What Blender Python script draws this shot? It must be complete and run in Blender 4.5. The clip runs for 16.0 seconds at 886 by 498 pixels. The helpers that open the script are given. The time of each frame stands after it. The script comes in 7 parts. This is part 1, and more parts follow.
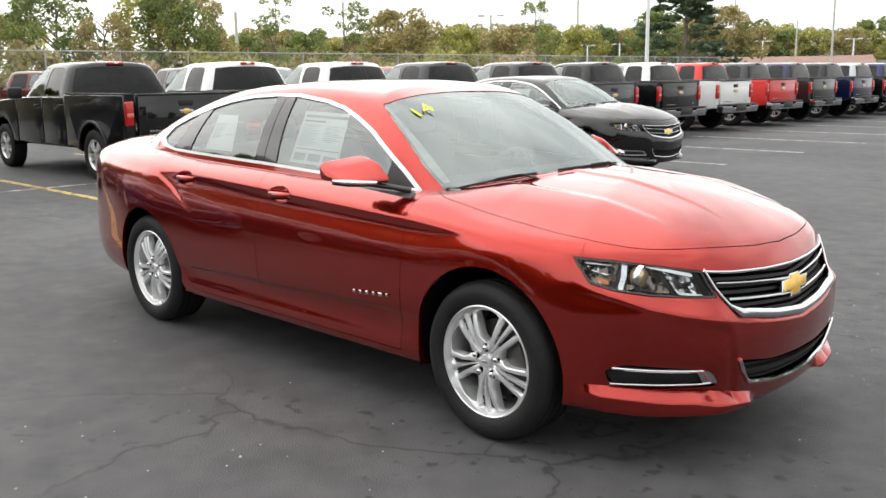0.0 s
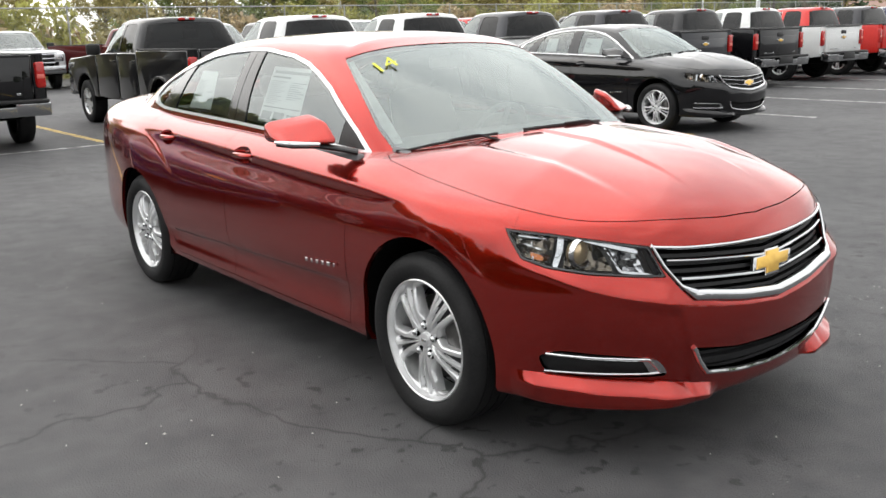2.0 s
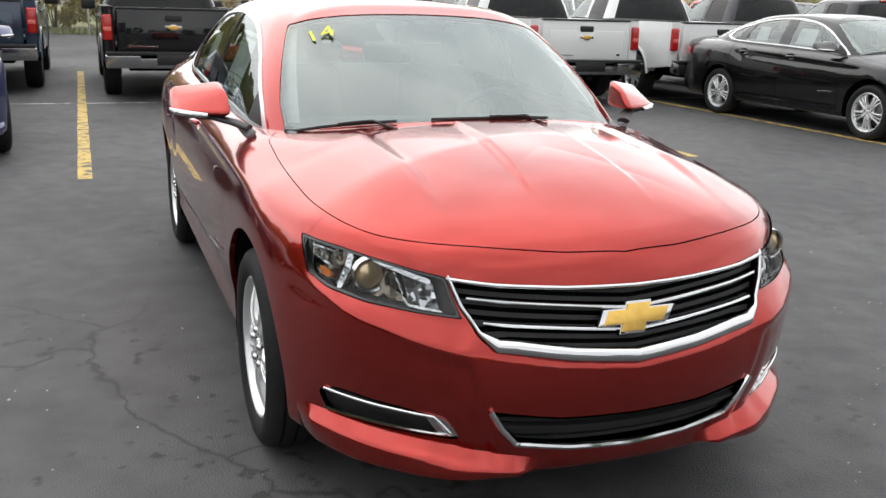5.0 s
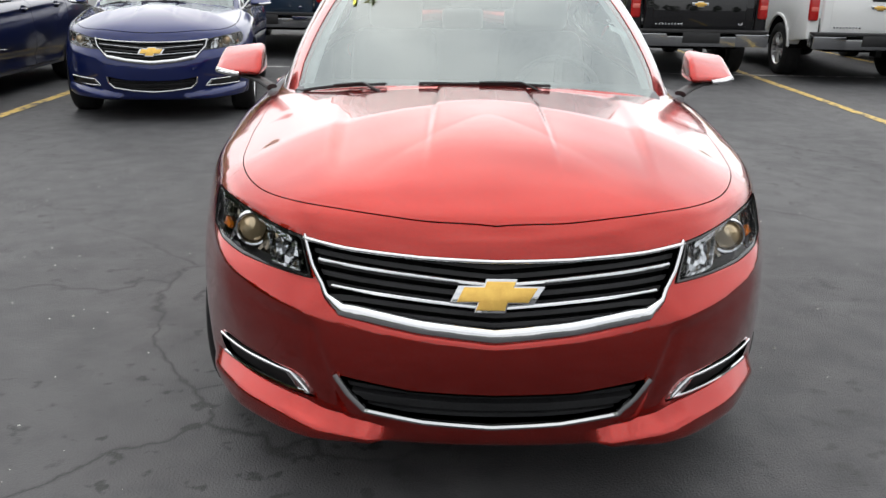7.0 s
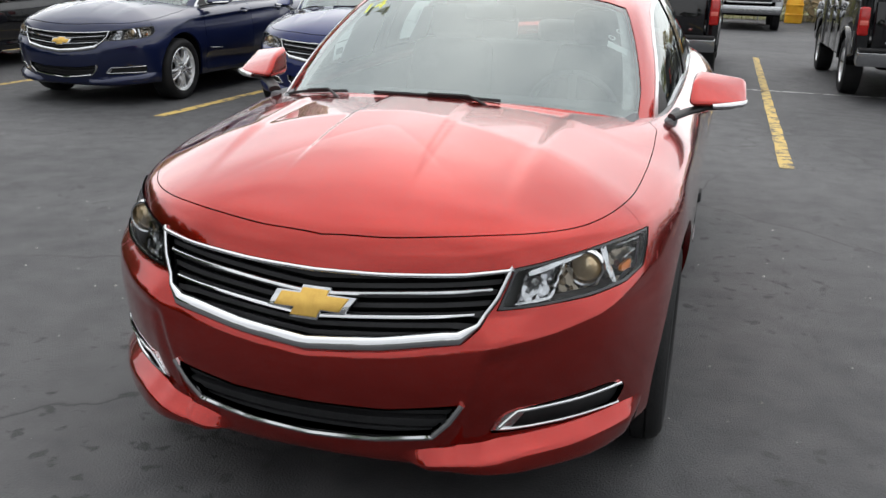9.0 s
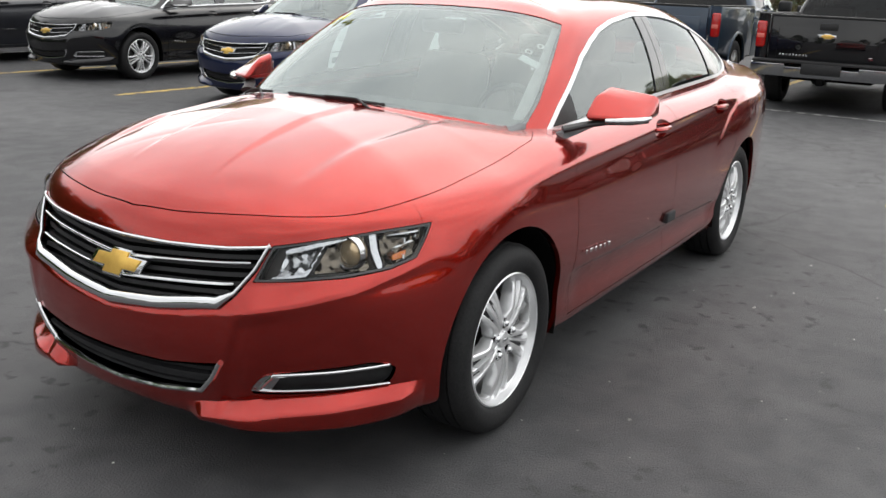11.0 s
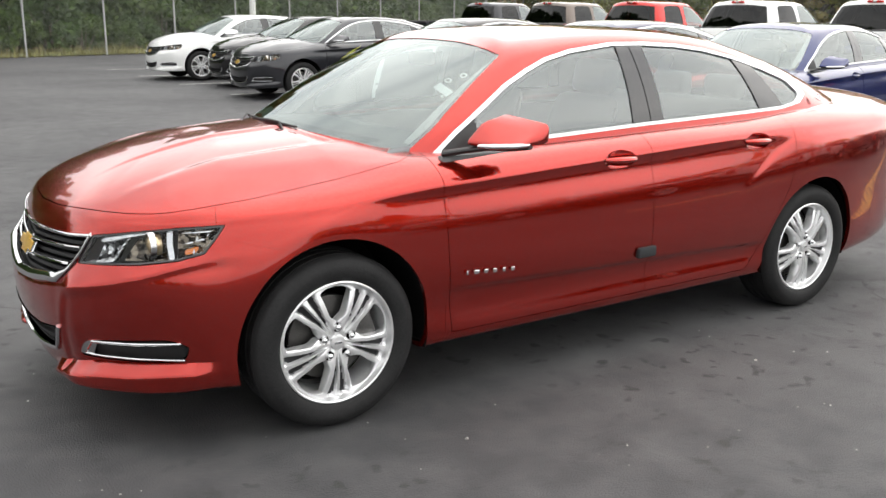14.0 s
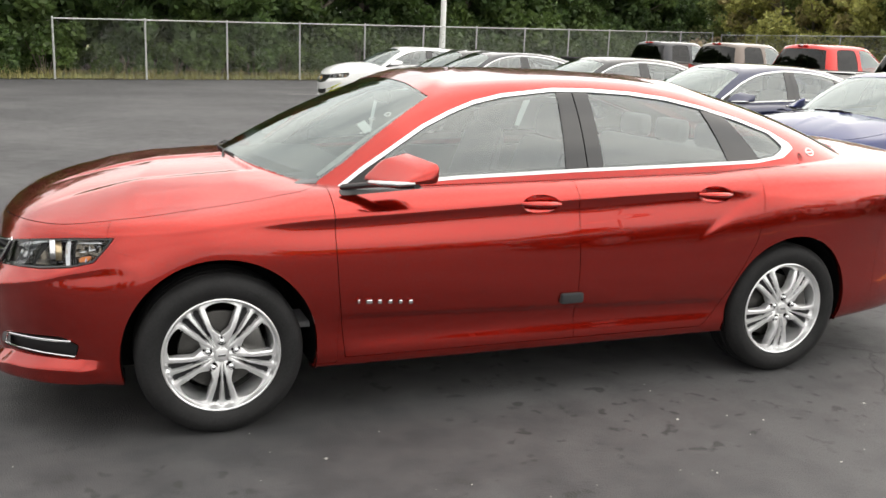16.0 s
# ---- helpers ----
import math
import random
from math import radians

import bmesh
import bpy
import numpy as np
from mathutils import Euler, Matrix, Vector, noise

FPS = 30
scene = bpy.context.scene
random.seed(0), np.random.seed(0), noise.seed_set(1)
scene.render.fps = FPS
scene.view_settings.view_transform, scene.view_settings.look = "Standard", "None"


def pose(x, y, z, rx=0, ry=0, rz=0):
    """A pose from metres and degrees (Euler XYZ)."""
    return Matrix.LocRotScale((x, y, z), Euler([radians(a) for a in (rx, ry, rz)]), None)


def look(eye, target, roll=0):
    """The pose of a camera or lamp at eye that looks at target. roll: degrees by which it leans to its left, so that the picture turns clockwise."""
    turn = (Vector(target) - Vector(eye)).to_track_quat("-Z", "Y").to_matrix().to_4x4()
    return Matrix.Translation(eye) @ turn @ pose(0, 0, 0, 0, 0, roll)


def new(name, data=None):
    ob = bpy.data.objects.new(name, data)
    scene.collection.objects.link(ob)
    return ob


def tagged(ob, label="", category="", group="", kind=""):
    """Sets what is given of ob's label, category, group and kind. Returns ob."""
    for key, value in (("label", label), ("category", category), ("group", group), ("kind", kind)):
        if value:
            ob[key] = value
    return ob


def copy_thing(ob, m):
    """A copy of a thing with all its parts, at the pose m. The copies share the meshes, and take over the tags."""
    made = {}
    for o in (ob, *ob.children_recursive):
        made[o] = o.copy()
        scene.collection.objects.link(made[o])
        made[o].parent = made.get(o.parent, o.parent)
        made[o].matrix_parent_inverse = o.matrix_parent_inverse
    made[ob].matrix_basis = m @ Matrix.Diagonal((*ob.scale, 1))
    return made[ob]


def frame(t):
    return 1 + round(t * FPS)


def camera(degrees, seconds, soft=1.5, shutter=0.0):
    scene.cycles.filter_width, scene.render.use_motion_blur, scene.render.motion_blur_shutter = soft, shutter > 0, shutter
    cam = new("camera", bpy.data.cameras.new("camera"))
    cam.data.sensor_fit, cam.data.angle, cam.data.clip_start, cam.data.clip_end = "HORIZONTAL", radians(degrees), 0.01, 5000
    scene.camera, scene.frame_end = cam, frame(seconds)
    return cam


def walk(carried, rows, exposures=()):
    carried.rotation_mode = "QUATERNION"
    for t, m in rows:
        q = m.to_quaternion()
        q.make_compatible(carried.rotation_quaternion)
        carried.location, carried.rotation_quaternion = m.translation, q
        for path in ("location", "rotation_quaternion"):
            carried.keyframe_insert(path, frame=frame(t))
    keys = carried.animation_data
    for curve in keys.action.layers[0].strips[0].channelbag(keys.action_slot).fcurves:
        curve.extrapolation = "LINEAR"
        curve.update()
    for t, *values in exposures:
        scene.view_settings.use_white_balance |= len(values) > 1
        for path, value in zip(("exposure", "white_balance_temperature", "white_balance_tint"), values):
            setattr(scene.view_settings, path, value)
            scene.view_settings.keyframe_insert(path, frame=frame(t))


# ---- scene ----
cam = camera(51.3, 16.0)
PATH = [
    (0, (2.494, -3.595, 1.507), (1.098, -2.211, 1.138), -0.7),
    (0.5, (2.46, -3.467, 1.511), (1.064, -2.083, 1.139), -0.1),
    (1, (2.485, -3.311, 1.499), (1.051, -1.98, 1.084), -2.5),
    (1.5, (2.603, -3.096, 1.501), (1.084, -1.86, 1.091), -0.7),
    (2, (2.695, -2.869, 1.492), (1.157, -1.677, 1.028), -1.6),
    (2.5, (2.736, -2.626, 1.499), (1.179, -1.448, 1.061), 0.3),
    (3, (2.781, -2.358, 1.494), (1.128, -1.313, 1.073), -0.2),
    (3.5, (2.882, -2.087, 1.473), (1.193, -1.129, 0.996), 1.1),
    (4, (2.905, -1.832, 1.495), (1.173, -0.963, 1.0), 1.8),
    (4.2, (2.913, -1.727, 1.492), (1.163, -0.902, 0.984), 2.0),
    (6.3, (3.131, -0.578, 1.457), (1.228, -0.34, 0.891), 2.4),
    (6.5, (3.171, -0.398, 1.463), (1.265, -0.287, 0.867), 2.5),
    (7, (3.14, -0.167, 1.47), (1.228, -0.143, 0.885), 1.1),
    (7.5, (3.121, 0.07, 1.485), (1.192, -0.016, 0.962), 1.3),
    (8, (3.134, 0.381, 1.489), (1.224, 0.145, 0.944), 3.9),
    (8.5, (3.071, 0.676, 1.476), (1.2, 0.256, 0.91), 2.2),
    (9, (2.98, 0.965, 1.506), (1.143, 0.429, 0.924), 1.8),
    (9.5, (2.952, 1.332, 1.529), (1.141, 0.679, 0.988), 3.3),
    (10, (2.85, 1.619, 1.509), (1.104, 0.816, 0.955), 1.8),
    (10.2, (2.817, 1.764, 1.517), (1.098, 0.92, 0.939), 2.2),
    (12.3, (2.284, 3.009, 1.512), (0.856, 1.685, 1.057), 2.3),
    (12.5, (2.199, 3.156, 1.48), (0.828, 1.777, 1.011), 2.7),
    (13, (2.007, 3.367, 1.5), (0.685, 1.93, 1.068), 2.7),
    (13.5, (1.778, 3.61, 1.511), (0.55, 2.094, 1.069), 0.3),
    (14, (1.505, 3.821, 1.539), (0.423, 2.212, 1.046), 0.6),
    (14.5, (1.187, 3.943, 1.582), (0.142, 2.291, 1.157), 3.0),
    (15, (0.982, 4.146, 1.589), (0.166, 2.35, 1.259), 0.5),
    (15.5, (0.742, 4.375, 1.611), (-0.027, 2.57, 1.223), 1.8),
    (16, (0.479, 4.514, 1.609), (-0.234, 2.697, 1.173), 2.2),
]
walk(cam, [(t, look(e, g, r)) for t, e, g, r in PATH], ((0, 0.56, 6600, 10), (3.5, 0.46, 6500, 10), (6.5, 0.36, 6400, 10), (7.3, 0.34, 6350, 10), (8, 0.10, 6300, 10), (8.7, 0.14, 6300, 10), (10.2, 0.28, 6400, 10), (12.5, 0.56, 6600, 10), (14.2, 0.82, 6650, 10), (16, 0.74, 6850, 10)))


# ---- world ----
SUN = Vector((-0.75, -0.12, 0.72)).normalized()
world = bpy.data.worlds.new("sky")
scene.world = world
world.use_nodes = True
wn, wl = world.node_tree.nodes, world.node_tree.links
wn.clear()
sky = wn.new("ShaderNodeTexSky")
sky.sky_type, sky.sun_disc = "NISHITA", False
sky.sun_elevation, sky.sun_rotation = math.asin(SUN.z), math.atan2(SUN.x, SUN.y)
sky.air_density, sky.dust_density = 1.0, 3.0
way = wn.new("ShaderNodeTexCoord")
flat = wn.new("ShaderNodeMapping")
flat.inputs["Scale"].default_value = (1.0, 1.0, 1.9)
cloud = wn.new("ShaderNodeTexNoise")
cloud.inputs["Scale"].default_value, cloud.inputs["Detail"].default_value = 1.9, 4.5
cloud.inputs["Roughness"].default_value = 0.55
ramp = wn.new("ShaderNodeValToRGB")
ramp.color_ramp.elements[0].position, ramp.color_ramp.elements[0].color = 0.36, (8.6, 8.8, 9.0, 1)
ramp.color_ramp.elements[1].position, ramp.color_ramp.elements[1].color = 0.66, (14.2, 14.1, 13.8, 1)
mix = wn.new("ShaderNodeMixRGB")
mix.inputs["Fac"].default_value = 0.9
back = wn.new("ShaderNodeBackground")
back.inputs["Strength"].default_value = 0.091
out = wn.new("ShaderNodeOutputWorld")
wl.new(way.outputs["Generated"], flat.inputs["Vector"])
wl.new(flat.outputs["Vector"], cloud.inputs["Vector"])
wl.new(cloud.outputs["Fac"], ramp.inputs["Fac"])
wl.new(sky.outputs["Color"], mix.inputs["Color1"])
wl.new(ramp.outputs["Color"], mix.inputs["Color2"])
# an overcast sky is brighter overhead than at the horizon
axis = wn.new("ShaderNodeSeparateXYZ")
rise = wn.new("ShaderNodeMapRange")
rise.inputs["From Min"].default_value, rise.inputs["From Max"].default_value = 0.0, 1.0
rise.inputs["To Min"].default_value, rise.inputs["To Max"].default_value = 0.98, 1.5
grade = wn.new("ShaderNodeMixRGB")
grade.blend_type, grade.inputs["Fac"].default_value = "MULTIPLY", 1.0
wl.new(way.outputs["Generated"], axis.inputs["Vector"])
wl.new(axis.outputs["Z"], rise.inputs["Value"])
wl.new(mix.outputs["Color"], grade.inputs["Color1"])
wl.new(rise.outputs["Result"], grade.inputs["Color2"])
# and brighter towards the west, where the sun stands behind the cloud
west = wn.new("ShaderNodeMapRange")
west.interpolation_type = "SMOOTHSTEP"
west.inputs["From Min"].default_value, west.inputs["From Max"].default_value = 0.9, -0.9
west.inputs["To Min"].default_value, west.inputs["To Max"].default_value = 0.76, 1.18
lean = wn.new("ShaderNodeMixRGB")
lean.blend_type, lean.inputs["Fac"].default_value = "MULTIPLY", 1.0
wl.new(axis.outputs["X"], west.inputs["Value"])
wl.new(grade.outputs["Color"], lean.inputs["Color1"])
wl.new(west.outputs["Result"], lean.inputs["Color2"])
wl.new(lean.outputs["Color"], back.inputs["Color"])
wl.new(back.outputs["Background"], out.inputs["Surface"])
sun = new("sun", bpy.data.lights.new("sun", "SUN"))
sun.data.energy, sun.data.angle, sun.data.color = 0.46, radians(110), (1.0, 0.96, 0.9)
sun.matrix_world = look(SUN * 60, (0, 0, 0))


# ---- materials ----
def material(name, color, rough=0.5, metal=0.0, coat=0.0, vary=0.0, scale=6.0, bump=0.0, bscale=60.0, second=None, spec=0.5, emit=0.0, island=0.0, coords="Object"):
    """A surface: colour varied at two scales towards `second`, roughness varied with it, and fine relief."""
    m = bpy.data.materials.new(name)
    m.use_nodes = True
    n, l = m.node_tree.nodes, m.node_tree.links
    b = n["Principled BSDF"]
    b.inputs["Base Color"].default_value = (*color, 1)
    b.inputs["Roughness"].default_value, b.inputs["Metallic"].default_value = rough, metal
    b.inputs["Coat Weight"].default_value, b.inputs["Coat Roughness"].default_value = coat, 0.02
    b.inputs["Specular IOR Level"].default_value = spec
    if emit:
        b.inputs["Emission Color"].default_value, b.inputs["Emission Strength"].default_value = (*color, 1), emit
    tc = n.new("ShaderNodeTexCoord")
    if vary:
        big, small = n.new("ShaderNodeTexNoise"), n.new("ShaderNodeTexNoise")
        big.inputs["Scale"].default_value, small.inputs["Scale"].default_value = scale, scale * 14
        big.inputs["Detail"].default_value = small.inputs["Detail"].default_value = 5
        add = n.new("ShaderNodeMath")
        add.operation = "MULTIPLY_ADD"
        add.inputs[1].default_value = 0.45
        l.new(tc.outputs[coords], big.inputs["Vector"])
        l.new(tc.outputs[coords], small.inputs["Vector"])
        l.new(small.outputs["Fac"], add.inputs[0])
        half = n.new("ShaderNodeMath")
        half.operation, half.inputs[1].default_value = "MULTIPLY", 0.55
        l.new(big.outputs["Fac"], half.inputs[0])
        l.new(half.outputs[0], add.inputs[2])
        grade = n.new("ShaderNodeValToRGB")
        grade.color_ramp.elements[0].position, grade.color_ramp.elements[1].position = 0.5 - 0.5 * (1 - vary) * 0.5, 0.5 + 0.5 * (1 - vary) * 0.5
        grade.color_ramp.elements[0].color = (*color, 1)
        grade.color_ramp.elements[1].color = (*(second or [min(1, c * 1.5 + 0.01) for c in color]), 1)
        l.new(add.outputs[0], grade.inputs["Fac"])
        colour = grade.outputs["Color"]
        if island:
            geo, hsv = n.new("ShaderNodeNewGeometry"), n.new("ShaderNodeHueSaturation")
            val = n.new("ShaderNodeMapRange")
            val.inputs["To Min"].default_value, val.inputs["To Max"].default_value = 1 - island, 1 + island
            l.new(geo.outputs["Random Per Island"], val.inputs["Value"])
            l.new(val.outputs["Result"], hsv.inputs["Value"])
            l.new(colour, hsv.inputs["Color"])
            colour = hsv.outputs["Color"]
        l.new(colour, b.inputs["Base Color"])
    if bump:
        grain, relief = n.new("ShaderNodeTexNoise"), n.new("ShaderNodeBump")
        grain.inputs["Scale"].default_value, grain.inputs["Detail"].default_value = bscale, 4
        relief.inputs["Strength"].default_value, relief.inputs["Distance"].default_value = bump, 0.01
        l.new(tc.outputs[coords], grain.inputs["Vector"])
        l.new(grain.outputs["Fac"], relief.inputs["Height"])
        l.new(relief.outputs["Normal"], b.inputs["Normal"])
    return m


def paint(name, color, flake=0.35, spread=0.30, coat_ior=1.55):
    """Car paint: metal flakes under a clear coat, with a trace of dust and orange peel."""
    m = material(name, color, spread, flake, 1.0, spec=0.1)
    n, l = m.node_tree.nodes, m.node_tree.links
    b = n["Principled BSDF"]
    b.inputs["Coat IOR"].default_value = coat_ior
    tc, flakes = n.new("ShaderNodeTexCoord"), n.new("ShaderNodeTexVoronoi")
    flakes.inputs["Scale"].default_value = 900
    l.new(tc.outputs["Object"], flakes.inputs["Vector"])
    shade = n.new("ShaderNodeMixRGB")
    shade.inputs["Color1"].default_value = (*[c * 0.85 for c in color], 1)
    shade.inputs["Color2"].default_value = (*[c * 1.2 for c in color], 1)
    l.new(flakes.outputs["Color"], shade.inputs["Fac"])
    l.new(shade.outputs["Color"], b.inputs["Base Color"])
    dust = n.new("ShaderNodeTexNoise")
    dust.inputs["Scale"].default_value, dust.inputs["Detail"].default_value = 3.0, 8
    rr = n.new("ShaderNodeMapRange")
    rr.inputs["To Min"].default_value, rr.inputs["To Max"].default_value = 0.0, 0.025
    l.new(tc.outputs["Object"], dust.inputs["Vector"])
    l.new(dust.outputs["Fac"], rr.inputs["Value"])
    l.new(rr.outputs["Result"], b.inputs["Coat Roughness"])
    return m


def glass(name, tint, gloss_rough=0.0, ior=1.95, sheen=(1, 1, 1)):
    """A thin pane: tinted see-through, with mirror gloss that grows with the angle."""
    m = bpy.data.materials.new(name)
    m.use_nodes = True
    n, l = m.node_tree.nodes, m.node_tree.links
    n.remove(n["Principled BSDF"])
    clear, gloss, fres, mixer = n.new("ShaderNodeBsdfTransparent"), n.new("ShaderNodeBsdfGlossy"), n.new("ShaderNodeFresnel"), n.new("ShaderNodeMixShader")
    clear.inputs["Color"].default_value = (*tint, 1)
    gloss.inputs["Roughness"].default_value = gloss_rough
    gloss.inputs["Color"].default_value = (*sheen, 1)
    fres.inputs["IOR"].default_value = ior
    l.new(fres.outputs["Fac"], mixer.inputs["Fac"])
    l.new(clear.outputs[0], mixer.inputs[1])
    l.new(gloss.outputs[0], mixer.inputs[2])
    l.new(mixer.outputs[0], n["Material Output"].inputs["Surface"])
    return m


RED = paint("red metallic paint", (0.350, 0.0115, 0.0045), 0.87, 0.20, 1.55)
PAINTS = {
    "black": paint("black paint", (0.004, 0.004, 0.005), 0.0), "blue": paint("blue metallic paint", (0.006, 0.014, 0.092)),
    "darkblue": paint("dark blue paint", (0.007, 0.012, 0.048)), "white": paint("white paint", (0.78, 0.79, 0.78), 0.0),
    "charcoal": paint("charcoal paint", (0.024, 0.025, 0.03)), "truckred": paint("bright red paint", (0.62, 0.028, 0.022), 0.05),
    "teal": paint("slate blue paint", (0.03, 0.05, 0.08)), "brown": paint("bronze paint", (0.15, 0.12, 0.10)),
    "silver": paint("silver paint", (0.42, 0.43, 0.44), 0.6), "maroon": paint("maroon paint", (0.11, 0.018, 0.018)),
}
CHROME = material("chrome", (0.70, 0.71, 0.72), 0.08, 1.0)
WINDOW_TRIM = material("bright window trim", (0.74, 0.75, 0.76), 0.34, 0.85)
# the spoke grooves' shade, put into the colour as a darker grey
POCKET_SHADE = material("wheel pocket with shade in its colour", (0.085, 0.085, 0.09), 0.4, 0.5)
DISC_STEEL = material("dull brake steel", (0.06, 0.058, 0.055), 0.5, 0.7, vary=0.3, scale=20)
ALLOY = material("silver alloy", (0.76, 0.765, 0.77), 0.30, 0.65, 0.4, vary=0.3, scale=9, second=(0.82, 0.825, 0.83))
ALLOY_DARK = material("cast alloy", (0.05, 0.05, 0.052), 0.5, 0.4)
STEEL = material("brake steel", (0.10, 0.098, 0.095), 0.4, 0.9, vary=0.4, scale=20)
RUBBER = material("tyre rubber", (0.012, 0.012, 0.0125), 0.62, vary=0.4, scale=8, second=(0.022, 0.022, 0.0225), spec=0.2, bump=0.15, bscale=120)
BLACK_PLASTIC = material("black plastic", (0.007, 0.007, 0.0075), 0.5, vary=0.3, scale=10, bump=0.1, bscale=300)
GLOSS_BLACK = material("gloss black trim", (0.012, 0.012, 0.013), 0.12, coat=0.6)
MATT_BLACK = material("matt black", (0.004, 0.004, 0.004), 0.9, spec=0.1)
GOLD = material("gold emblem", (0.78, 0.44, 0.10), 0.3, 0.6, vary=0.3, scale=30)
GLASS = glass("window glass", (0.70, 0.77, 0.76), 0.0, 2.3, (0.93, 0.98, 0.975))
SCREEN_GLASS = glass("windscreen glass", (0.72, 0.80, 0.79), 0.0, 2.4, (0.90, 0.98, 0.97))
DARK_GLASS = glass("privacy glass", (0.05, 0.055, 0.055), 0.0, 1.45)
LENS = glass("lamp lens", (0.95, 0.97, 0.98), 0.0, 1.3)
LAMP_CHROME = material("lamp reflector", (0.62, 0.62, 0.63), 0.14, 1.0, bump=0.5, bscale=45)
LAMP_DARK = material("lamp housing", (0.055, 0.053, 0.050), 0.35, 0.4)
GRILLE_BLACK = material("black grille plastic", (0.012, 0.012, 0.013), 0.55, vary=0.3, scale=10, spec=0.35)
AMBER = material("amber reflector", (0.75, 0.19, 0.015), 0.25, coat=0.5)


def facets(name, color, size, tilt):
    """A silvered lamp reflector pressed into flat facets that each throw their light another way."""
    m = material(name, color, 0.22, 1.0)
    n, l = m.node_tree.nodes, m.node_tree.links
    tc, cells, centre, scale, geo, total, unit = (n.new("ShaderNode" + k) for k in ("TexCoord", "TexVoronoi", "VectorMath", "VectorMath", "NewGeometry", "VectorMath", "VectorMath"))
    cells.inputs["Scale"].default_value = 1 / size
    centre.operation, scale.operation, total.operation, unit.operation = "SUBTRACT", "SCALE", "ADD", "NORMALIZE"
    centre.inputs[1].default_value = (0.5, 0.5, 0.5)
    scale.inputs["Scale"].default_value = tilt
    l.new(tc.outputs["Object"], cells.inputs["Vector"])
    l.new(cells.outputs["Color"], centre.inputs[0])
    l.new(centre.outputs[0], scale.inputs[0])
    l.new(geo.outputs["Normal"], total.inputs[0])
    l.new(scale.outputs[0], total.inputs[1])
    l.new(total.outputs[0], unit.inputs[0])
    l.new(unit.outputs[0], n["Principled BSDF"].inputs["Normal"])
    return m


LAMP_FACETS = facets("faceted silver reflector", (0.58, 0.58, 0.59), 0.015, 1.1)
SMOKY_FACETS = facets("faceted smoky reflector", (0.17, 0.145, 0.115), 0.018, 1.0)
BULB = material("warm projector lens", (0.66, 0.50, 0.30), 0.05, 0.6, coat=1.0)
TAIL = material("red tail lamp", (0.36, 0.006, 0.006), 0.15, coat=0.7, vary=0.4, scale=25, second=(0.55, 0.016, 0.012))
TAIL_PALE = material("pale red lamp band", (0.75, 0.16, 0.12), 0.2, coat=0.7)
SEAT = material("dark grey seat cloth", (0.20, 0.202, 0.206), 0.85, vary=0.3, scale=3)
DASH = material("dark dashboard vinyl", (0.13, 0.134, 0.138), 0.8, vary=0.2, scale=3)
HEADLINER = material("light grey headliner", (0.55, 0.55, 0.54), 0.9, vary=0.2, scale=30)
PAPER = material("white paper", (0.85, 0.87, 0.86), 0.7, vary=0.2, scale=20, second=(0.88, 0.90, 0.89))
INK = material("grey print", (0.22, 0.27, 0.28), 0.7)
YELLOW_INK = material("yellow window paint", (0.72, 0.75, 0.08), 0.7)
FOAM = material("black foam pad", (0.022, 0.024, 0.026), 0.85, bump=0.4, bscale=150)
SILVER_TRIM = material("silver bumper", (0.5, 0.51, 0.52), 0.2, 1.0)


# ---- mesh tools ----
def data_mesh(name, verts, faces, mats, smooth=True, normals=None):
    me = bpy.data.meshes.new(name)
    me.from_pydata([tuple(v) for v in np.asarray(verts, float).tolist()], [], [tuple(f) for f in faces])
    for m in mats if isinstance(mats, (list, tuple)) else [mats]:
        me.materials.append(m)
    if smooth:
        me.polygons.foreach_set("use_smooth", [True] * len(me.polygons))
    me.update()
    if normals is not None:
        me.normals_split_custom_set_from_vertices([tuple(v) for v in np.asarray(normals, float).tolist()])
    return me


def part(name, me, parent=None, label="", at=None):
    ob = new(name, me)
    if parent is not None:
        ob.parent = parent
    if at is not None:
        ob.matrix_basis = at
    return tagged(ob, label)


def from_bm(name, bm, mat, smooth=True, angle=35):
    """Finishes a bmesh as mesh data; edges sharper than the angle stay crisp."""
    bmesh.ops.recalc_face_normals(bm, faces=bm.faces)
    for f in bm.faces:
        f.smooth = smooth
    for e in bm.edges:
        if len(e.link_faces) == 2 and e.calc_face_angle(0) > radians(angle):
            e.smooth = False
    me = bpy.data.meshes.new(name)
    bm.to_mesh(me)
    bm.free()
    for m in mat if isinstance(mat, (list, tuple)) else [mat]:
        me.materials.append(m)
    return me


def add_box(bm, c, s, bevel=0.0, seg=2, m=None, taper=(1, 1)):
    """A bevelled box at c with size s; taper: the size of its top against its foot, in x and y."""
    made = bmesh.ops.create_cube(bm, size=1)["verts"]
    for v in made:
        k = v.co.z + 0.5
        v.co = Vector((v.co.x * s[0] * (1 + (taper[0] - 1) * k), v.co.y * s[1] * (1 + (taper[1] - 1) * k), v.co.z * s[2]))
    if bevel:
        es = list({e for v in made for e in v.link_edges})
        made = bmesh.ops.bevel(bm, geom=es, offset=bevel, segments=seg, affect="EDGES", profile=0.5)["verts"]
    for v in made:
        p = m @ v.co if m is not None else v.co
        v.co = p + Vector(c)
    return made


def box_mesh(name, c, s, mat, bevel=0.01, seg=2, m=None, taper=(1, 1)):
    bm = bmesh.new()
    add_box(bm, c, s, bevel, seg, m, taper)
    return from_bm(name, bm, mat)


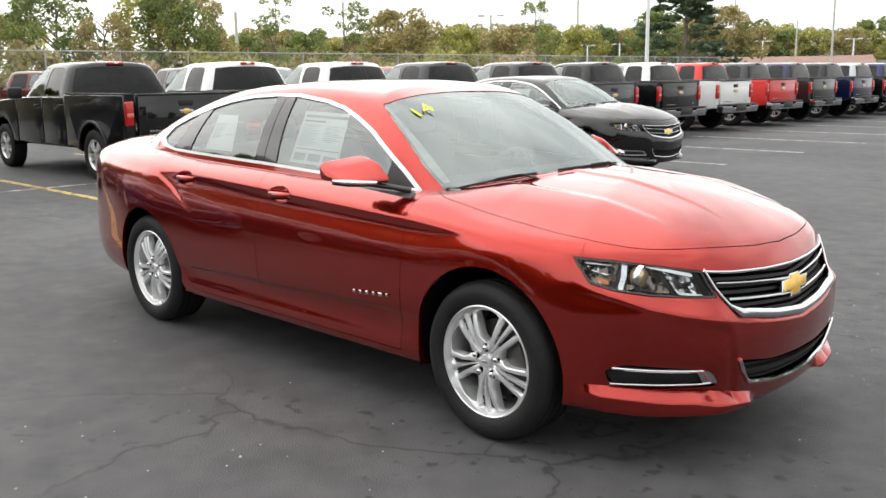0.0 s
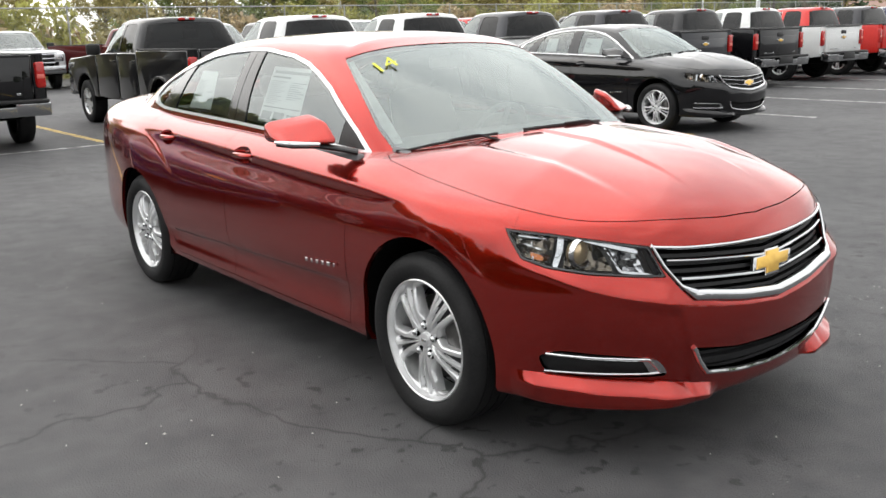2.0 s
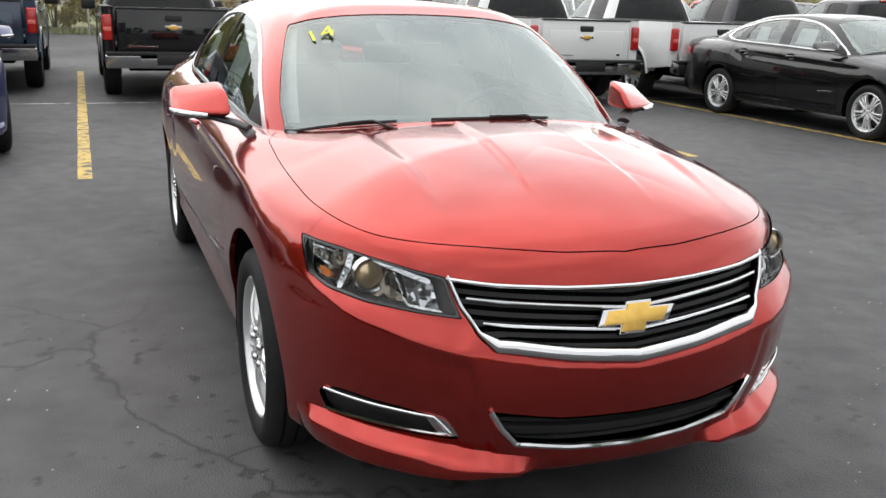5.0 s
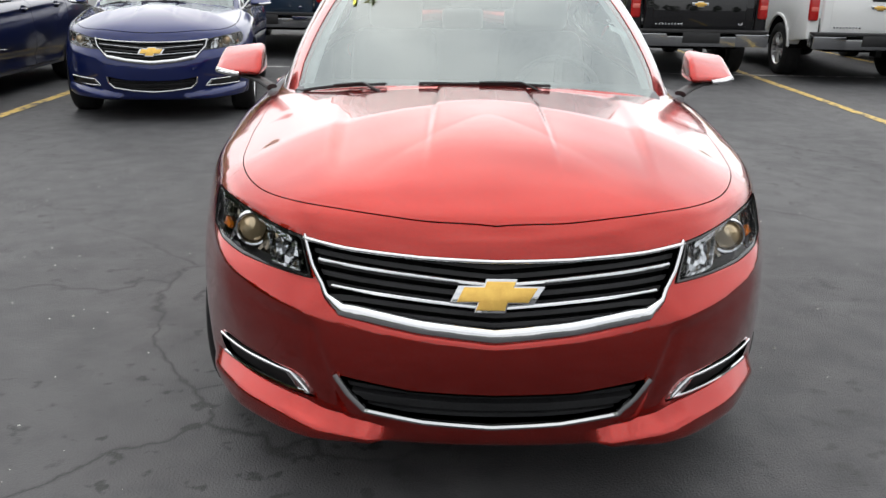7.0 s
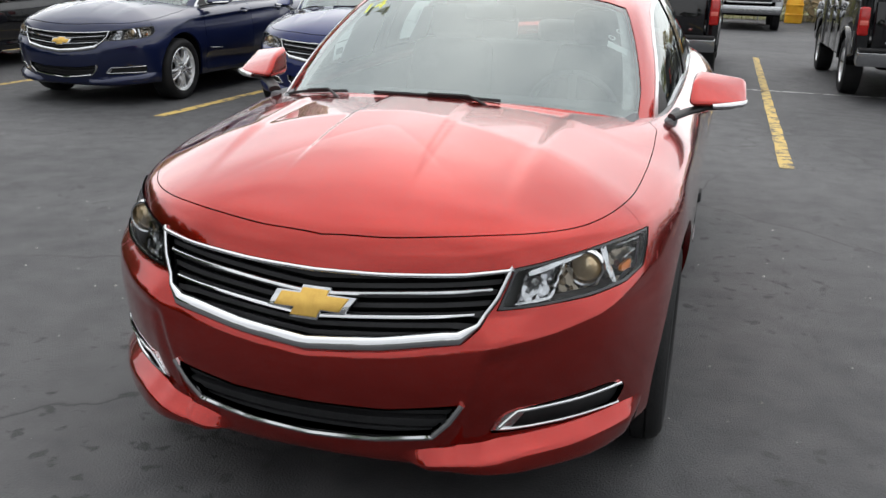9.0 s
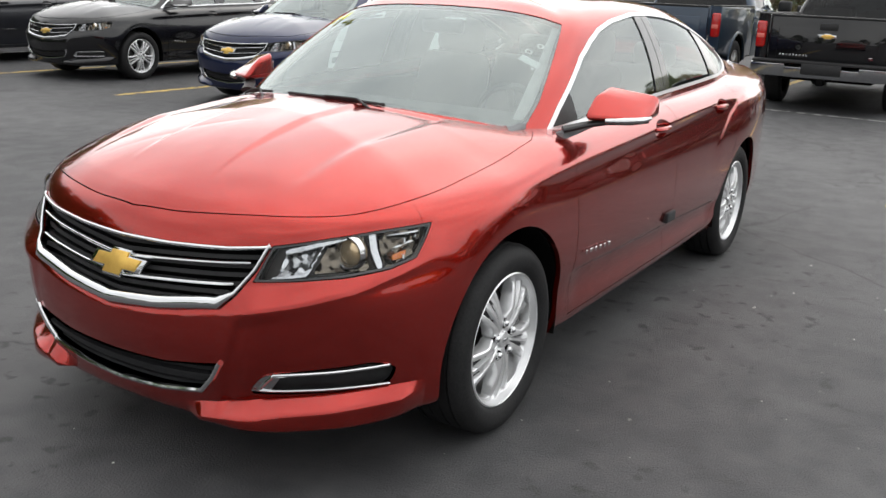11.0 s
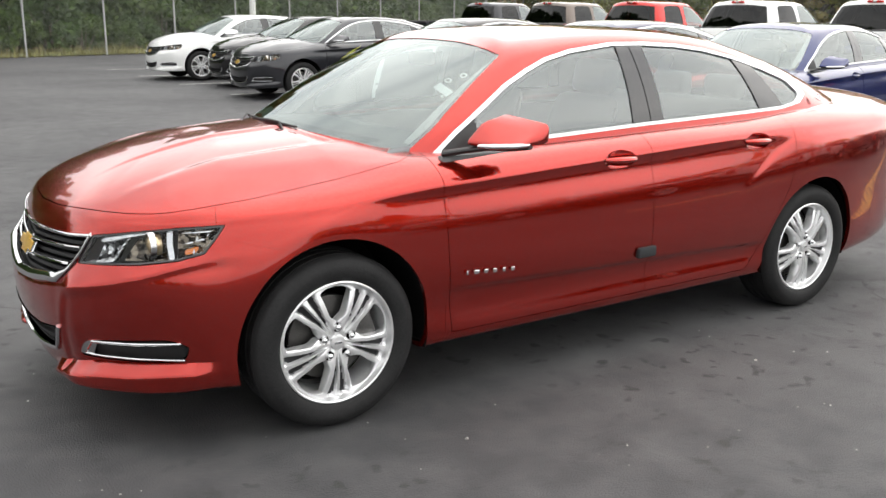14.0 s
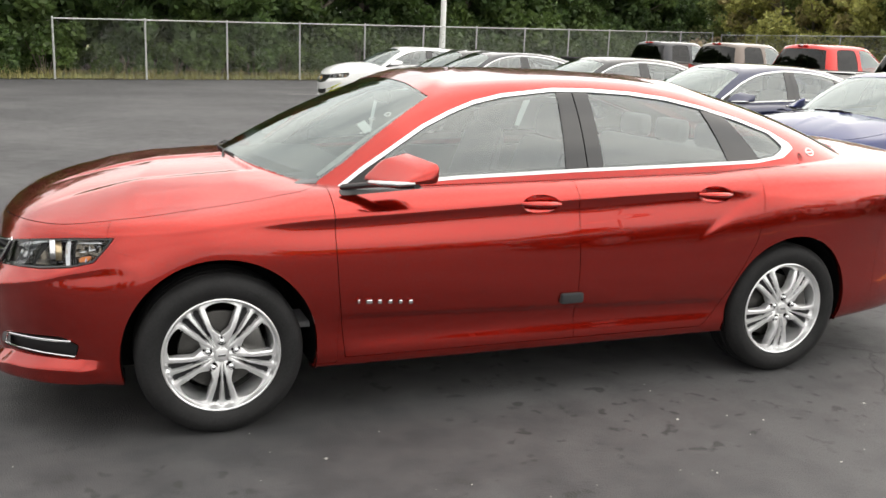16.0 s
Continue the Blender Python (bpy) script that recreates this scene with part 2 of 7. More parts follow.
def add_lathe(bm, profile, n=48, axis="y", c=(0, 0, 0), close=False):
    """Turns a profile of (radius, along) round an axis."""
    rings = []
    for r, a in profile:
        ring = []
        for i in range(n):
            t = 2 * math.pi * i / n
            u, w = r * math.cos(t), r * math.sin(t)
            p = {"y": (u, a, w), "z": (u, w, a), "x": (a, u, w)}[axis]
            ring.append(bm.verts.new(Vector(p) + Vector(c)))
        rings.append(ring)
    for a, b in zip(rings, rings[1:] + (rings[:1] if close else [])):
        for i in range(n):
            bm.faces.new((a[i], a[(i + 1) % n], b[(i + 1) % n], b[i]))
    return rings


def add_tube(bm, pts, radius, n=8, flat=1.0, cap=True):
    """A tube along points; radius one number or one a point."""
    pts = [Vector(p) for p in pts]
    rad = [float(q) for q in radius] if isinstance(radius, (list, tuple)) else [float(radius)] * len(pts)
    rings, side = [], None
    for i, p in enumerate(pts):
        d = (pts[min(i + 1, len(pts) - 1)] - pts[max(i - 1, 0)]).normalized()
        if side is None:
            side = d.orthogonal().normalized() if abs(d.z) > 0.95 else d.cross(Vector((0, 0, 1))).normalized()
        side = (side - d * side.dot(d)).normalized()
        up = side.cross(d)
        rings.append([bm.verts.new(p + rad[i] * (math.cos(2 * math.pi * k / n) * side + flat * math.sin(2 * math.pi * k / n) * up)) for k in range(n)])
    for a, b in zip(rings, rings[1:]):
        for k in range(n):
            bm.faces.new((a[k], a[(k + 1) % n], b[(k + 1) % n], b[k]))
    if cap:
        bm.faces.new(rings[0][::-1])
        bm.faces.new(rings[-1])


def add_prism(bm, outline, lo, hi, axis="y", bevel=0.0, seg=2):
    """An outline in the plane across an axis, raised from lo to hi along it."""
    def place(p, a):
        return {"y": (p[0], a, p[1]), "x": (a, p[0], p[1]), "z": (p[0], p[1], a)}[axis]
    a = [bm.verts.new(place(p, lo)) for p in outline]
    b = [bm.verts.new(place(p, hi)) for p in outline]
    faces = [bm.faces.new(a), bm.faces.new(b[::-1])]
    k = len(a)
    for i in range(k):
        faces.append(bm.faces.new((a[i], a[(i + 1) % k], b[(i + 1) % k], b[i])))
    if bevel:
        bmesh.ops.recalc_face_normals(bm, faces=faces)
        es = {e for f in faces[:2] for e in f.edges}
        bmesh.ops.bevel(bm, geom=list(es), offset=bevel, segments=seg, affect="EDGES", profile=0.5)


def curve_through(keys, vals, t):
    """A smooth curve through values at rising keys (monotone cubic), at the places t."""
    keys, vals, t = np.asarray(keys, float), np.asarray(vals, float), np.asarray(t, float)
    h = np.diff(keys)
    d = (np.diff(vals, axis=0).T / h).T
    m = np.zeros_like(vals)
    ok = d[:-1] * d[1:] > 0
    with np.errstate(divide="ignore", invalid="ignore"):
        hm = 2 * d[:-1] * d[1:] / (d[:-1] + d[1:])
    m[1:-1] = np.where(ok, hm, 0)
    i = np.clip(np.searchsorted(keys, t, "right") - 1, 0, len(h) - 1)
    s = (t - keys[i]) / h[i]
    hh = h[i]
    shape = (-1,) + (1,) * (vals.ndim - 1)
    s, hh = s.reshape(shape), hh.reshape(shape)
    return (2 * s**3 - 3 * s**2 + 1) * vals[i] + (s**3 - 2 * s**2 + s) * hh * m[i] + (-2 * s**3 + 3 * s**2) * vals[i + 1] + (s**3 - s**2) * hh * m[i + 1]


def smooth_curve(keys, vals, t):
    """Catmull-Rom through values at uneven keys: rounder than curve_through."""
    keys, vals, t = np.asarray(keys, float), np.asarray(vals, float), np.asarray(t, float)
    m = np.gradient(vals, keys, axis=0)
    i = np.clip(np.searchsorted(keys, t, "right") - 1, 0, len(keys) - 2)
    h = keys[i + 1] - keys[i]
    shape = (-1,) + (1,) * (vals.ndim - 1)
    s, hh = ((t - keys[i]) / h).reshape(shape), h.reshape(shape)
    return (2 * s**3 - 3 * s**2 + 1) * vals[i] + (s**3 - 2 * s**2 + s) * hh * m[i] + (-2 * s**3 + 3 * s**2) * vals[i + 1] + (s**3 - s**2) * hh * m[i + 1]


def round_nose(vals, t):
    """A smooth curve through points that start and end on the middle plane and cross it squarely."""
    v = np.asarray(vals, float)
    flip = np.ones(v.shape[1])
    flip[1] = -1
    v = np.vstack([v[2] * flip, v[1] * flip, v, v[-2] * flip, v[-3] * flip])
    return smooth_curve(np.arange(len(v)) - 2, v, t)


def spline_matrix(n, per):
    """Weights of a uniform cubic B-spline over n controls that meets its ends."""
    rows = []
    for i in range(n - 1):
        for k in range(per + (i == n - 2)):
            t = k / per
            w = np.zeros(n + 2)
            w[i:i + 4] = ((1 - t)**3 / 6, (3 * t**3 - 6 * t**2 + 4) / 6, (-3 * t**3 + 3 * t**2 + 3 * t + 1) / 6, t**3 / 6)
            r = w[1:-1].copy()
            r[0] += 2 * w[0]
            r[1] -= w[0]
            r[-1] += 2 * w[-1]
            r[-2] -= w[-1]
            rows.append(r)
    return np.array(rows)


class Skin:
    """A triangle sheet: places, normals and two surface coordinates for each point."""

    def __init__(self, x, f):
        self.x, self.f = x, f          # x: place 3, normal 3, coordinates 2

    @classmethod
    def grid(cls, p, u, w, flip=False):
        """p: rows x columns x 3."""
        gu, gv = np.gradient(p, axis=1), np.gradient(p, axis=0)
        n = np.cross(gu, gv)
        n /= np.maximum(np.linalg.norm(n, axis=2, keepdims=True), 1e-12)
        if flip:
            n = -n
        mid = np.abs(p[:, :, 1]) < 1e-6
        n[mid, 1] = 0
        n /= np.maximum(np.linalg.norm(n, axis=2, keepdims=True), 1e-12)
        r, c = p.shape[:2]
        i = np.arange(r * c).reshape(r, c)
        a, b, d, e = i[:-1, :-1].ravel(), i[:-1, 1:].ravel(), i[1:, 1:].ravel(), i[1:, :-1].ravel()
        f = np.vstack([np.stack([a, b, d], 1), np.stack([a, d, e], 1)])
        if flip:
            f = f[:, ::-1]
        return cls(np.concatenate([p, n, u[..., None], w[..., None]], 2).reshape(-1, 8), f)

    def clip(self, d):
        """The part of the sheet where d > 0."""
        d = np.where(np.abs(d) < 1e-7, 1e-7, d)
        ins = d > 0
        cnt = ins[self.f].sum(1)
        out, xs, base = [self.f[cnt == 3]], [self.x], len(self.x)
        for want in (1, 2):
            f = self.f[cnt == want]
            if not len(f):
                continue
            lone = ins[f] if want == 1 else ~ins[f]
            k = lone.argmax(1)
            r = np.arange(len(f))
            a, b, c = f[r, k], f[r, (k + 1) % 3], f[r, (k + 2) % 3]
            e = np.vstack([np.stack([a, b], 1), np.stack([a, c], 1)])
            t = (d[e[:, 0]] / (d[e[:, 0]] - d[e[:, 1]]))[:, None]
            xs.append(self.x[e[:, 0]] * (1 - t) + self.x[e[:, 1]] * t)
            ab, ac = base + r, base + len(f) + r
            base += 2 * len(f)
            out += [np.stack([a, ab, ac], 1)] if want == 1 else [np.stack([ab, b, c], 1), np.stack([ab, c, ac], 1)]
        return Skin(np.vstack(xs), np.vstack(out)).tidy()

    def tidy(self):
        x = self.x
        _, first, inv = np.unique(np.round(x[:, :3] * 1e5).astype(np.int64), axis=0, return_index=True, return_inverse=True)
        f = inv.reshape(-1)[self.f]
        f = f[(f[:, 0] != f[:, 1]) & (f[:, 1] != f[:, 2]) & (f[:, 0] != f[:, 2])]
        used, g = np.unique(f, return_inverse=True)
        return Skin(x[first][used], g.reshape(-1, 3))

    def cut(self, poly, gap=0.0, cols=(0, 2), where=None):
        """The inside and the outside of an outline in two of the columns, each drawn back by the gap."""
        d = inside(self.x[:, cols], poly)
        if where is not None:
            d = np.where(where, d, -1.0)
        return self.clip(d - gap), self.clip(-d - gap)

    def mirrored(self):
        x = self.x.copy()
        x[:, [1, 4]] *= -1
        return Skin(x, self.f[:, ::-1])

    def joined(self, other):
        return Skin(np.vstack([self.x, other.x]), np.vstack([self.f, other.f + len(self.x)])).tidy()

    def both(self):
        return self.joined(self.mirrored())

    def moved(self, d):
        x = self.x.copy()
        x[:, :3] += x[:, 3:6] * d
        return Skin(x, self.f)

    def rim(self):
        e = np.vstack([self.f[:, [0, 1]], self.f[:, [1, 2]], self.f[:, [2, 0]]])
        key = np.sort(e, 1)
        _, idx, cnt = np.unique(key, axis=0, return_index=True, return_counts=True)
        return e[idx[cnt == 1]]

    def mesh(self, name, mat, depth=0.012, lift=0.0, back=False):
        """The sheet as a panel with turned-in edges (and a back, if asked)."""
        v = self.x[:, :3] + self.x[:, 3:6] * lift
        n = self.x[:, 3:6] / np.maximum(np.linalg.norm(self.x[:, 3:6], axis=1, keepdims=True), 1e-9)
        verts, norms, faces = [v], [n], [self.f.tolist()]
        if depth:
            e = self.rim()
            k = len(v)
            a, b = v[e[:, 0]], v[e[:, 1]]
            ia, ib = a - n[e[:, 0]] * depth, b - n[e[:, 1]] * depth
            side = np.cross(b - a, n[e[:, 0]])
            side /= np.maximum(np.linalg.norm(side, axis=1, keepdims=True), 1e-9)
            m = len(e)
            verts += [a, b, ib, ia]
            norms += [side] * 4
            faces.append(np.stack([k + np.arange(m) + m * q for q in (1, 0, 3, 2)], 1).tolist())
            if back:
                verts.append(v - n * depth)
                norms.append(-n)
                faces.append((self.f[:, ::-1] + k + 4 * m).tolist())
        return data_mesh(name, np.vstack(verts), [q for fs in faces for q in fs], mat, True, np.vstack(norms))


def inside(p, poly):
    """How far points lie inside an outline (negative: outside)."""
    poly = np.asarray(poly, float)
    a, b = poly, np.roll(poly, -1, 0)
    best, odd = np.full(len(p), 1e9), np.zeros(len(p), bool)
    for (ax, ay), (bx, by) in zip(a, b):
        ex, ey = bx - ax, by - ay
        t = np.clip(((p[:, 0] - ax) * ex + (p[:, 1] - ay) * ey) / (ex * ex + ey * ey + 1e-12), 0, 1)
        best = np.minimum(best, np.hypot(p[:, 0] - ax - t * ex, p[:, 1] - ay - t * ey))
        cross = (ay > p[:, 1]) != (by > p[:, 1])
        with np.errstate(divide="ignore", invalid="ignore"):
            odd ^= cross & (p[:, 0] < (bx - ax) * (p[:, 1] - ay) / (by - ay) + ax)
    return np.where(odd, best, -best)


def rounded(poly, n=6, pull=0.25):
    """An outline with its corners eased (corner cutting)."""
    p = np.asarray(poly, float)
    for _ in range(3):
        q = np.roll(p, -1, 0)
        p = np.stack([p * (1 - pull) + q * pull, p * pull + q * (1 - pull)], 1).reshape(-1, 2)
        pull = 0.25
    return p


# ---- the sedan ----
ARCHES = ((0.0, 0.345, 0.392), (-2.837, 0.345, 0.378))
PLAN = ((0.935, 0), (0.925, 0.2), (0.885, 0.42), (0.80, 0.60), (0.66, 0.745), (0.50, 0.842), (0.30, 0.897), (0.0, 0.92), (-0.45, 0.925), (-1.0, 0.927), (-1.6, 0.927),
        (-2.2, 0.926), (-2.84, 0.925), (-3.3, 0.893), (-3.7, 0.818), (-3.98, 0.68), (-4.12, 0.48), (-4.17, 0.2), (-4.18, 0))
# stations along the plan: a point of it, the spine's x there, then insets and heights from the sill up to the shoulder
STATIONS = (
    ((0.935, 0), 0.30, (0.25, 0.085, 0.06, 0.032, 0.010, 0.0, 0.0, 0.012, 0.038, 0.058, 0.083, 0.116, 0.168), (0.19, 0.20, 0.225, 0.28, 0.36, 0.43, 0.50, 0.57, 0.66, 0.73, 0.79, 0.836, 0.876)),
    ((0.87, 0.46), 0.28, (0.25, 0.085, 0.06, 0.032, 0.010, 0.0, 0.0, 0.011, 0.045, 0.073, 0.098, 0.134, 0.195), (0.19, 0.20, 0.225, 0.28, 0.36, 0.43, 0.50, 0.58, 0.67, 0.755, 0.81, 0.847, 0.886)),
    ((0.66, 0.745), 0.22, (0.25, 0.07, 0.045, 0.025, 0.010, 0.0, -0.002, 0.006, 0.045, 0.075, 0.095, 0.135, 0.205), (0.20, 0.21, 0.235, 0.29, 0.37, 0.45, 0.54, 0.63, 0.705, 0.785, 0.832, 0.862, 0.897)),
    ((0.35, 0.88), 0.12, (0.2, 0.05, 0.02, 0.01, 0.005, 0.0, 0.0, 0.008, 0.028, 0.048, 0.07, 0.105, 0.17), (0.21, 0.22, 0.24, 0.30, 0.38, 0.46, 0.56, 0.66, 0.74, 0.805, 0.848, 0.877, 0.905)),
    ((0.0, 0.918), -0.05, (0.15, 0.04, 0.03, 0.02, 0.01, 0.0, -0.002, 0.0, 0.008, 0.02, 0.04, 0.085, 0.175), (0.215, 0.222, 0.25, 0.30, 0.40, 0.50, 0.60, 0.70, 0.79, 0.845, 0.882, 0.912, 0.942)),
    ((-0.45, 0.925), -0.45, (0.12, 0.056, 0.047, 0.027, 0.034, 0.014, 0.0, 0.0, 0.008, 0.026, 0.014, 0.05, 0.13), (0.236, 0.240, 0.252, 0.315, 0.40, 0.48, 0.57, 0.68, 0.79, 0.862, 0.896, 0.94, 0.99)),
    ((-1.6, 0.927), -1.6, (0.12, 0.056, 0.047, 0.027, 0.039, 0.016, 0.0, 0.0, 0.010, 0.034, 0.016, 0.05, 0.122), (0.236, 0.240, 0.252, 0.315, 0.39, 0.455, 0.56, 0.68, 0.81, 0.905, 0.942, 0.985, 1.035)),
    ((-2.4, 0.926), -2.4, (0.12, 0.056, 0.047, 0.027, 0.036, 0.018, 0.0, -0.002, 0.004, 0.03, 0.022, 0.055, 0.135), (0.236, 0.240, 0.252, 0.315, 0.37, 0.43, 0.55, 0.68, 0.82, 0.93, 0.972, 1.01, 1.055)),
    ((-2.84, 0.925), -2.84, (0.15, 0.05, 0.03, 0.02, 0.01, 0.0, -0.005, -0.012, -0.012, 0.0, 0.025, 0.075, 0.165), (0.215, 0.222, 0.25, 0.30, 0.40, 0.5, 0.6, 0.71, 0.82, 0.915, 0.985, 1.035, 1.078)),
    ((-3.5, 0.885), -3.35, (0.2, 0.06, 0.03, 0.01, 0.0, 0.0, 0.0, -0.003, -0.004, 0.005, 0.03, 0.085, 0.19), (0.24, 0.25, 0.28, 0.34, 0.42, 0.5, 0.6, 0.71, 0.83, 0.92, 0.995, 1.045, 1.085)),
    ((-4.05, 0.62), -3.5, (0.2, 0.06, 0.03, 0.01, 0.0, 0.0, 0.01, 0.02, 0.03, 0.03, 0.04, 0.09, 0.2), (0.27, 0.28, 0.31, 0.37, 0.45, 0.53, 0.62, 0.72, 0.83, 0.93, 1.01, 1.05, 1.085)),
    ((-4.18, 0), -3.55, (0.2, 0.06, 0.03, 0.01, 0.0, 0.0, 0.015, 0.03, 0.04, 0.03, 0.035, 0.08, 0.2), (0.27, 0.28, 0.31, 0.37, 0.45, 0.53, 0.62, 0.72, 0.83, 0.93, 1.02, 1.06, 1.09)),
)
# the cabin: foot and roof edge, column by column from the windscreen's middle round to the rear window's
FOOT = ((-0.10, 0, 1.06), (-0.15, 0.30, 1.05), (-0.27, 0.56, 1.02), (-0.45, 0.735, 0.975), (-0.70, 0.79, 0.975), (-1.15, 0.805, 0.99), (-1.7, 0.808, 1.01),
        (-2.25, 0.80, 1.02), (-2.7, 0.785, 1.03), (-3.1, 0.735, 1.04), (-3.4, 0.59, 1.075), (-3.52, 0.3, 1.12), (-3.55, 0, 1.13))
EDGE = ((-1.02, 0, 1.447), (-1.015, 0.28, 1.44), (-1.005, 0.46, 1.42), (-1.03, 0.56, 1.395), (-1.15, 0.595, 1.41), (-1.4, 0.612, 1.437), (-1.7, 0.617, 1.45),
        (-2.0, 0.612, 1.44), (-2.2, 0.602, 1.42), (-2.36, 0.58, 1.40), (-2.45, 0.50, 1.405), (-2.5, 0.28, 1.43), (-2.52, 0, 1.44))
WINDOW_LINE = ((-0.49, 0.985), (-0.66, 1.00), (-1.05, 1.028), (-1.65, 1.052), (-2.3, 1.068), (-2.66, 1.078), (-2.84, 1.10), (-2.93, 1.142), (-2.915, 1.168), (-2.8, 1.226), (-2.6, 1.29), (-2.37, 1.35),
               (-2.17, 1.388), (-1.97, 1.41), (-1.75, 1.421), (-1.55, 1.42), (-1.3, 1.392), (-1.15, 1.358), (-1.03, 1.313), (-0.9, 1.253), (-0.77, 1.174), (-0.62, 1.08))


def lower_skin(step, per):
    t = np.linspace(0, len(PLAN) - 1, 4000)
    c = round_nose(PLAN, t)
    c[0, 1] = c[-1, 1] = 0
    arc = np.concatenate([[0], np.cumsum(np.hypot(*np.diff(c, axis=0).T))])
    key = [arc[np.hypot(*(c - s[0]).T).argmin()] for s in STATIONS]
    u = np.linspace(0, arc[-1], int(arc[-1] / step))
    cx, cy = np.interp(u, arc, c[:, 0]), np.interp(u, arc, c[:, 1])
    cy[0] = cy[-1] = 0
    sx = curve_through(key, [s[1] for s in STATIONS], u)
    o, z = curve_through(key, [s[2] for s in STATIONS], u), curve_through(key, [s[3] for s in STATIONS], u)
    dx, dy = sx - cx, -cy
    ln = np.hypot(dx, dy)
    rows = [np.stack([cx + dx / ln * o[:, k], cy + dy / ln * o[:, k], z[:, k]], 1) for k in range(o.shape[1])]
    last = rows[-1]
    top = np.interp(sx, [-3.6, -3.4, -3.2, -0.6, -0.45, -0.12, 0.13, 0.35], [1.14, 1.135, 1.06, 1.06, 1.055, 1.076, 1.06, 1.028])
    full_side, rake = np.interp(u, [0.55, 1.1], [2.4, 2.5]), np.interp(u, [0.55, 1.1], [0.42, 0.0])
    for k in (0.14, 0.32, 0.52, 0.72, 0.88, 1.0, 1.12):
        kk = min(k, 2 - k)
        rows.append(np.stack([last[:, 0] + (sx - last[:, 0]) * kk, last[:, 1] * (1 - k), last[:, 2] + (top - last[:, 2]) * (rake * kk + (1 - rake) * (1 - (1 - kk) ** full_side))], 1))
    ctrl = np.array(rows)
    w = spline_matrix(len(rows), per)[:-per]
    p = np.einsum("ij,jkl->ikl", w, ctrl)
    p[:, 0, 1] = p[:, -1, 1] = 0
    p[-1, :, 1] = 0
    # the bonnet's raised middle, and a shallow trough on each side with a step behind it
    x, y = p[:, :, 0], p[:, :, 1]
    def ease(a):
        a = np.clip(a, 0, 1)
        return a * a * (3 - 2 * a)
    rear = -0.115 - 0.42 * y * y
    run = ease((rear - x) / -0.022) * ease((0.72 - x) / 0.42)
    inner, outer = 0.135 + 0.05 * (x + 0.2), 0.50 - 0.03 * (x + 0.2)
    p[:, :, 2] -= 0.0085 * run * ease((y - inner) / 0.022) * ease((outer - y) / 0.05)
    p[:, :, 2] += 0.003 * ease((x + 0.5) / 0.2) * ease((0.74 - x) / 0.5) * ease((y - outer + 0.05) / 0.05) * ease((0.72 - y) / 0.14)
    # the bumper's shelf under the headlamps, and the fold that runs down from the grille's corner
    zz = p[:, :, 2]
    ox, oy = (-dx / ln)[None, :], (-dy / ln)[None, :]
    uu = np.broadcast_to(u, p.shape[:2])
    brow = np.interp(uu, [0.0, 0.2, 0.42, 0.52, 0.66, 0.80, 0.92, 1.02, 1.12], [0.530, 0.548, 0.578, 0.598, 0.622, 0.652, 0.684, 0.702, 0.715])
    crest = np.interp(uu, [0.0, 0.30, 0.46, 0.60, 0.80, 0.95, 1.12], [0.018, 0.022, 0.070, 0.058, 0.045, 0.030, 0.020])
    far = ease((1.10 - uu) / 0.30)
    reach = (0.014 + 0.018 * ease((uu - 0.40) / 0.12)) * far
    push = reach * np.clip((brow + crest - zz) / crest, 0, 1)
    fall = np.clip((brow - zz) / (brow - 0.34), 0, 1) ** 0.8 * ease((zz - 0.20) / 0.10)
    push = push - (0.016 + 0.030 * ease((uu - 0.42) / 0.15)) * far * fall
    push = push - 0.012 * ease((uu - 0.5) / 0.2) * ease((1.25 - uu) / 0.3) * ease((brow + crest - zz) / 0.06)
    # outboard of a fold from the grille's corner to the intake's the cover falls back flat
    fold = np.interp(zz, [0.25, 0.43, 0.60], [0.40, 0.425, 0.47])
    push = push - 0.013 * ease((uu - fold) / 0.03) * np.clip(1 - (uu - fold) / 0.36, 0, 1) * ease((brow - zz) / 0.05) * ease((zz - 0.22) / 0.06)
    p[:, :, 0] += push * ox
    p[:, :, 1] += push * oy
    # the haunch over the rear wheel: full behind an arched edge, easing out downwards
    zz = p[:, :, 2]
    arch = np.interp(-x, [2.22, 2.36, 2.50, 2.62, 2.76, 3.2, 3.7, 4.0], [0.74, 0.83, 0.915, 0.965, 0.985, 0.99, 0.985, 0.975])
    lift = ease((arch - zz) / 0.035) * ease((zz - 0.50) / 0.30) * ease((-2.18 - x) / 0.22) * ease((4.05 + x) / 0.3)
    under = ease((arch - zz) / 0.014) * ease((zz - arch + 0.075) / 0.06) * ease((-2.18 - x) / 0.22) * ease((4.05 + x) / 0.3)
    p[:, :, 1] += (0.0055 * lift - 0.001 * under) * (y > 0.5) * (0.25 + 0.75 * ease((x + 3.75) / 0.8))
    # the scoop along the foot of the doors
    foot = 0.475 - 0.055 * (-0.5 - x) / 1.9
    dip = ease((-0.42 - x) / 0.2) * ease((x + 2.5) / 0.2)
    p[:, :, 1] -= dip * (y > 0.5) * (0.012 * ease((foot + 0.012 - zz) / 0.03) * ease((zz - 0.27) / 0.10))
    # the shoulder crease
    line = np.interp(-x, [-0.1, 0.0, 0.55, 1.24, 2.1, 2.5], [0.855, 0.868, 0.893, 0.925, 0.966, 0.985])
    run = ease((0.1 - x) / 0.5) * ease((x + 2.42) / 0.5) * (y > 0.5)
    below = ease((line - zz) / 0.022) * ease((zz - line + 0.17) / 0.14)
    p[:, :, 1] -= 0.0034 * run * below
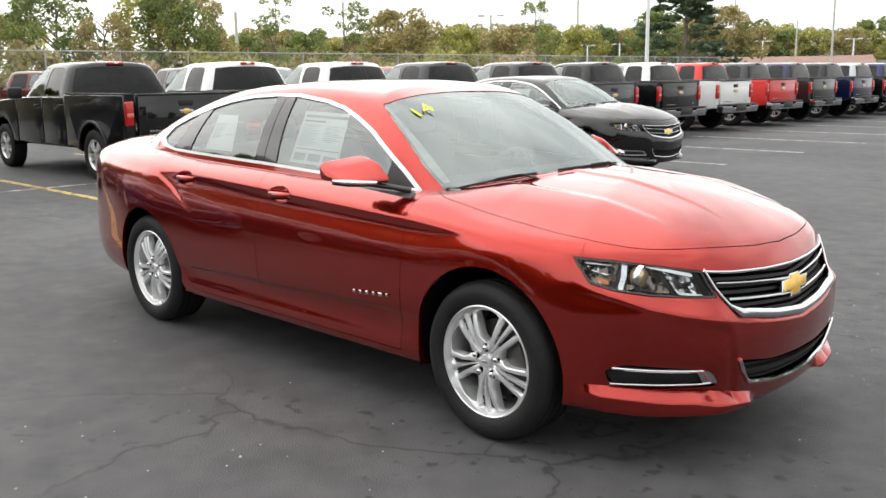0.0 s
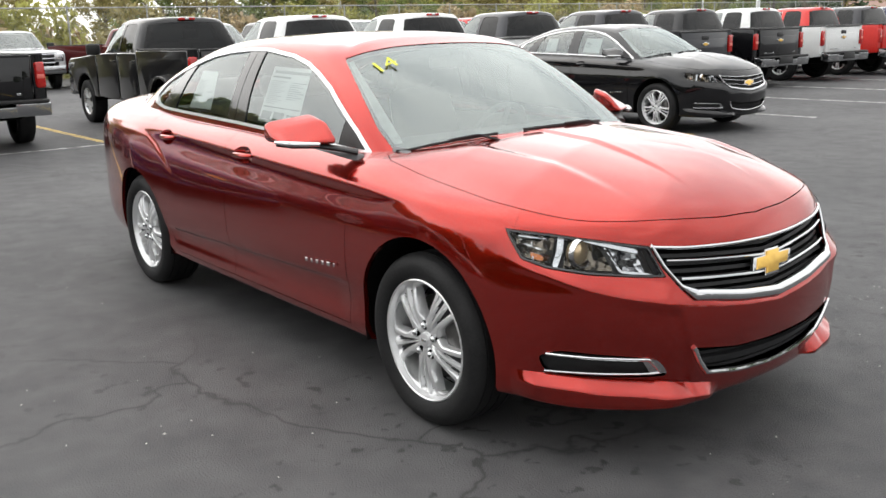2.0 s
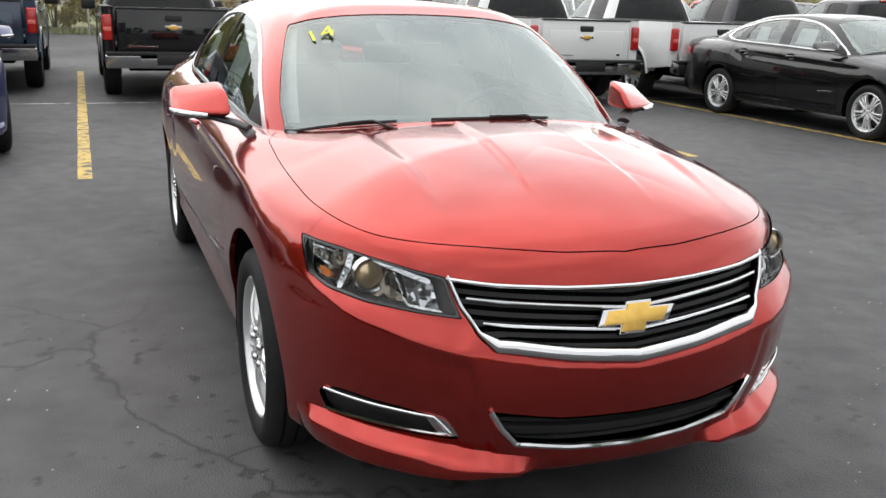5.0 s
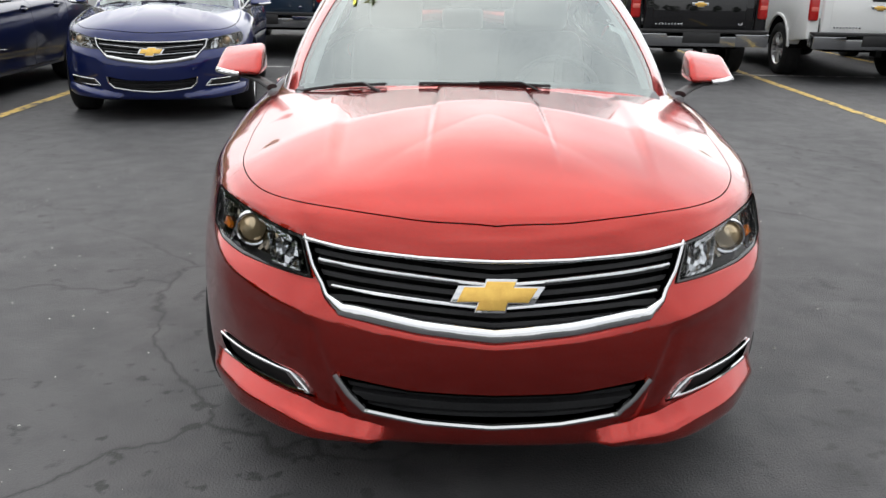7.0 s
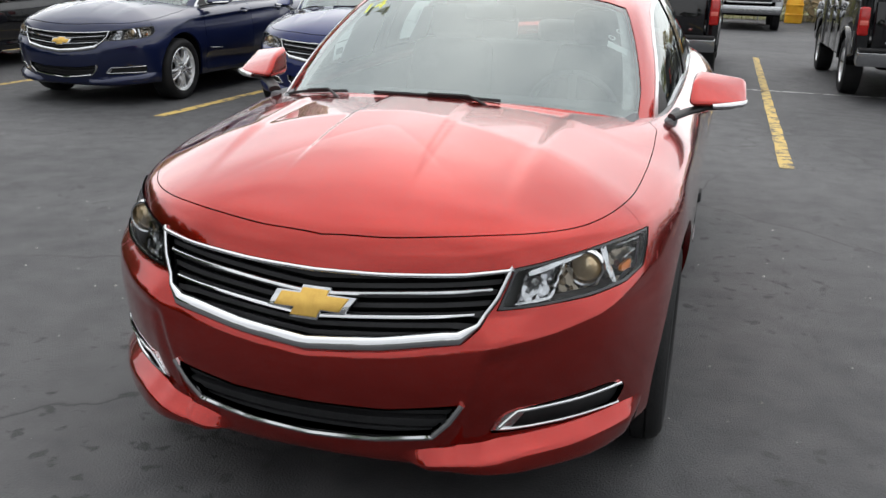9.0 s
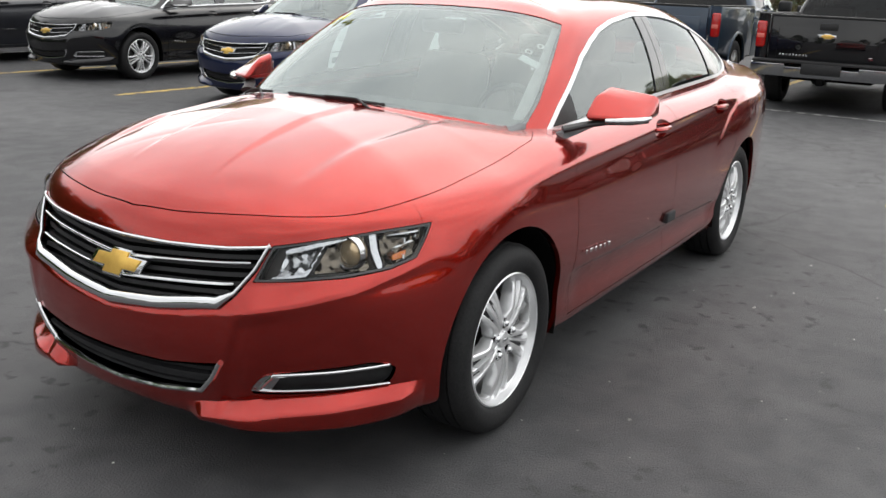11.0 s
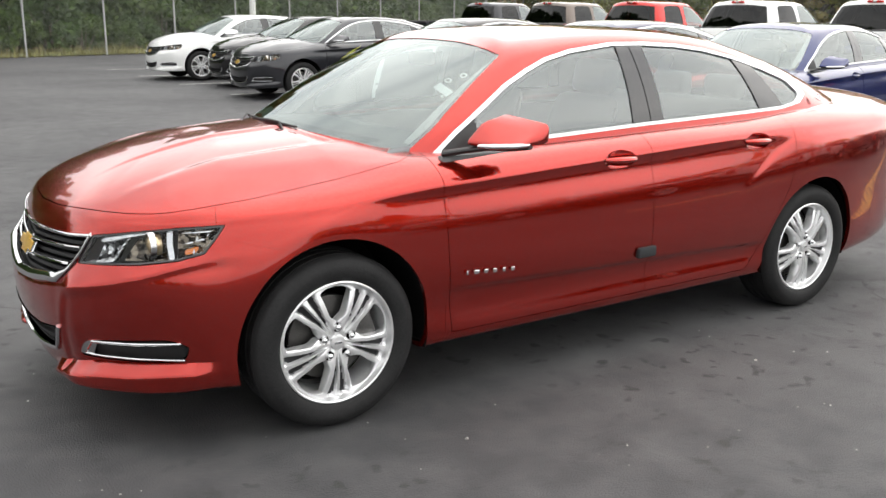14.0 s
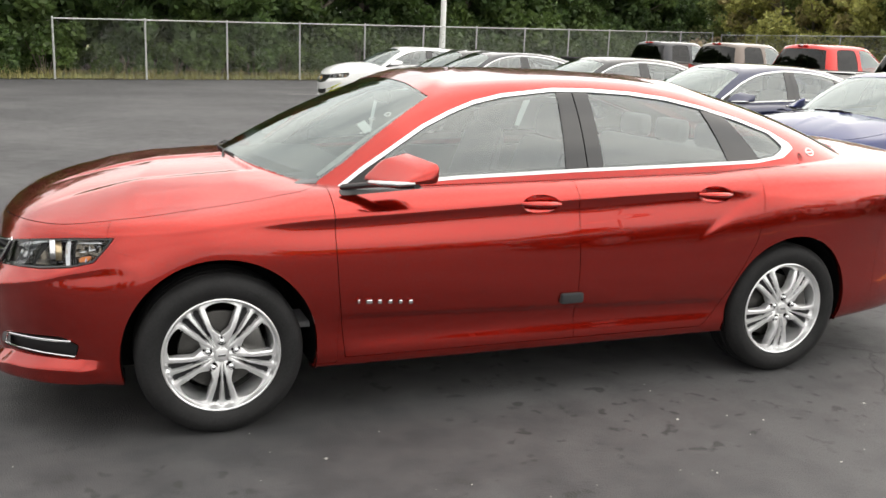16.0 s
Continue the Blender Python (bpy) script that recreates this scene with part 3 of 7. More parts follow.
    uu = np.broadcast_to(u, p.shape[:2])
    skin = Skin.grid(p, uu, np.broadcast_to(np.arange(p.shape[0])[:, None] / per, p.shape[:2]), flip=False)

    def u_of(x, y):
        d = np.abs((x - cx) * dy - (y - cy) * dx) / ln
        t = ((x - cx) * dx + (y - cy) * dy) / ln
        d = np.where((t > -0.3) & (t < 0.5), d, 9)
        return float(u[d.argmin()])
    def place(uq, zq):
        """The point of the flank at a distance round the nose and a height, and its normal."""
        j = min(max(np.searchsorted(u, uq) - 1, 0), len(u) - 2)
        f = (uq - u[j]) / (u[j + 1] - u[j])
        col = p[:12 * per, j] * (1 - f) + p[:12 * per, j + 1] * f
        q = np.array([np.interp(zq, np.maximum.accumulate(col[per:, 2]), col[per:, i]) for i in range(3)])
        nn = skin.x[:, 3:6].reshape(p.shape)[:12 * per, j]
        m = np.array([np.interp(zq, np.maximum.accumulate(col[per:, 2]), nn[per:, i]) for i in range(3)])
        return Vector(q.tolist()), Vector(m.tolist()).normalized()
    return skin, u_of, place


def cabin_skin(step, per, foot=FOOT, edge=EDGE, ridge=((-2.52, -2.2, -1.3, -1.02), (-2.15, -2.0, -1.45, -1.35)), crown=((-2.2, -1.9, -1.6, -1.3), (1.478, 1.489, 1.493, 1.488)), bulge=0.03):
    s = np.linspace(0, len(foot) - 1, int(4.6 / step))
    a, b = round_nose(foot, s), round_nose(edge, s)
    for q in (a, b):
        q[0, 1] = q[-1, 1] = 0
    out = np.cross(np.gradient(a, axis=0), b - a)
    out /= np.linalg.norm(out, axis=1, keepdims=True)
    if out[len(s) // 2, 1] < 0:
        out = -out
    out[0, 1] = out[-1, 1] = 0
    rows = [a + (b - a) * f + out * bulge * 4 * f * (1 - f) for f in (0, 0.2, 0.4, 0.6, 0.8, 0.96)]
    sx = np.interp(b[:, 0], *ridge)
    top = np.interp(sx, *crown)
    for k in (0.10, 0.28, 0.52, 0.76, 1.0, 1.24):
        kk = min(k, 2 - k)
        rows.append(np.stack([b[:, 0] + (sx - b[:, 0]) * kk, b[:, 1] * (1 - k), b[:, 2] + 0.012 + (top - b[:, 2] - 0.012) * (1 - (1 - kk) ** 2)], 1))
    w = spline_matrix(len(rows), per)[:-per]
    p = np.einsum("ij,jkl->ikl", w, np.array(rows))
    p[:, 0, 1] = p[:, -1, 1] = 0
    p[-1, :, 1] = 0
    ss = np.broadcast_to(s, p.shape[:2])
    rr = np.broadcast_to(np.arange(p.shape[0])[:, None] / per, p.shape[:2])
    return Skin.grid(p, ss, rr)


def band(skin, line, half):
    """The strip of a sheet within half of line(u, z) = 0."""
    skin = skin.clip(half - line(skin.x[:, 6], skin.x[:, 2]))
    return skin.clip(half + line(skin.x[:, 6], skin.x[:, 2]))


def outline_tube(name, pts, radius, mat, n=8, flat=1.0):
    bm = bmesh.new()
    add_tube(bm, pts, radius, n, flat)
    return from_bm(name, bm, mat)


def wheel(root, x, y, side, fine, front):
    """A road wheel; side is +1 for the car's left."""
    w = new("wheel")
    w.parent = root
    w.matrix_basis = pose(x, y, 0.338, 0, 0, 0 if side > 0 else 180)
    tagged(w, "alloy wheel with five split spokes and black tyre")
    seg = 72 if fine else 32
    R, r = 0.338, 0.236
    bm = bmesh.new()
    prof = [(r, -0.1), (r + 0.012, -0.112), (0.285, -0.121), (0.318, -0.112), (R - 0.005, -0.092)]
    for k in range(4):
        g = -0.068 + 0.0455 * k
        prof += [(R, g - 0.016), (R, g - 0.004), (R - 0.009, g - 0.002), (R - 0.009, g + 0.003), (R, g + 0.005)] if fine else [(R, g)]
    prof += [(R - 0.005, 0.092), (0.322, 0.108), (0.312, 0.1125), (0.305, 0.1185), (0.287, 0.1215), (0.268, 0.119), (0.258, 0.1155), (r + 0.012, 0.110), (r + 0.002, 0.1), (r, 0.09)]
    add_lathe(bm, prof, seg)
    part("tyre", from_bm("tyre", bm, RUBBER), w, "black rubber tyre")
    bm = bmesh.new()
    add_lathe(bm, [(r + 0.001, 0.098), (r + 0.004, 0.104), (r - 0.001, 0.107), (r - 0.006, 0.104), (r - 0.010, 0.09), (r - 0.022, 0.06), (r - 0.03, -0.02), (r - 0.026, -0.1)], seg)
    part("rim", from_bm("rim", bm, ALLOY), w)
    bm = bmesh.new()
    add_lathe(bm, [(0.0, 0.02), (0.15, 0.02), (0.165, 0.015), (0.165, -0.005), (0.0, -0.005)], 40)
    part("brake_disc", from_bm("brake_disc", bm, DISC_STEEL), w, "dull steel brake disc")
    bm = bmesh.new()
    add_box(bm, (0, 0.035, 0), (0.09, 0.06, 0.16), 0.015, m=Matrix.Rotation(0.3, 3, "Y"))
    for v in bm.verts:
        v.co += Vector((-0.135, 0, 0.02))
    part("brake_caliper", from_bm("brake_caliper", bm, STEEL), w)
    bm = bmesh.new()
    add_lathe(bm, [(0.0, -0.11), (0.215, -0.11), (0.22, -0.09), (0.205, -0.03)], 32)
    part("wheel_backing", from_bm("wheel_backing", bm, MATT_BLACK), w)
    radii = [0.028, 0.040, 0.052, 0.064, 0.076, 0.088, 0.092, 0.096, 0.101, 0.108, 0.118, 0.130, 0.145, 0.160, 0.175, 0.188, 0.197, 0.203, 0.208, 0.212, 0.2155, 0.218, 0.224, 0.229]
    rows = list(np.linspace(-1, 1, 41 if fine else 21))
    radii = radii if fine else radii[::2]
    for k in range(5):
        base = math.pi / 2 + math.pi / 5 + 2 * math.pi * k / 5
        bm = bmesh.new()
        # one fifth of the wheel's face: a forked spoke between two rounded openings
        rings, depths = [], []
        for rad in radii:
            q = min(max((rad - 0.086) / 0.132, 0), 1)
            gap = math.radians(17.0 + 1.0 * q) * min(1, q / 0.20) ** 0.5 * min(1, (1 - q) / 0.10) ** 0.5
            half = math.pi / 5 - gap
            ring, deep = [], []
            for s5 in [-1] + rows + [1]:
                ang = base + half * s5
                rise = 0.088 + 0.015 * math.sin(math.pi * min(1, (rad - 0.02) / 0.20)) - 0.006 * (rad / 0.23) ** 2
                along = min(1, max(0, (rad - 0.045) / 0.06)) * min(1, max(0, (0.224 - rad) / 0.02))
                arc = abs(ang - base) / math.radians(9.5 + 3.5 * q)
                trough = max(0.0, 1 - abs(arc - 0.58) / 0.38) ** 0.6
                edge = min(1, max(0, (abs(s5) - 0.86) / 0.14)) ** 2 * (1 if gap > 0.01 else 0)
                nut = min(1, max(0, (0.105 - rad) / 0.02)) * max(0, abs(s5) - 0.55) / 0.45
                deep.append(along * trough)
                ring.append(bm.verts.new((math.cos(ang) * rad, rise - 0.034 * along * trough - 0.005 * edge - 0.007 * nut, math.sin(ang) * rad)))
            ring[0].co.y = ring[-1].co.y = 0.050
            rings.append(ring)
            depths.append(deep)
        for a, b, da, db in zip(rings, rings[1:], depths, depths[1:]):
            for m5 in range(len(a) - 1):
                f = bm.faces.new((a[m5], a[m5 + 1], b[m5 + 1], b[m5]))
                # deep groove faces get the dark grey that stands in for shade
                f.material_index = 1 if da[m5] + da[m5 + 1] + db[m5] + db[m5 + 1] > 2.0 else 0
        part("spoke", from_bm("spoke", bm, (ALLOY, POCKET_SHADE), angle=42), w)
    bm = bmesh.new()
    add_lathe(bm, [(0.031, 0.084), (0.030, 0.095), (0.028, 0.098), (0.024, 0.0995), (0.0, 0.10)], 40)
    part("hub_cap", from_bm("hub_cap", bm, ALLOY), w, "alloy hub with a flat centre cap")
    part("cap_emblem", box_mesh("cap_emblem", (0, 0.1005, 0), (0.032, 0.003, 0.010), CHROME, 0.001), w)
    for k in range(5):
        a = math.pi / 2 + 2 * math.pi * k / 5
        c = (0.060 * math.cos(a), 0, 0.060 * math.sin(a))
        bm = bmesh.new()
        add_lathe(bm, [(0.0185, 0.0855), (0.0185, 0.0955), (0.0165, 0.0960), (0.016, 0.0930), (0.0, 0.0930)], 20, c=c)
        part("nut_seat", from_bm("nut_seat", bm, MATT_BLACK), w, "dark nut seat")
        bm = bmesh.new()
        add_lathe(bm, [(0.0125, 0.07), (0.0125, 0.100), (0.011, 0.105), (0.006, 0.109), (0.0, 0.11)], 12, c=c)
        part("lug_nut", from_bm("lug_nut", bm, CHROME), w)
    return w


def bowtie(root, x, z, size, tilt=0, mirror=1):
    """The flat two-armed emblem: a gold centre in a chrome edge."""
    s = size
    shape = [(-1.0, -0.20), (-0.94, 0.27), (-0.36, 0.27), (-0.36, 0.46), (0.36, 0.46), (0.36, 0.27), (1.06, 0.27), (0.94, -0.20), (0.36, -0.20), (0.36, -0.46), (-0.36, -0.46), (-0.36, -0.20)]
    for name, grow, lo, hi, mat in (("emblem_edge", 1.0, 0.0, 0.016, CHROME), ("emblem_face", 0.84, 0.012, 0.021, GOLD)):
        bm = bmesh.new()
        pts = [((p[0] + 0.3 * p[1]) * s * 1.16 * (grow if abs(p[0]) > 0.5 else grow ** 0.5), p[1] * s * grow) for p in shape]
        add_prism(bm, pts, lo, hi, "x", 0.003, 2)
        part(name, from_bm(name, bm, mat), root, "", Matrix.Translation((x, 0, z)) @ Matrix.Rotation(radians(tilt), 4, "Y"))


def mirror_y(me, name):
    b = me.copy()
    b.name = name
    b.transform(Matrix.Diagonal((1, -1, 1, 1)))
    b.flip_normals()
    return b


def pair(name, me, root, label=""):
    """A part and its mirror image on the car's other side."""
    a = part(name, me, root, label)
    return a, part(name, mirror_y(me, name), root, label)


def sedan(name, fine, coat, label):
    root = tagged(new(name), label, "car")
    step, per = (0.013, 9) if fine else (0.045, 3)
    low, u_of, place = lower_skin(step, per)
    gap = 0.0015 if fine else 0.003
    low0 = low

    def uz(pts):
        return [(u_of(x, y), z) for x, y, z in pts]
    # wheel arches, and the hole under the cabin
    for cx, cz, r in ARCHES:
        low = low.clip(np.where(low.x[:, 1] > 0.3, np.hypot(low.x[:, 0] - cx, (low.x[:, 2] - cz) * 0.985) - r, 1))
    t = np.linspace(0, len(FOOT) - 1, 60)
    foot = smooth_curve(np.arange(len(FOOT)), FOOT, t)
    hole = [(x * 0.985 - (0.03 if x > -0.6 else -0.03), y * 0.95) for x, y, _ in foot]
    hole = hole + [(x, -y) for x, y in hole[::-1]]
    low = low.clip(np.where(low.x[:, 2] > 0.86, -inside(low.x[:, :2], hole), 1))
    uzc = (6, 2)
    # openings of the nose
    grille = uz([(0.87, 0.0, 0.748), (0.85, 0.2, 0.752), (0.80, 0.38, 0.763), (0.755, 0.507, 0.776), (0.79, 0.47, 0.70), (0.825, 0.425, 0.632), (0.85, 0.385, 0.592), (0.90, 0.2, 0.560), (0.915, 0.0, 0.541)])
    grille = [(-0.05, 0.748)] + grille + [(-0.05, 0.541)]
    _, low = low.cut(grille, 0, uzc)
    intake = uz([(0.93, 0.0, 0.392), (0.91, 0.22, 0.398), (0.882, 0.412, 0.428), (0.885, 0.385, 0.375), (0.90, 0.345, 0.325), (0.92, 0.2, 0.300), (0.93, 0.0, 0.288)])
    intake = [(-0.05, 0.392)] + intake + [(-0.05, 0.288)]
    _, low = low.cut(intake, 0, uzc)
    fog = rounded(uz([(0.83, 0.468, 0.322), (0.80, 0.505, 0.402), (0.60, 0.755, 0.430), (0.53, 0.80, 0.40), (0.56, 0.785, 0.335)]), pull=0.12)
    _, low = low.cut(fog, 0, uzc)
    lamp = uz([(0.752, 0.505, 0.774), (0.66, 0.62, 0.796), (0.53, 0.74, 0.815), (0.40, 0.825, 0.824), (0.43, 0.82, 0.775), (0.47, 0.82, 0.730), (0.55, 0.775, 0.708), (0.66, 0.68, 0.690), (0.80, 0.462, 0.672)])
    lamp_in, low = low.cut(lamp, 0.001, uzc)
    part("inner_shell", low.moved(-0.03).both().mesh("inner_shell", MATT_BLACK, 0), root)
    tail = uz([(-3.62, 0.86, 0.93), (-3.95, 0.74, 0.96), (-4.1, 0.5, 0.955), (-4.1, 0.5, 0.80), (-3.95, 0.74, 0.80), (-3.72, 0.85, 0.83)])
    tail_in, low = low.cut(rounded(tail, pull=0.15), 0.002, uzc)
    # panels
    front = smooth_curve(np.arange(8), ((0.825, 0.0), (0.808, 0.19), (0.762, 0.385), (0.682, 0.545), (0.55, 0.672), (0.36, 0.748), (0.1, 0.772), (-0.15, 0.775)), np.linspace(0, 7, 60))
    hood = [(-0.19, -0.1), (0.825, -0.1)] + [tuple(q) for q in front] + [(-0.34, 0.768), (-0.42, 0.73), (-0.43, 0.66), (-0.32, 0.5), (-0.22, 0.25), (-0.19, 0)]
    up = low.x[:, 2] > 0.8
    hood_in, low = low.cut(hood, gap, (0, 1), up)
    part("bonnet", hood_in.both().mesh("bonnet", coat, 0.02), root, "bonnet with raised creases")
    boot = [(-3.5, -0.1), (-3.5, 0.5), (-3.6, 0.66), (-3.85, 0.70), (-4.3, 0.62), (-4.3, -0.1)]
    boot_in, low = low.cut(boot, gap, (0, 1), low.x[:, 2] > 0.72)
    part("boot_lid", boot_in.both().mesh("boot_lid", coat, 0.02), root)
    bump_u = u_of(0.415, 0.86)
    u, z = low.x[:, 6], low.x[:, 2]
    d = bump_u - 0.02 + np.clip((0.785 - z) / 0.085, 0, 1) * 0.34 - u
    bumper, low = low.clip(d - gap / 2), low.clip(-d - gap / 2)
    part("front_bumper", bumper.both().mesh("front_bumper", coat, 0.010), root, "front bumper cover")
    u_rear = u_of(-3.42, 0.895)
    d = low.x[:, 6] - (u_rear + np.clip((low.x[:, 2] - 0.75) / 0.3, 0, 1) * 0.35)
    rear, low = low.clip(np.minimum(d, 0.95 - low.x[:, 2]) - gap / 2), low.clip(-np.minimum(d, 0.95 - low.x[:, 2]) - gap / 2)
    part("rear_bumper", rear.both().mesh("rear_bumper", coat, 0.02), root)
    front_door = [(-0.455, 1.2), (-0.462, 0.80), (-0.475, 0.60), (-0.50, 0.40), (-0.515, 0.285), (-1.615, 0.285), (-1.60, 0.80), (-1.585, 1.2)]
    rear_door = [(-1.585, 1.2), (-1.60, 0.80), (-1.615, 0.285), (-2.33, 0.285), (-2.40, 0.36), (-2.455, 0.46), (-2.53, 0.60), (-2.585, 0.72), (-2.615, 0.86), (-2.615, 0.98), (-2.59, 1.2)]
    doors = []
    for key, line in (("front_door", front_door), ("rear_door", rear_door)):
        d_in, low = low.cut(line, gap, (0, 2))
        hx, hz = (-1.40, 0.925) if key == "front_door" else (-2.335, 0.945)
        cup, d_in = d_in.cut([(hx + 0.094 * math.cos(a), hz + 0.041 * math.sin(a)) for a in np.linspace(0, 2 * math.pi, 40)[:-1]], 0.0004, (0, 2))
        doors.append(pair(key, d_in.mesh(key, coat, 0.02), root))
        deep = 1 - ((cup.x[:, 0] - hx) / 0.094) ** 2 - ((cup.x[:, 2] - hz) / 0.041) ** 2
        cup.x[:, :3] -= cup.x[:, 3:6] * (0.024 * np.clip(deep, 0, 1) ** 0.7)[:, None]
        me = data_mesh("handle_cup", cup.x[:, :3], cup.f.tolist(), coat)
        part("handle_cup", me, doors[-1][0], "hollow behind the handle")
        part("handle_cup", mirror_y(me, "handle_cup"), doors[-1][1], "hollow behind the handle")
    d = low.x[:, 0] + 0.48
    wing, low = low.clip(np.minimum(d, low.x[:, 2] - 0.262 + (low.x[:, 0] > -0.3)) - 0.0005), low.clip(-np.minimum(d, low.x[:, 2] - 0.262 + (low.x[:, 0] > -0.3)) - 0.0005)
    pair("front_wing", wing.mesh("front_wing", coat, 0.02), root)
    pair("quarter_panel", low.mesh("quarter_panel", coat, 0.02), root, "rear quarter panel with sill")
    # cabin
    cab = cabin_skin(step, per + 2 if fine else per)
    keep = cab
    s, r = cab.x[:, 6], cab.x[:, 7]
    screen = np.minimum(np.minimum(2.82 - 0.12 * np.clip(1 - r / 1.2, 0, 1) - s, 4.85 - r), r - 0.12)
    screen_in = cab.clip(screen - 0.004)
    cab = cab.clip(-screen)
    part("windscreen", screen_in.both().mesh("windscreen", SCREEN_GLASS, 0, -0.003), root, "clear laminated windscreen").visible_shadow = False
    screen_edge = keep.clip(np.minimum(screen - 0.0, 0.085 - screen))
    part("windscreen_border", screen_edge.both().mesh("windscreen_border", GLOSS_BLACK, 0, -0.006), root)
    s, r = cab.x[:, 6], cab.x[:, 7]
    rear_w = np.minimum(np.minimum(s - 10.0, 4.8 - r), r - 0.25)
    rear_in, cab = cab.clip(rear_w - 0.003), cab.clip(-rear_w)
    part("rear_window", rear_in.both().mesh("rear_window", GLASS, 0, -0.003), root).visible_shadow = False
    side = (cab.x[:, 6] > 2.4) & (cab.x[:, 6] < 10.5)
    win_in, roof = cab.cut(WINDOW_LINE, 0, (0, 2), side)
    part("roof", roof.both().mesh("roof", coat, 0.025), root, "roof with pillars")
    d = inside(win_in.x[:, [0, 2]], WINDOW_LINE)
    wide = 0.015 + 0.03 * np.clip((-2.78 - win_in.x[:, 0]) / 0.08, 0, 1)
    trim, glass_in = win_in.clip(wide - d), win_in.clip(d - wide - 0.001)
    pair("window_trim", trim.mesh("window_trim", WINDOW_TRIM, 0.012, 0.004), root, "polished chrome window surround")
    pair("window_seal", win_in.clip(wide + 0.014 - d).moved(-0.016).mesh("window_seal", MATT_BLACK, 0), root)
    b_post = [(-1.570, 0.9), (-1.572, 1.5), (-1.725, 1.5), (-1.785, 0.9)]
    c_post = [(-2.335, 1.5), (-2.37, 1.33), (-2.49, 1.07), (-2.52, 0.9), (-2.78, 0.9), (-2.695, 1.085), (-2.505, 1.305), (-2.40, 1.5)]
    sail = [(-0.3, 0.9), (-0.3, 1.5), (-0.72, 1.5), (-0.72, 0.9)]
    for key, line in (("door_post", b_post), ("rear_post", c_post), ("mirror_sail", sail)):
        p_in, glass_in = glass_in.cut(line, 0, (0, 2))
        if key == "door_post":
            dd = p_in.x[:, 0] + 1.685 - (p_in.x[:, 2] - 1.05) * 0.09
            for piece in (p_in.clip(dd - 0.003), p_in.clip(-dd - 0.003)):
                pair("door_post", piece.mesh("door_post", GLOSS_BLACK, 0.012, 0.001), root, "gloss black door post")
        else:
            pair(key, p_in.mesh(key, GLOSS_BLACK if key == "rear_post" else BLACK_PLASTIC, 0.012, 0.001), root)
    x = glass_in.x[:, 0]
    for key, d in (("front_door_glass", x + 1.65), ("rear_door_glass", np.minimum(-1.65 - x, x + 2.5 - (glass_in.x[:, 2] - 1.2) * 0.2)), ("quarter_glass", -2.5 + (glass_in.x[:, 2] - 1.2) * 0.2 - x)):
        for ob in pair(key, glass_in.clip(d).mesh(key, GLASS, 0, -0.004), root):
            ob.visible_shadow = False
    # headlamps
    back = lamp_in.moved(-0.07)
    for ob in pair("headlamp_lens", lamp_in.mesh("headlamp_lens", LENS, 0, 0.001), root, "clear headlamp lens"):
        ob.visible_shadow = False
    dl = inside(lamp_in.x[:, [6, 2]], lamp)
    pair("headlamp_housing", back.mesh("headlamp_housing", LAMP_DARK, -0.075), root, "dark headlamp housing")
    pair("headlamp_edge", lamp_in.clip(0.007 - dl).mesh("headlamp_edge", GLOSS_BLACK, 0.02, 0.002), root)
    bm = bmesh.new()
    add_lathe(bm, [(0.0, 0.024), (0.022, 0.021), (0.036, 0.013), (0.041, 0.004), (0.041, -0.02)], 28, "x", (0.605, 0.675, 0.752))
    pair("projector_lens", from_bm("projector_lens", bm, BULB), root, "warm glass projector lens")
    bm = bmesh.new()
    add_lathe(bm, [(0.042, 0.0), (0.043, 0.018), (0.048, 0.020), (0.052, 0.0)], 28, "x", (0.607, 0.675, 0.752))
    pair("projector_ring", from_bm("projector_ring", bm, LAMP_CHROME), root)
    ua, ub = u_of(0.775, 0.50), u_of(0.405, 0.825)

    def lamp_piece(nm, pts, mat, sink, depth, lab=""):
        piece = lamp_in.cut([(ua + (ub - ua) * f, z) for f, z in pts], 0, (6, 2))[0].moved(-sink)
        if len(piece.f):
            pair(nm, piece.mesh(nm, mat, depth), root, lab)
    lamp_piece("high_beam_reflector", [(0.02, 0.682), (0.10, 0.758), (0.30, 0.778), (0.245, 0.735), (0.21, 0.700)], LAMP_FACETS, 0.026, 0.02, "faceted silvery lamp reflector")
    lamp_piece("lamp_chevron", [(0.0, 0.685), (0.0, 0.692), (0.205, 0.701), (0.345, 0.793), (0.357, 0.793), (0.220, 0.699), (0.212, 0.693)], LAMP_CHROME, 0.010, 0.012, "slanting chrome divider")
    lamp_piece("lamp_bowl", [(0.25, 0.705), (0.37, 0.785), (0.59, 0.808), (0.60, 0.715)], SMOKY_FACETS, 0.044, 0.02, "smoky lamp bowl")
    lamp_piece("lamp_divider", [(0.632, 0.708), (0.607, 0.76), (0.607, 0.806), (0.650, 0.812), (0.650, 0.76), (0.668, 0.716)], LAMP_CHROME, 0.014, 0.03, "broad chrome band beside the projector")
    lamp_piece("lamp_bowl", [(0.69, 0.716), (0.675, 0.76), (0.68, 0.815), (0.97, 0.824), (0.93, 0.75)], SMOKY_FACETS, 0.030, 0.02, "silvered outer bowl")
    lamp_piece("side_reflector", [(0.73, 0.730), (0.733, 0.746), (0.83, 0.757), (0.82, 0.737)], AMBER, 0.016, 0.012, "small amber side reflector")
    lamp_piece("lamp_frame", [(0.71, 0.757), (0.71, 0.762), (0.88, 0.784), (0.875, 0.778)], LAMP_CHROME, 0.007, 0.012)
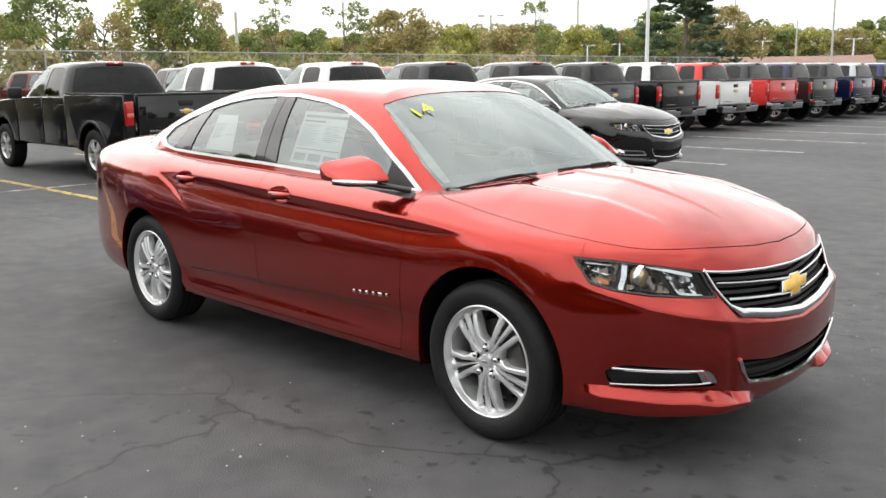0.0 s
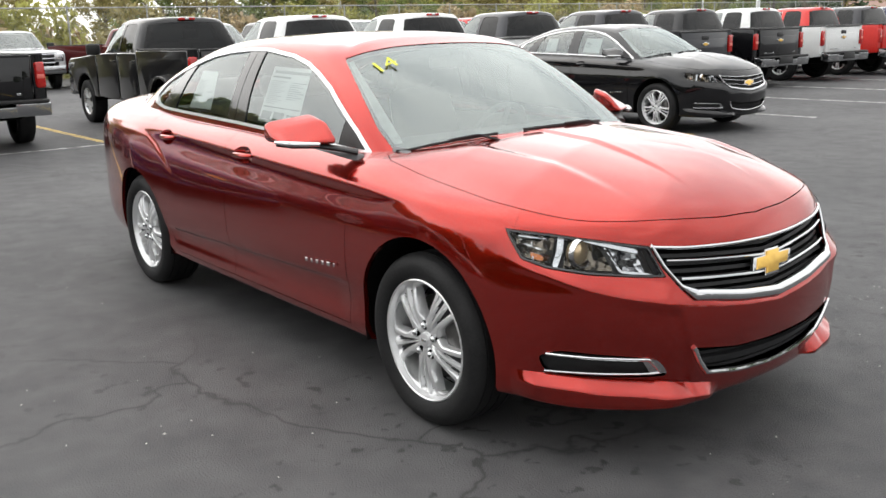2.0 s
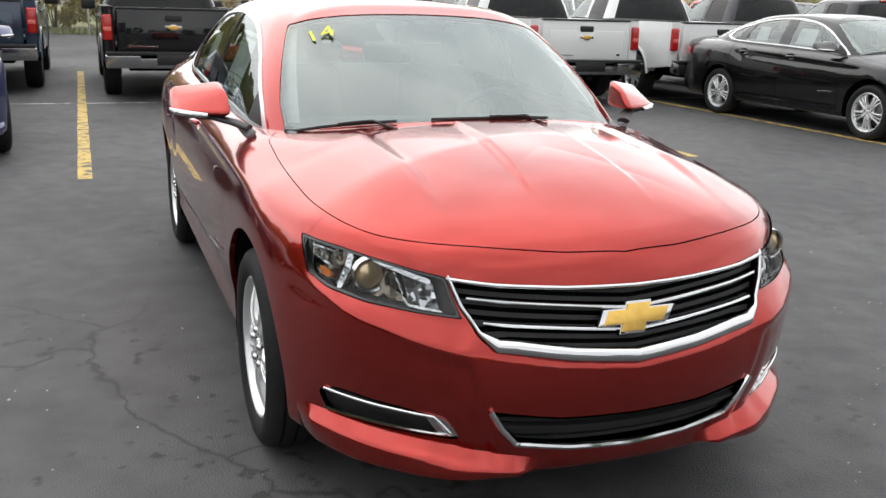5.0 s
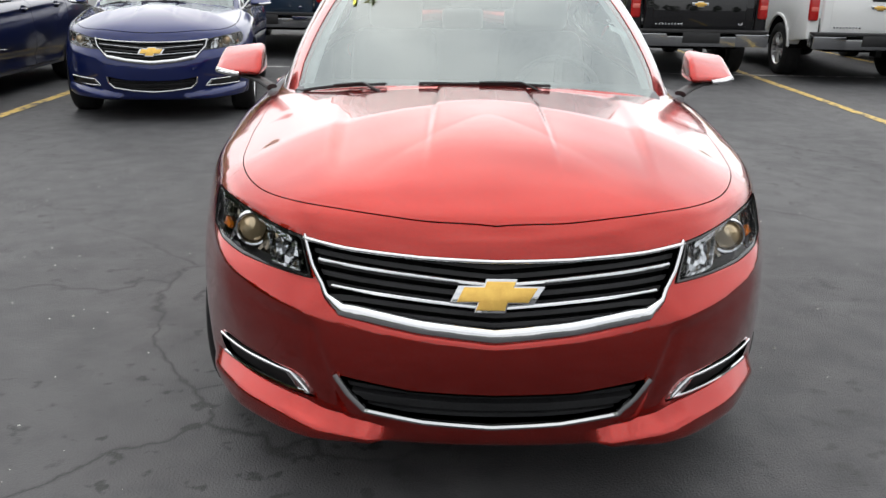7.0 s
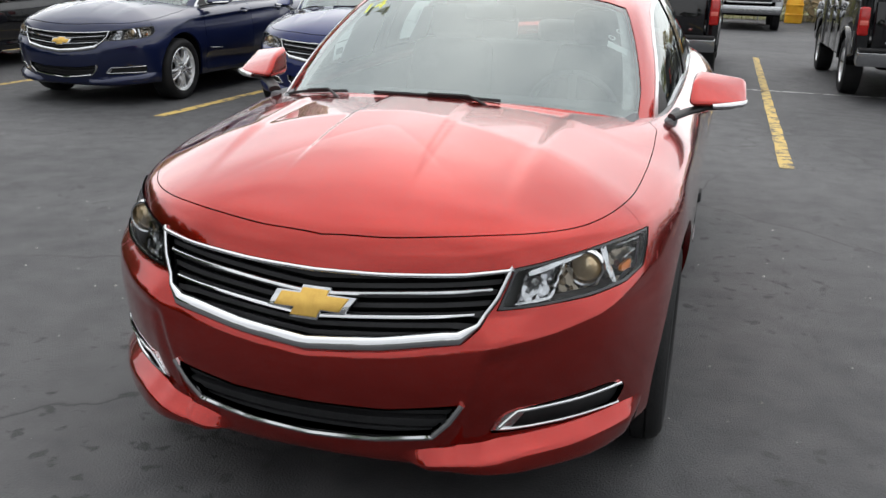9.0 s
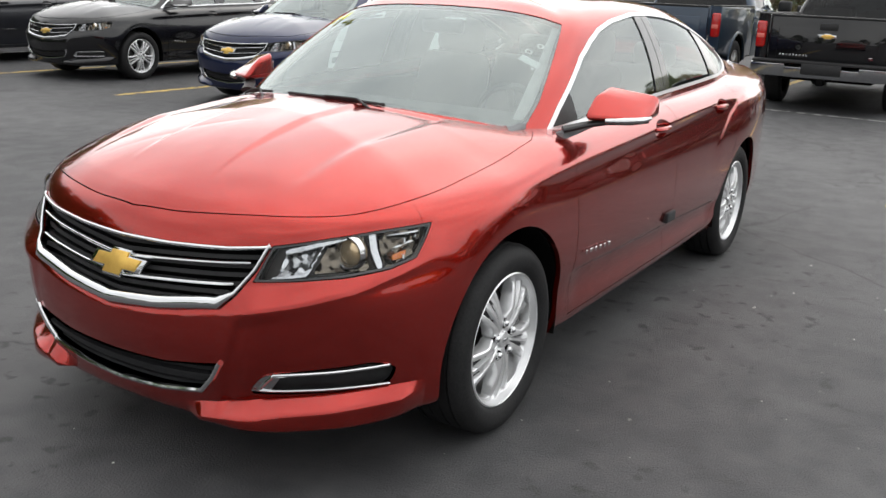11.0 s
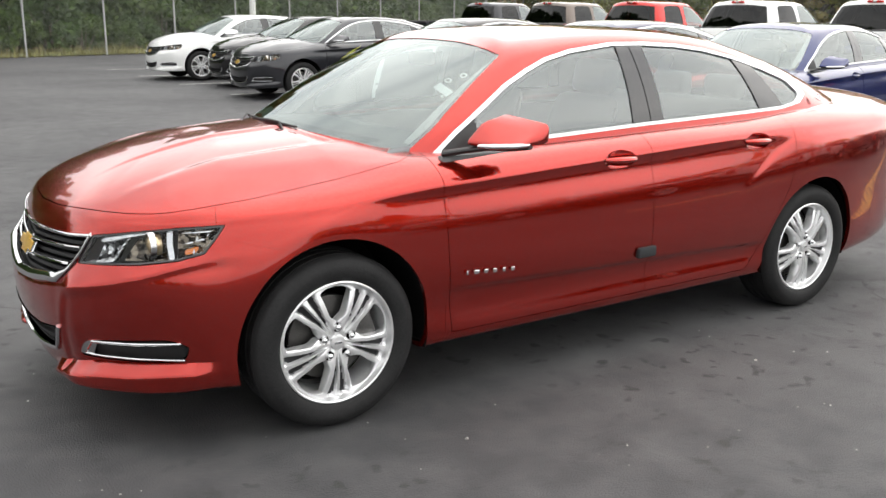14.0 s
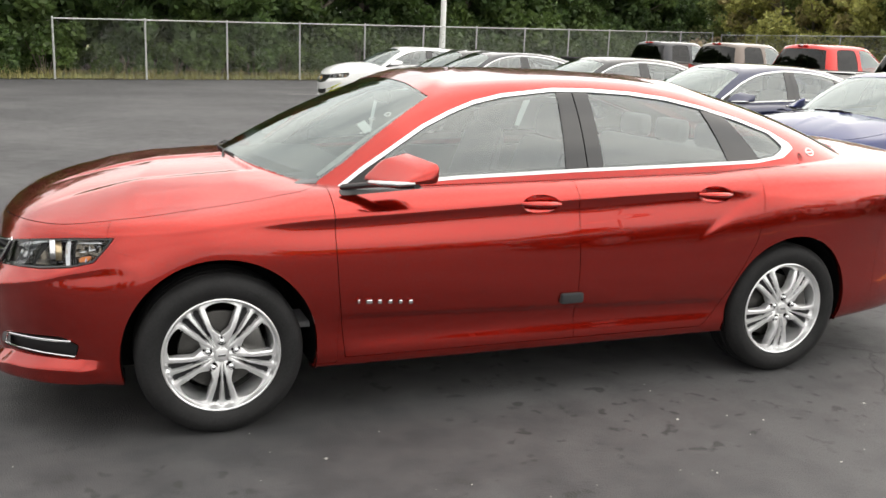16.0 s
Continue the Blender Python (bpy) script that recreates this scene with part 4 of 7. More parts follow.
    lamp_piece("lamp_frame", [(0.715, 0.795), (0.715, 0.800), (0.93, 0.808), (0.925, 0.803)], LAMP_CHROME, 0.007, 0.012)
    lamp_piece("lamp_frame", [(0.868, 0.779), (0.915, 0.806), (0.93, 0.807), (0.880, 0.780)], LAMP_CHROME, 0.007, 0.012)
    lamp_piece("lamp_blade", [(0.79, 0.728), (0.83, 0.800), (0.842, 0.801), (0.803, 0.730)], LAMP_CHROME, 0.009, 0.012)
    lamp_piece("lamp_brow", [(0.10, 0.753), (0.10, 0.766), (0.6, 0.816), (0.98, 0.827), (0.98, 0.818), (0.6, 0.807)], LAMP_CHROME, 0.004, 0.012, "thin bright brow")
    pair("tail_lamp", tail_in.mesh("tail_lamp", TAIL, 0.04), root, "red tail lamp")
    # grille: frame, slats and mesh behind
    full = low0
    g_in, _ = full.cut(grille, 0, uzc)
    dg = inside(g_in.x[:, [6, 2]], grille)
    g_core = g_in.clip(dg - 0.012)
    # a rounded frame laid along the opening's edge, swelling along the bottom
    rim, size = [], []
    ring = np.array(grille[1:-1])
    for q in np.linspace(0, len(ring) - 1, 90):
        i = min(int(q), len(ring) - 2)
        uq, zq = ring[i] + (ring[i + 1] - ring[i]) * (q - i)
        wide = 0.0058 + 0.0155 * min(max((0.635 - zq) / 0.05, 0), 1)
        zz = zq + (-0.006 if i < 3 else wide * 0.8)
        spot, nrm = place(max(0.0, uq - (0.006 if 3 <= i <= 5 else 0)), zz)
        rim.append(spot + nrm * 0.004)
        size.append(wide)
    line = rim + [Vector((v.x, -v.y, v.z)) for v in rim[::-1]]
    part("grille_frame", outline_tube("grille_frame", line + [line[0]], size + size[::-1] + [size[0]], CHROME, 12), root, "bright chrome grille frame, thicker below")
    for k in range(2):
        row = [(uq, (0.686, 0.628)[k] + 0.075 * uq) for uq in np.linspace(0, 0.56, 120)]
        row = [q for q in row if inside(np.array([q]), grille)[0] > 0.026]
        bar = [place(*q) for q in row]
        bar = [a - b * 0.004 for a, b in bar]
        bar = [Vector((a.x, -a.y, a.z)) for a in bar[:0:-1]] + bar
        part("grille_slat", outline_tube("grille_slat", bar, 0.0068, CHROME, 10, 0.85), root, "chrome grille slat")
    for k in range(9):
        slat = band(g_core, lambda u, z: z - 0.558 - 0.0245 * k - 0.07 * u, 0.006)
        if len(slat.f) > 8:
            part("grille_blade", slat.both().mesh("grille_blade", GRILLE_BLACK, 0.03, -0.022), root)
    part("grille_back", g_in.clip(dg - 0.004).both().moved(-0.06).mesh("grille_back", MATT_BLACK, 0), root)
    bowtie(root, 0.886, 0.655, 0.098, -18)
    # lower intake
    i_in, _ = full.cut(intake, 0, uzc)
    di = inside(i_in.x[:, [6, 2]], intake)
    part("intake_back", i_in.clip(di - 0.003).both().moved(-0.07).mesh("intake_back", MATT_BLACK, -0.074), root)
    def strip(name, pts, radius, lab, flat=1.0, both=True):
        """A rounded bright strip along points of the flank given by distance and height."""
        line = []
        for (ua, za), (ub, zb2) in zip(pts, pts[1:]):
            for q in np.linspace(0, 1, 8)[:-1]:
                line.append(place(ua + (ub - ua) * q, za + (zb2 - za) * q))
        line.append(place(*pts[-1]))
        line = [a + b * 0.004 for a, b in line]
        if both:
            line = [Vector((a.x, -a.y, a.z)) for a in line[::-1]] + line[1:]
            return part(name, outline_tube(name, line, radius, CHROME, 8, flat), root, lab)
        return pair(name, outline_tube(name, line, radius, CHROME, 8, flat), root, lab)
    strip("intake_trim", intake[1:-1][::-1][:4] + [(intake[3][0] + 0.004, intake[3][1] + 0.004)], 0.0095, "chrome lower intake trim")
    for k in range(5):
        bar_in = band(i_in.clip(di - 0.006), lambda u, z: z - 0.312 - 0.021 * k - 0.02 * (u / 0.4) ** 2, 0.006)
        if len(bar_in.f) > 8:
            part("intake_bar", bar_in.both().mesh("intake_bar", GRILLE_BLACK, 0.03, -0.016 + (0.010 if k == 2 else 0.0)), root)
    # fog recess: insert with chrome upper and lower blades
    f_in, _ = full.cut(fog, 0, uzc)
    pair("fog_recess", f_in.clip(inside(f_in.x[:, [6, 2]], fog) - 0.003).moved(-0.014).mesh("fog_recess", BLACK_PLASTIC, -0.016), root, "black fog lamp insert")
    fu, fz = f_in.x[:, 6], f_in.x[:, 2]
    u0, u1 = u_of(0.82, 0.48), u_of(0.58, 0.765)
    strip("fog_trim", [(u1 + 0.03, 0.349), (u0 + 0.05, 0.342), (u0 + 0.012, 0.345), (u0 + 0.035, 0.372), (u0 + 0.06, 0.398), (u1 + 0.02, 0.413)], 0.0052, "chrome fog lamp trim", 1.0, False)
    blade = f_in.clip(np.minimum(np.minimum(u0 + 0.05 + (fz - 0.34) * 0.6 - fu, fz - 0.342), 0.40 - fz))
    pair("fog_blade", blade.mesh("fog_blade", LAMP_CHROME, 0.02, 0.004), root, "bright fog lamp end piece")
    # chin lips at the bumper's corners: a ledge above, falling back to the lower edge
    edge_u = [u_of(*q) for q in ((0.918, 0.27), (0.90, 0.345), (0.80, 0.57), (0.66, 0.72), (0.52, 0.81), (0.44, 0.85))]
    top_z, foot_z = [0.262, 0.280, 0.318, 0.332, 0.338, 0.340], [0.238, 0.228, 0.226, 0.230, 0.236, 0.245]
    lu, lz = full.x[:, 6], full.x[:, 2]
    below = np.interp(lu, edge_u, top_z) - lz
    lip = full.clip(np.minimum(np.minimum(below, lz - np.interp(lu, edge_u, foot_z)), np.minimum(lu - edge_u[0], edge_u[-1] - lu)))
    below = np.interp(lip.x[:, 6], edge_u, top_z) - lip.x[:, 2]
    rise = np.interp(lip.x[:, 6], edge_u, [0.002, 0.040, 0.056, 0.054, 0.036, 0.0])
    ex = lip.x.copy()
    swell = rise * np.clip(below / 0.040, 0, 1) * (1 - 0.45 * np.clip((below - 0.05) / 0.07, 0, 1))
    out2 = lip.x[:, 3:5] / np.maximum(np.linalg.norm(lip.x[:, 3:5], axis=1, keepdims=True), 1e-6)
    ex[:, :2] += out2 * swell[:, None]
    pair("chin_lip", data_mesh("chin_lip", ex[:, :3], lip.f.tolist(), coat), root, "painted chin lip")
    # underside and wheel wells
    part("floor_pan", box_mesh("floor_pan", (-1.5, 0, 0.235), (4.2, 1.1, 0.06), MATT_BLACK, 0.02), root)
    for cx, cz, r in ARCHES:
        bm = bmesh.new()
        rr = r + 0.004
        plan = np.array(PLAN)[::-1]

        def rim_y(xx):
            return min(0.895, float(np.interp(xx, plan[3:-3, 0], plan[3:-3, 1])) - 0.03)
        ring = [(cx + rr * math.cos(a), cz + rr * math.sin(a)) for a in np.linspace(-0.26, math.pi + 0.26, 28)]
        for a, b in zip(ring, ring[1:]):
            q = [bm.verts.new((p[0], yy, p[1])) for p, yy in ((a, rim_y(a[0])), (b, rim_y(b[0])), (b, 0.55), (a, 0.55))]
            bm.faces.new(q)
        cap = [bm.verts.new((p[0], 0.56, p[1])) for p in ring]
        bm.faces.new(cap)
        bmesh.ops.remove_doubles(bm, verts=bm.verts, dist=0.0005)
        pair("wheel_well", from_bm("wheel_well", bm, MATT_BLACK), root)
    for x, front in ((0.0, True), (-2.837, False)):
        for side in (1, -1):
            if x == 0.0 and side == 1:
                w = wheel(root, x, 0.785, 1, fine, front)
            else:
                c = copy_thing(w, pose(x, 0.785 * side, 0.338, 0, 0, 0 if side > 0 else 180))
                c.parent = root
    # door handles in their cups
    full_n = full.x[:, [0, 2]]
    for hx, hz, (da, db) in ((-1.40, 0.925, doors[0]), (-2.335, 0.945, doors[1])):
        near = full.x[np.hypot(full_n[:, 0] - hx, full_n[:, 1] - hz).argmin()]
        y0 = near[1]
        bm = bmesh.new()
        add_tube(bm, [(hx + 0.10 - 0.2 * q, y0 - 0.006 + 0.022 * math.sin(math.pi * min(1, max(0, q))) ** 0.5, hz + 0.004 - 0.006 * q) for q in np.linspace(0.02, 0.98, 14)],
                 [0.006 + 0.0095 * math.sin(math.pi * q) ** 0.5 for q in np.linspace(0.02, 0.98, 14)], 10, 1.0)
        me = from_bm("door_handle", bm, coat)
        part("door_handle", me, da, "body-coloured pull handle")
        part("door_handle", mirror_y(me, "door_handle"), db, "body-coloured pull handle")
    # mirrors
    bm = bmesh.new()
    add_box(bm, (0, 0, 0), (0.17, 0.235, 0.122), 0.034, 5)
    for v in bm.verts:
        k, h, f = v.co.y / 0.235 + 0.5, v.co.z / 0.122 + 0.5, v.co.x / 0.17 + 0.5
        z = (v.co.z + 0.061) * (1 - 0.30 * k) - 0.061 - 0.045 * f * h * (0.6 + 0.4 * k) + 0.008 * k
        v.co = Vector((v.co.x * (1.0 - 0.12 * k) - 0.085 * f * h - 0.08 * k + 0.03, v.co.y * (1 - 0.08 * h), z)) + Vector((-0.70, 0.975, 1.098))
    def narrow(m):
        m.transform(Matrix.Translation((-0.70, 0.857, -0.04)) @ Matrix.Diagonal((1.28, 0.90, 1.04, 1)) @ Matrix.Translation((0.70, -0.857, 0)))
        return m
    mir = pair("wing_mirror", narrow(from_bm("wing_mirror", bm, coat, angle=60)), root, "body-coloured wing mirror")
    bm = bmesh.new()
    add_tube(bm, [(-0.56, 0.80, 1.005), (-0.62, 0.86, 1.02), (-0.67, 0.93, 1.032), (-0.71, 1.02, 1.036), (-0.745, 1.078, 1.04)], [0.026, 0.025, 0.024, 0.026, 0.016], 12, 0.5)
    me = narrow(from_bm("mirror_arm", bm, BLACK_PLASTIC))
    bm = bmesh.new()
    add_tube(bm, [(-0.615, 0.955, 1.044), (-0.645, 1.02, 1.046), (-0.69, 1.075, 1.049), (-0.735, 1.09, 1.052)], [0.009, 0.0125, 0.0125, 0.008], 10, 0.9)
    me2 = narrow(from_bm("mirror_signal", bm, LAMP_CHROME))
    me3 = narrow(box_mesh("mirror_glass", (-0.797, 0.965, 1.078), (0.004, 0.15, 0.066), CHROME, 0.002, 2, Matrix.Rotation(0.3, 3, "Z")))
    for ob, fl in zip(mir, (False, True)):
        for nm, m3, lb in (("mirror_arm", me, "black mirror arm"), ("mirror_signal", me2, "clear turn signal strip"), ("mirror_glass", me3, "")):
            part(nm, mirror_y(m3, nm) if fl else m3, ob, lb)
    # wipers and cowl
    sk = screen_in.both().x
    sk = sk[sk[:, 7] < 3.2]
    for ya, yb in ((0.24, -0.22), (-0.34, -0.69)):
        pts = []
        for q in np.linspace(0, 1, 14):
            y = ya + (yb - ya) * q
            want = float(np.interp(abs(y), [0, 0.3, 0.56, 0.7], [1.085, 1.076, 1.048, 1.02])) - 0.026 + 0.006 * q
            v = sk[np.hypot(sk[:, 1] - y, sk[:, 2] - want).argmin()]
            pts.append(Vector((v[:3] + v[3:6] * 0.009).tolist()))
        part("wiper_blade", outline_tube("wiper_blade", pts, 0.0046, BLACK_PLASTIC, 6, 1.3), root, "black wiper blade")
        part("wiper_arm", outline_tube("wiper_arm", [pts[0] + Vector((0.05, 0, -0.03)), pts[3] + Vector((0.010, 0, 0.009)), pts[7] + Vector((0.005, 0, 0.006))], 0.005, BLACK_PLASTIC, 6), root)
    bm = bmesh.new()
    cow = [(-0.14 - 0.27 * (abs(y) / 0.7) ** 2, y, 1.052 - 0.055 * (abs(y) / 0.7) ** 2) for y in np.linspace(-0.52, 0.52, 25)]
    for (ax, ay, az), (bx, by, bz) in zip(cow, cow[1:]):
        bm.faces.new([bm.verts.new(p) for p in ((ax + 0.06, ay, az - 0.01), (bx + 0.06, by, bz - 0.01), (bx - 0.12, by, bz + 0.012), (ax - 0.12, ay, az + 0.012))])
    bmesh.ops.remove_doubles(bm, verts=bm.verts, dist=0.0005)
    part("cowl", from_bm("cowl", bm, BLACK_PLASTIC), root, "black plastic scuttle")
    # badges: small bright bars for the side lettering, a ring on the rear pillar
    for side in (1, -1):
        for k in range(6):
            hx = -0.56 - 0.046 * k
            me = box_mesh("side_badge", (hx, side * 0.929, 0.538 - 0.003 * k), ((0.010, 0.026, 0.018, 0.019, 0.015, 0.018)[k], 0.005, 0.017), CHROME, 0.002, 1)
            part("side_badge", me, doors[0][0 if side > 0 else 1])
        bm = bmesh.new()
        add_lathe(bm, [(0.018, 0.0), (0.019, 0.006), (0.024, 0.006), (0.026, 0.0)], 24)
        add_box(bm, (0, 0.003, 0), (0.026, 0.006, 0.008), 0.002)
        part("pillar_badge", from_bm("pillar_badge", bm, CHROME), root, "", pose(-3.02, side * 0.735, 1.125, 42 * side, 0, 0) @ pose(0, 0, 0, 0, 0, 0 if side > 0 else 180))
    # interior
    dash = [(-0.35, 0.70), (-0.30, 1.0), (-0.45, 1.03), (-0.72, 1.02), (-0.85, 0.96), (-0.88, 0.85), (-0.80, 0.60), (-0.4, 0.55)]
    bm = bmesh.new()
    add_prism(bm, dash, -0.70, 0.70, "y", 0.03, 3)
    part("dashboard", from_bm("dashboard", bm, DASH), root, "dark moulded dashboard")
    bm = bmesh.new()
    ring = [(0.185 * math.cos(a), 0.185 * math.sin(a), 0) for a in np.linspace(0, 2 * math.pi, 33)]
    add_tube(bm, ring, 0.016, 8, cap=False)
    add_box(bm, (0, 0, -0.02), (0.12, 0.15, 0.05), 0.02)
    for a in (0, 180, 270):
        add_box(bm, Matrix.Rotation(radians(a), 3, "Z") @ Vector((0.12, 0, -0.012)), (0.14, 0.035, 0.016), 0.005, m=Matrix.Rotation(radians(a), 3, "Z"))
    part("steering_wheel", from_bm("steering_wheel", bm, DASH), root, "", pose(-0.98, 0.37, 0.93, 0, -68, 0))
    for y in (0.37, -0.37):
        seat = new("front_seat")
        seat.parent = root
        seat.matrix_basis = pose(-1.35, y, 0)
        part("seat_cushion", box_mesh("seat_cushion", (0.1, 0, 0.52), (0.52, 0.52, 0.16), SEAT, 0.05, 3), seat)
        part("seat_back", box_mesh("seat_back", (-0.24, 0, 0.87), (0.14, 0.50, 0.62), SEAT, 0.06, 3, Matrix.Rotation(radians(-17), 3, "Y"), (0.75, 0.82)), seat)
        part("headrest", box_mesh("headrest", (-0.37, 0, 1.25), (0.10, 0.27, 0.17), SEAT, 0.045, 3, Matrix.Rotation(radians(-12), 3, "Y")), seat)
    rs = new("rear_seat")
    rs.parent = root
    part("seat_cushion", box_mesh("seat_cushion", (-2.25, 0, 0.52), (0.5, 1.3, 0.16), SEAT, 0.05, 3), rs)
    part("seat_back", box_mesh("seat_back", (-2.55, 0, 0.84), (0.14, 1.28, 0.56), SEAT, 0.05, 3, Matrix.Rotation(radians(-22), 3, "Y")), rs)
    for y in (-0.38, 0.0, 0.38):
        part("headrest", box_mesh("headrest", (-2.68, y, 1.17), (0.09, 0.25, 0.13), SEAT, 0.035, 3), rs)
    part("parcel_shelf", box_mesh("parcel_shelf", (-2.98, 0, 1.03), (0.6, 1.25, 0.03), SEAT, 0.01), root)
    part("cabin_floor", box_mesh("cabin_floor", (-1.5, 0, 0.40), (2.4, 1.5, 0.03), SEAT, 0.01), root)
    pair("door_card", box_mesh("door_card", (-1.5, 0.80, 0.72), (2.0, 0.05, 0.56), DASH, 0.02), root)
    lining = keep.clip(np.minimum(keep.x[:, 7] - 5.0, 9.0 - keep.x[:, 7])).moved(-0.035)
    part("headliner", lining.both().mesh("headliner", HEADLINER, 0), root)
    trim_in = keep.clip(np.minimum(np.minimum(keep.x[:, 6] - 2.5, 3.15 - keep.x[:, 6]), np.minimum(keep.x[:, 7] - 0.6, 5.2 - keep.x[:, 7]))).moved(-0.03)
    pair("pillar_lining", trim_in.mesh("pillar_lining", HEADLINER, 0), root, "pale pillar lining")
    part("rear_view_mirror", box_mesh("rear_view_mirror", (-0.93, 0, 1.335), (0.03, 0.22, 0.065), BLACK_PLASTIC, 0.015, 3), root, "black interior mirror")
    return root


# ---- the pickup truck ----
T_FOOT = ((3.12, 0, 1.27), (3.06, 0.4, 1.27), (2.92, 0.72, 1.26), (2.70, 0.91, 1.26), (2.35, 0.955, 1.27), (1.9, 0.96, 1.28), (1.4, 0.955, 1.28), (1.08, 0.93, 1.28), (0.98, 0.80, 1.27), (0.96, 0.4, 1.27), (0.955, 0, 1.27))
T_EDGE = ((2.32, 0, 1.845), (2.30, 0.35, 1.84), (2.26, 0.58, 1.825), (2.16, 0.69, 1.81), (2.0, 0.715, 1.825), (1.75, 0.725, 1.83), (1.45, 0.72, 1.83), (1.24, 0.70, 1.82), (1.13, 0.60, 1.815), (1.10, 0.35, 1.84), (1.09, 0, 1.845))


def arc_points(cx, cz, r, a, b, n=12):
    return [(cx + r * math.cos(t), cz + r * math.sin(t)) for t in np.linspace(a, b, n)]


def truck_wheel(root, x, y, side):
    w = new("wheel")
    w.parent = root
    w.matrix_basis = pose(x, y, 0.40, 0, 0, 0 if side > 0 else 180)
    tagged(w, "alloy wheel with wide spokes and black tyre")
    bm = bmesh.new()
    add_lathe(bm, [(0.24, -0.11), (0.26, -0.125), (0.36, -0.13), (0.395, -0.11), (0.40, -0.05), (0.393, -0.02), (0.40, 0.01), (0.40, 0.06), (0.39, 0.11), (0.35, 0.13), (0.27, 0.127), (0.25, 0.118), (0.24, 0.1)], 36)
    part("tyre", from_bm("tyre", bm, RUBBER), w, "black rubber tyre")
    bm = bmesh.new()
    add_lathe(bm, [(0.24, 0.108), (0.247, 0.116), (0.236, 0.116), (0.220, 0.098), (0.214, 0.05)], 36)
    part("rim", from_bm("rim", bm, ALLOY), w)
    bm = bmesh.new()
    add_lathe(bm, [(0.216, 0.052), (0.212, 0.0), (0.0, -0.02)], 36)
    part("wheel_backing", from_bm("wheel_backing", bm, ALLOY_DARK), w)
    for k in range(5):
        a = 2 * math.pi * k / 5 + 0.3
        bm = bmesh.new()
        for off in (-0.034, 0.034):
            add_box(bm, (0.142, 0.092, off * 0.9), (0.165, 0.03, 0.042), 0.010, m=Matrix.Rotation(-off * 4.2, 3, "Y"))
        bmesh.ops.rotate(bm, verts=bm.verts, cent=(0, 0, 0), matrix=Matrix.Rotation(a, 3, "Y"))
        part("spoke", from_bm("spoke", bm, ALLOY), w)
    bm = bmesh.new()
    add_lathe(bm, [(0.08, 0.06), (0.075, 0.105), (0.05, 0.112), (0.0, 0.115)], 20)
    part("hub_cap", from_bm("hub_cap", bm, ALLOY), w)
    return w


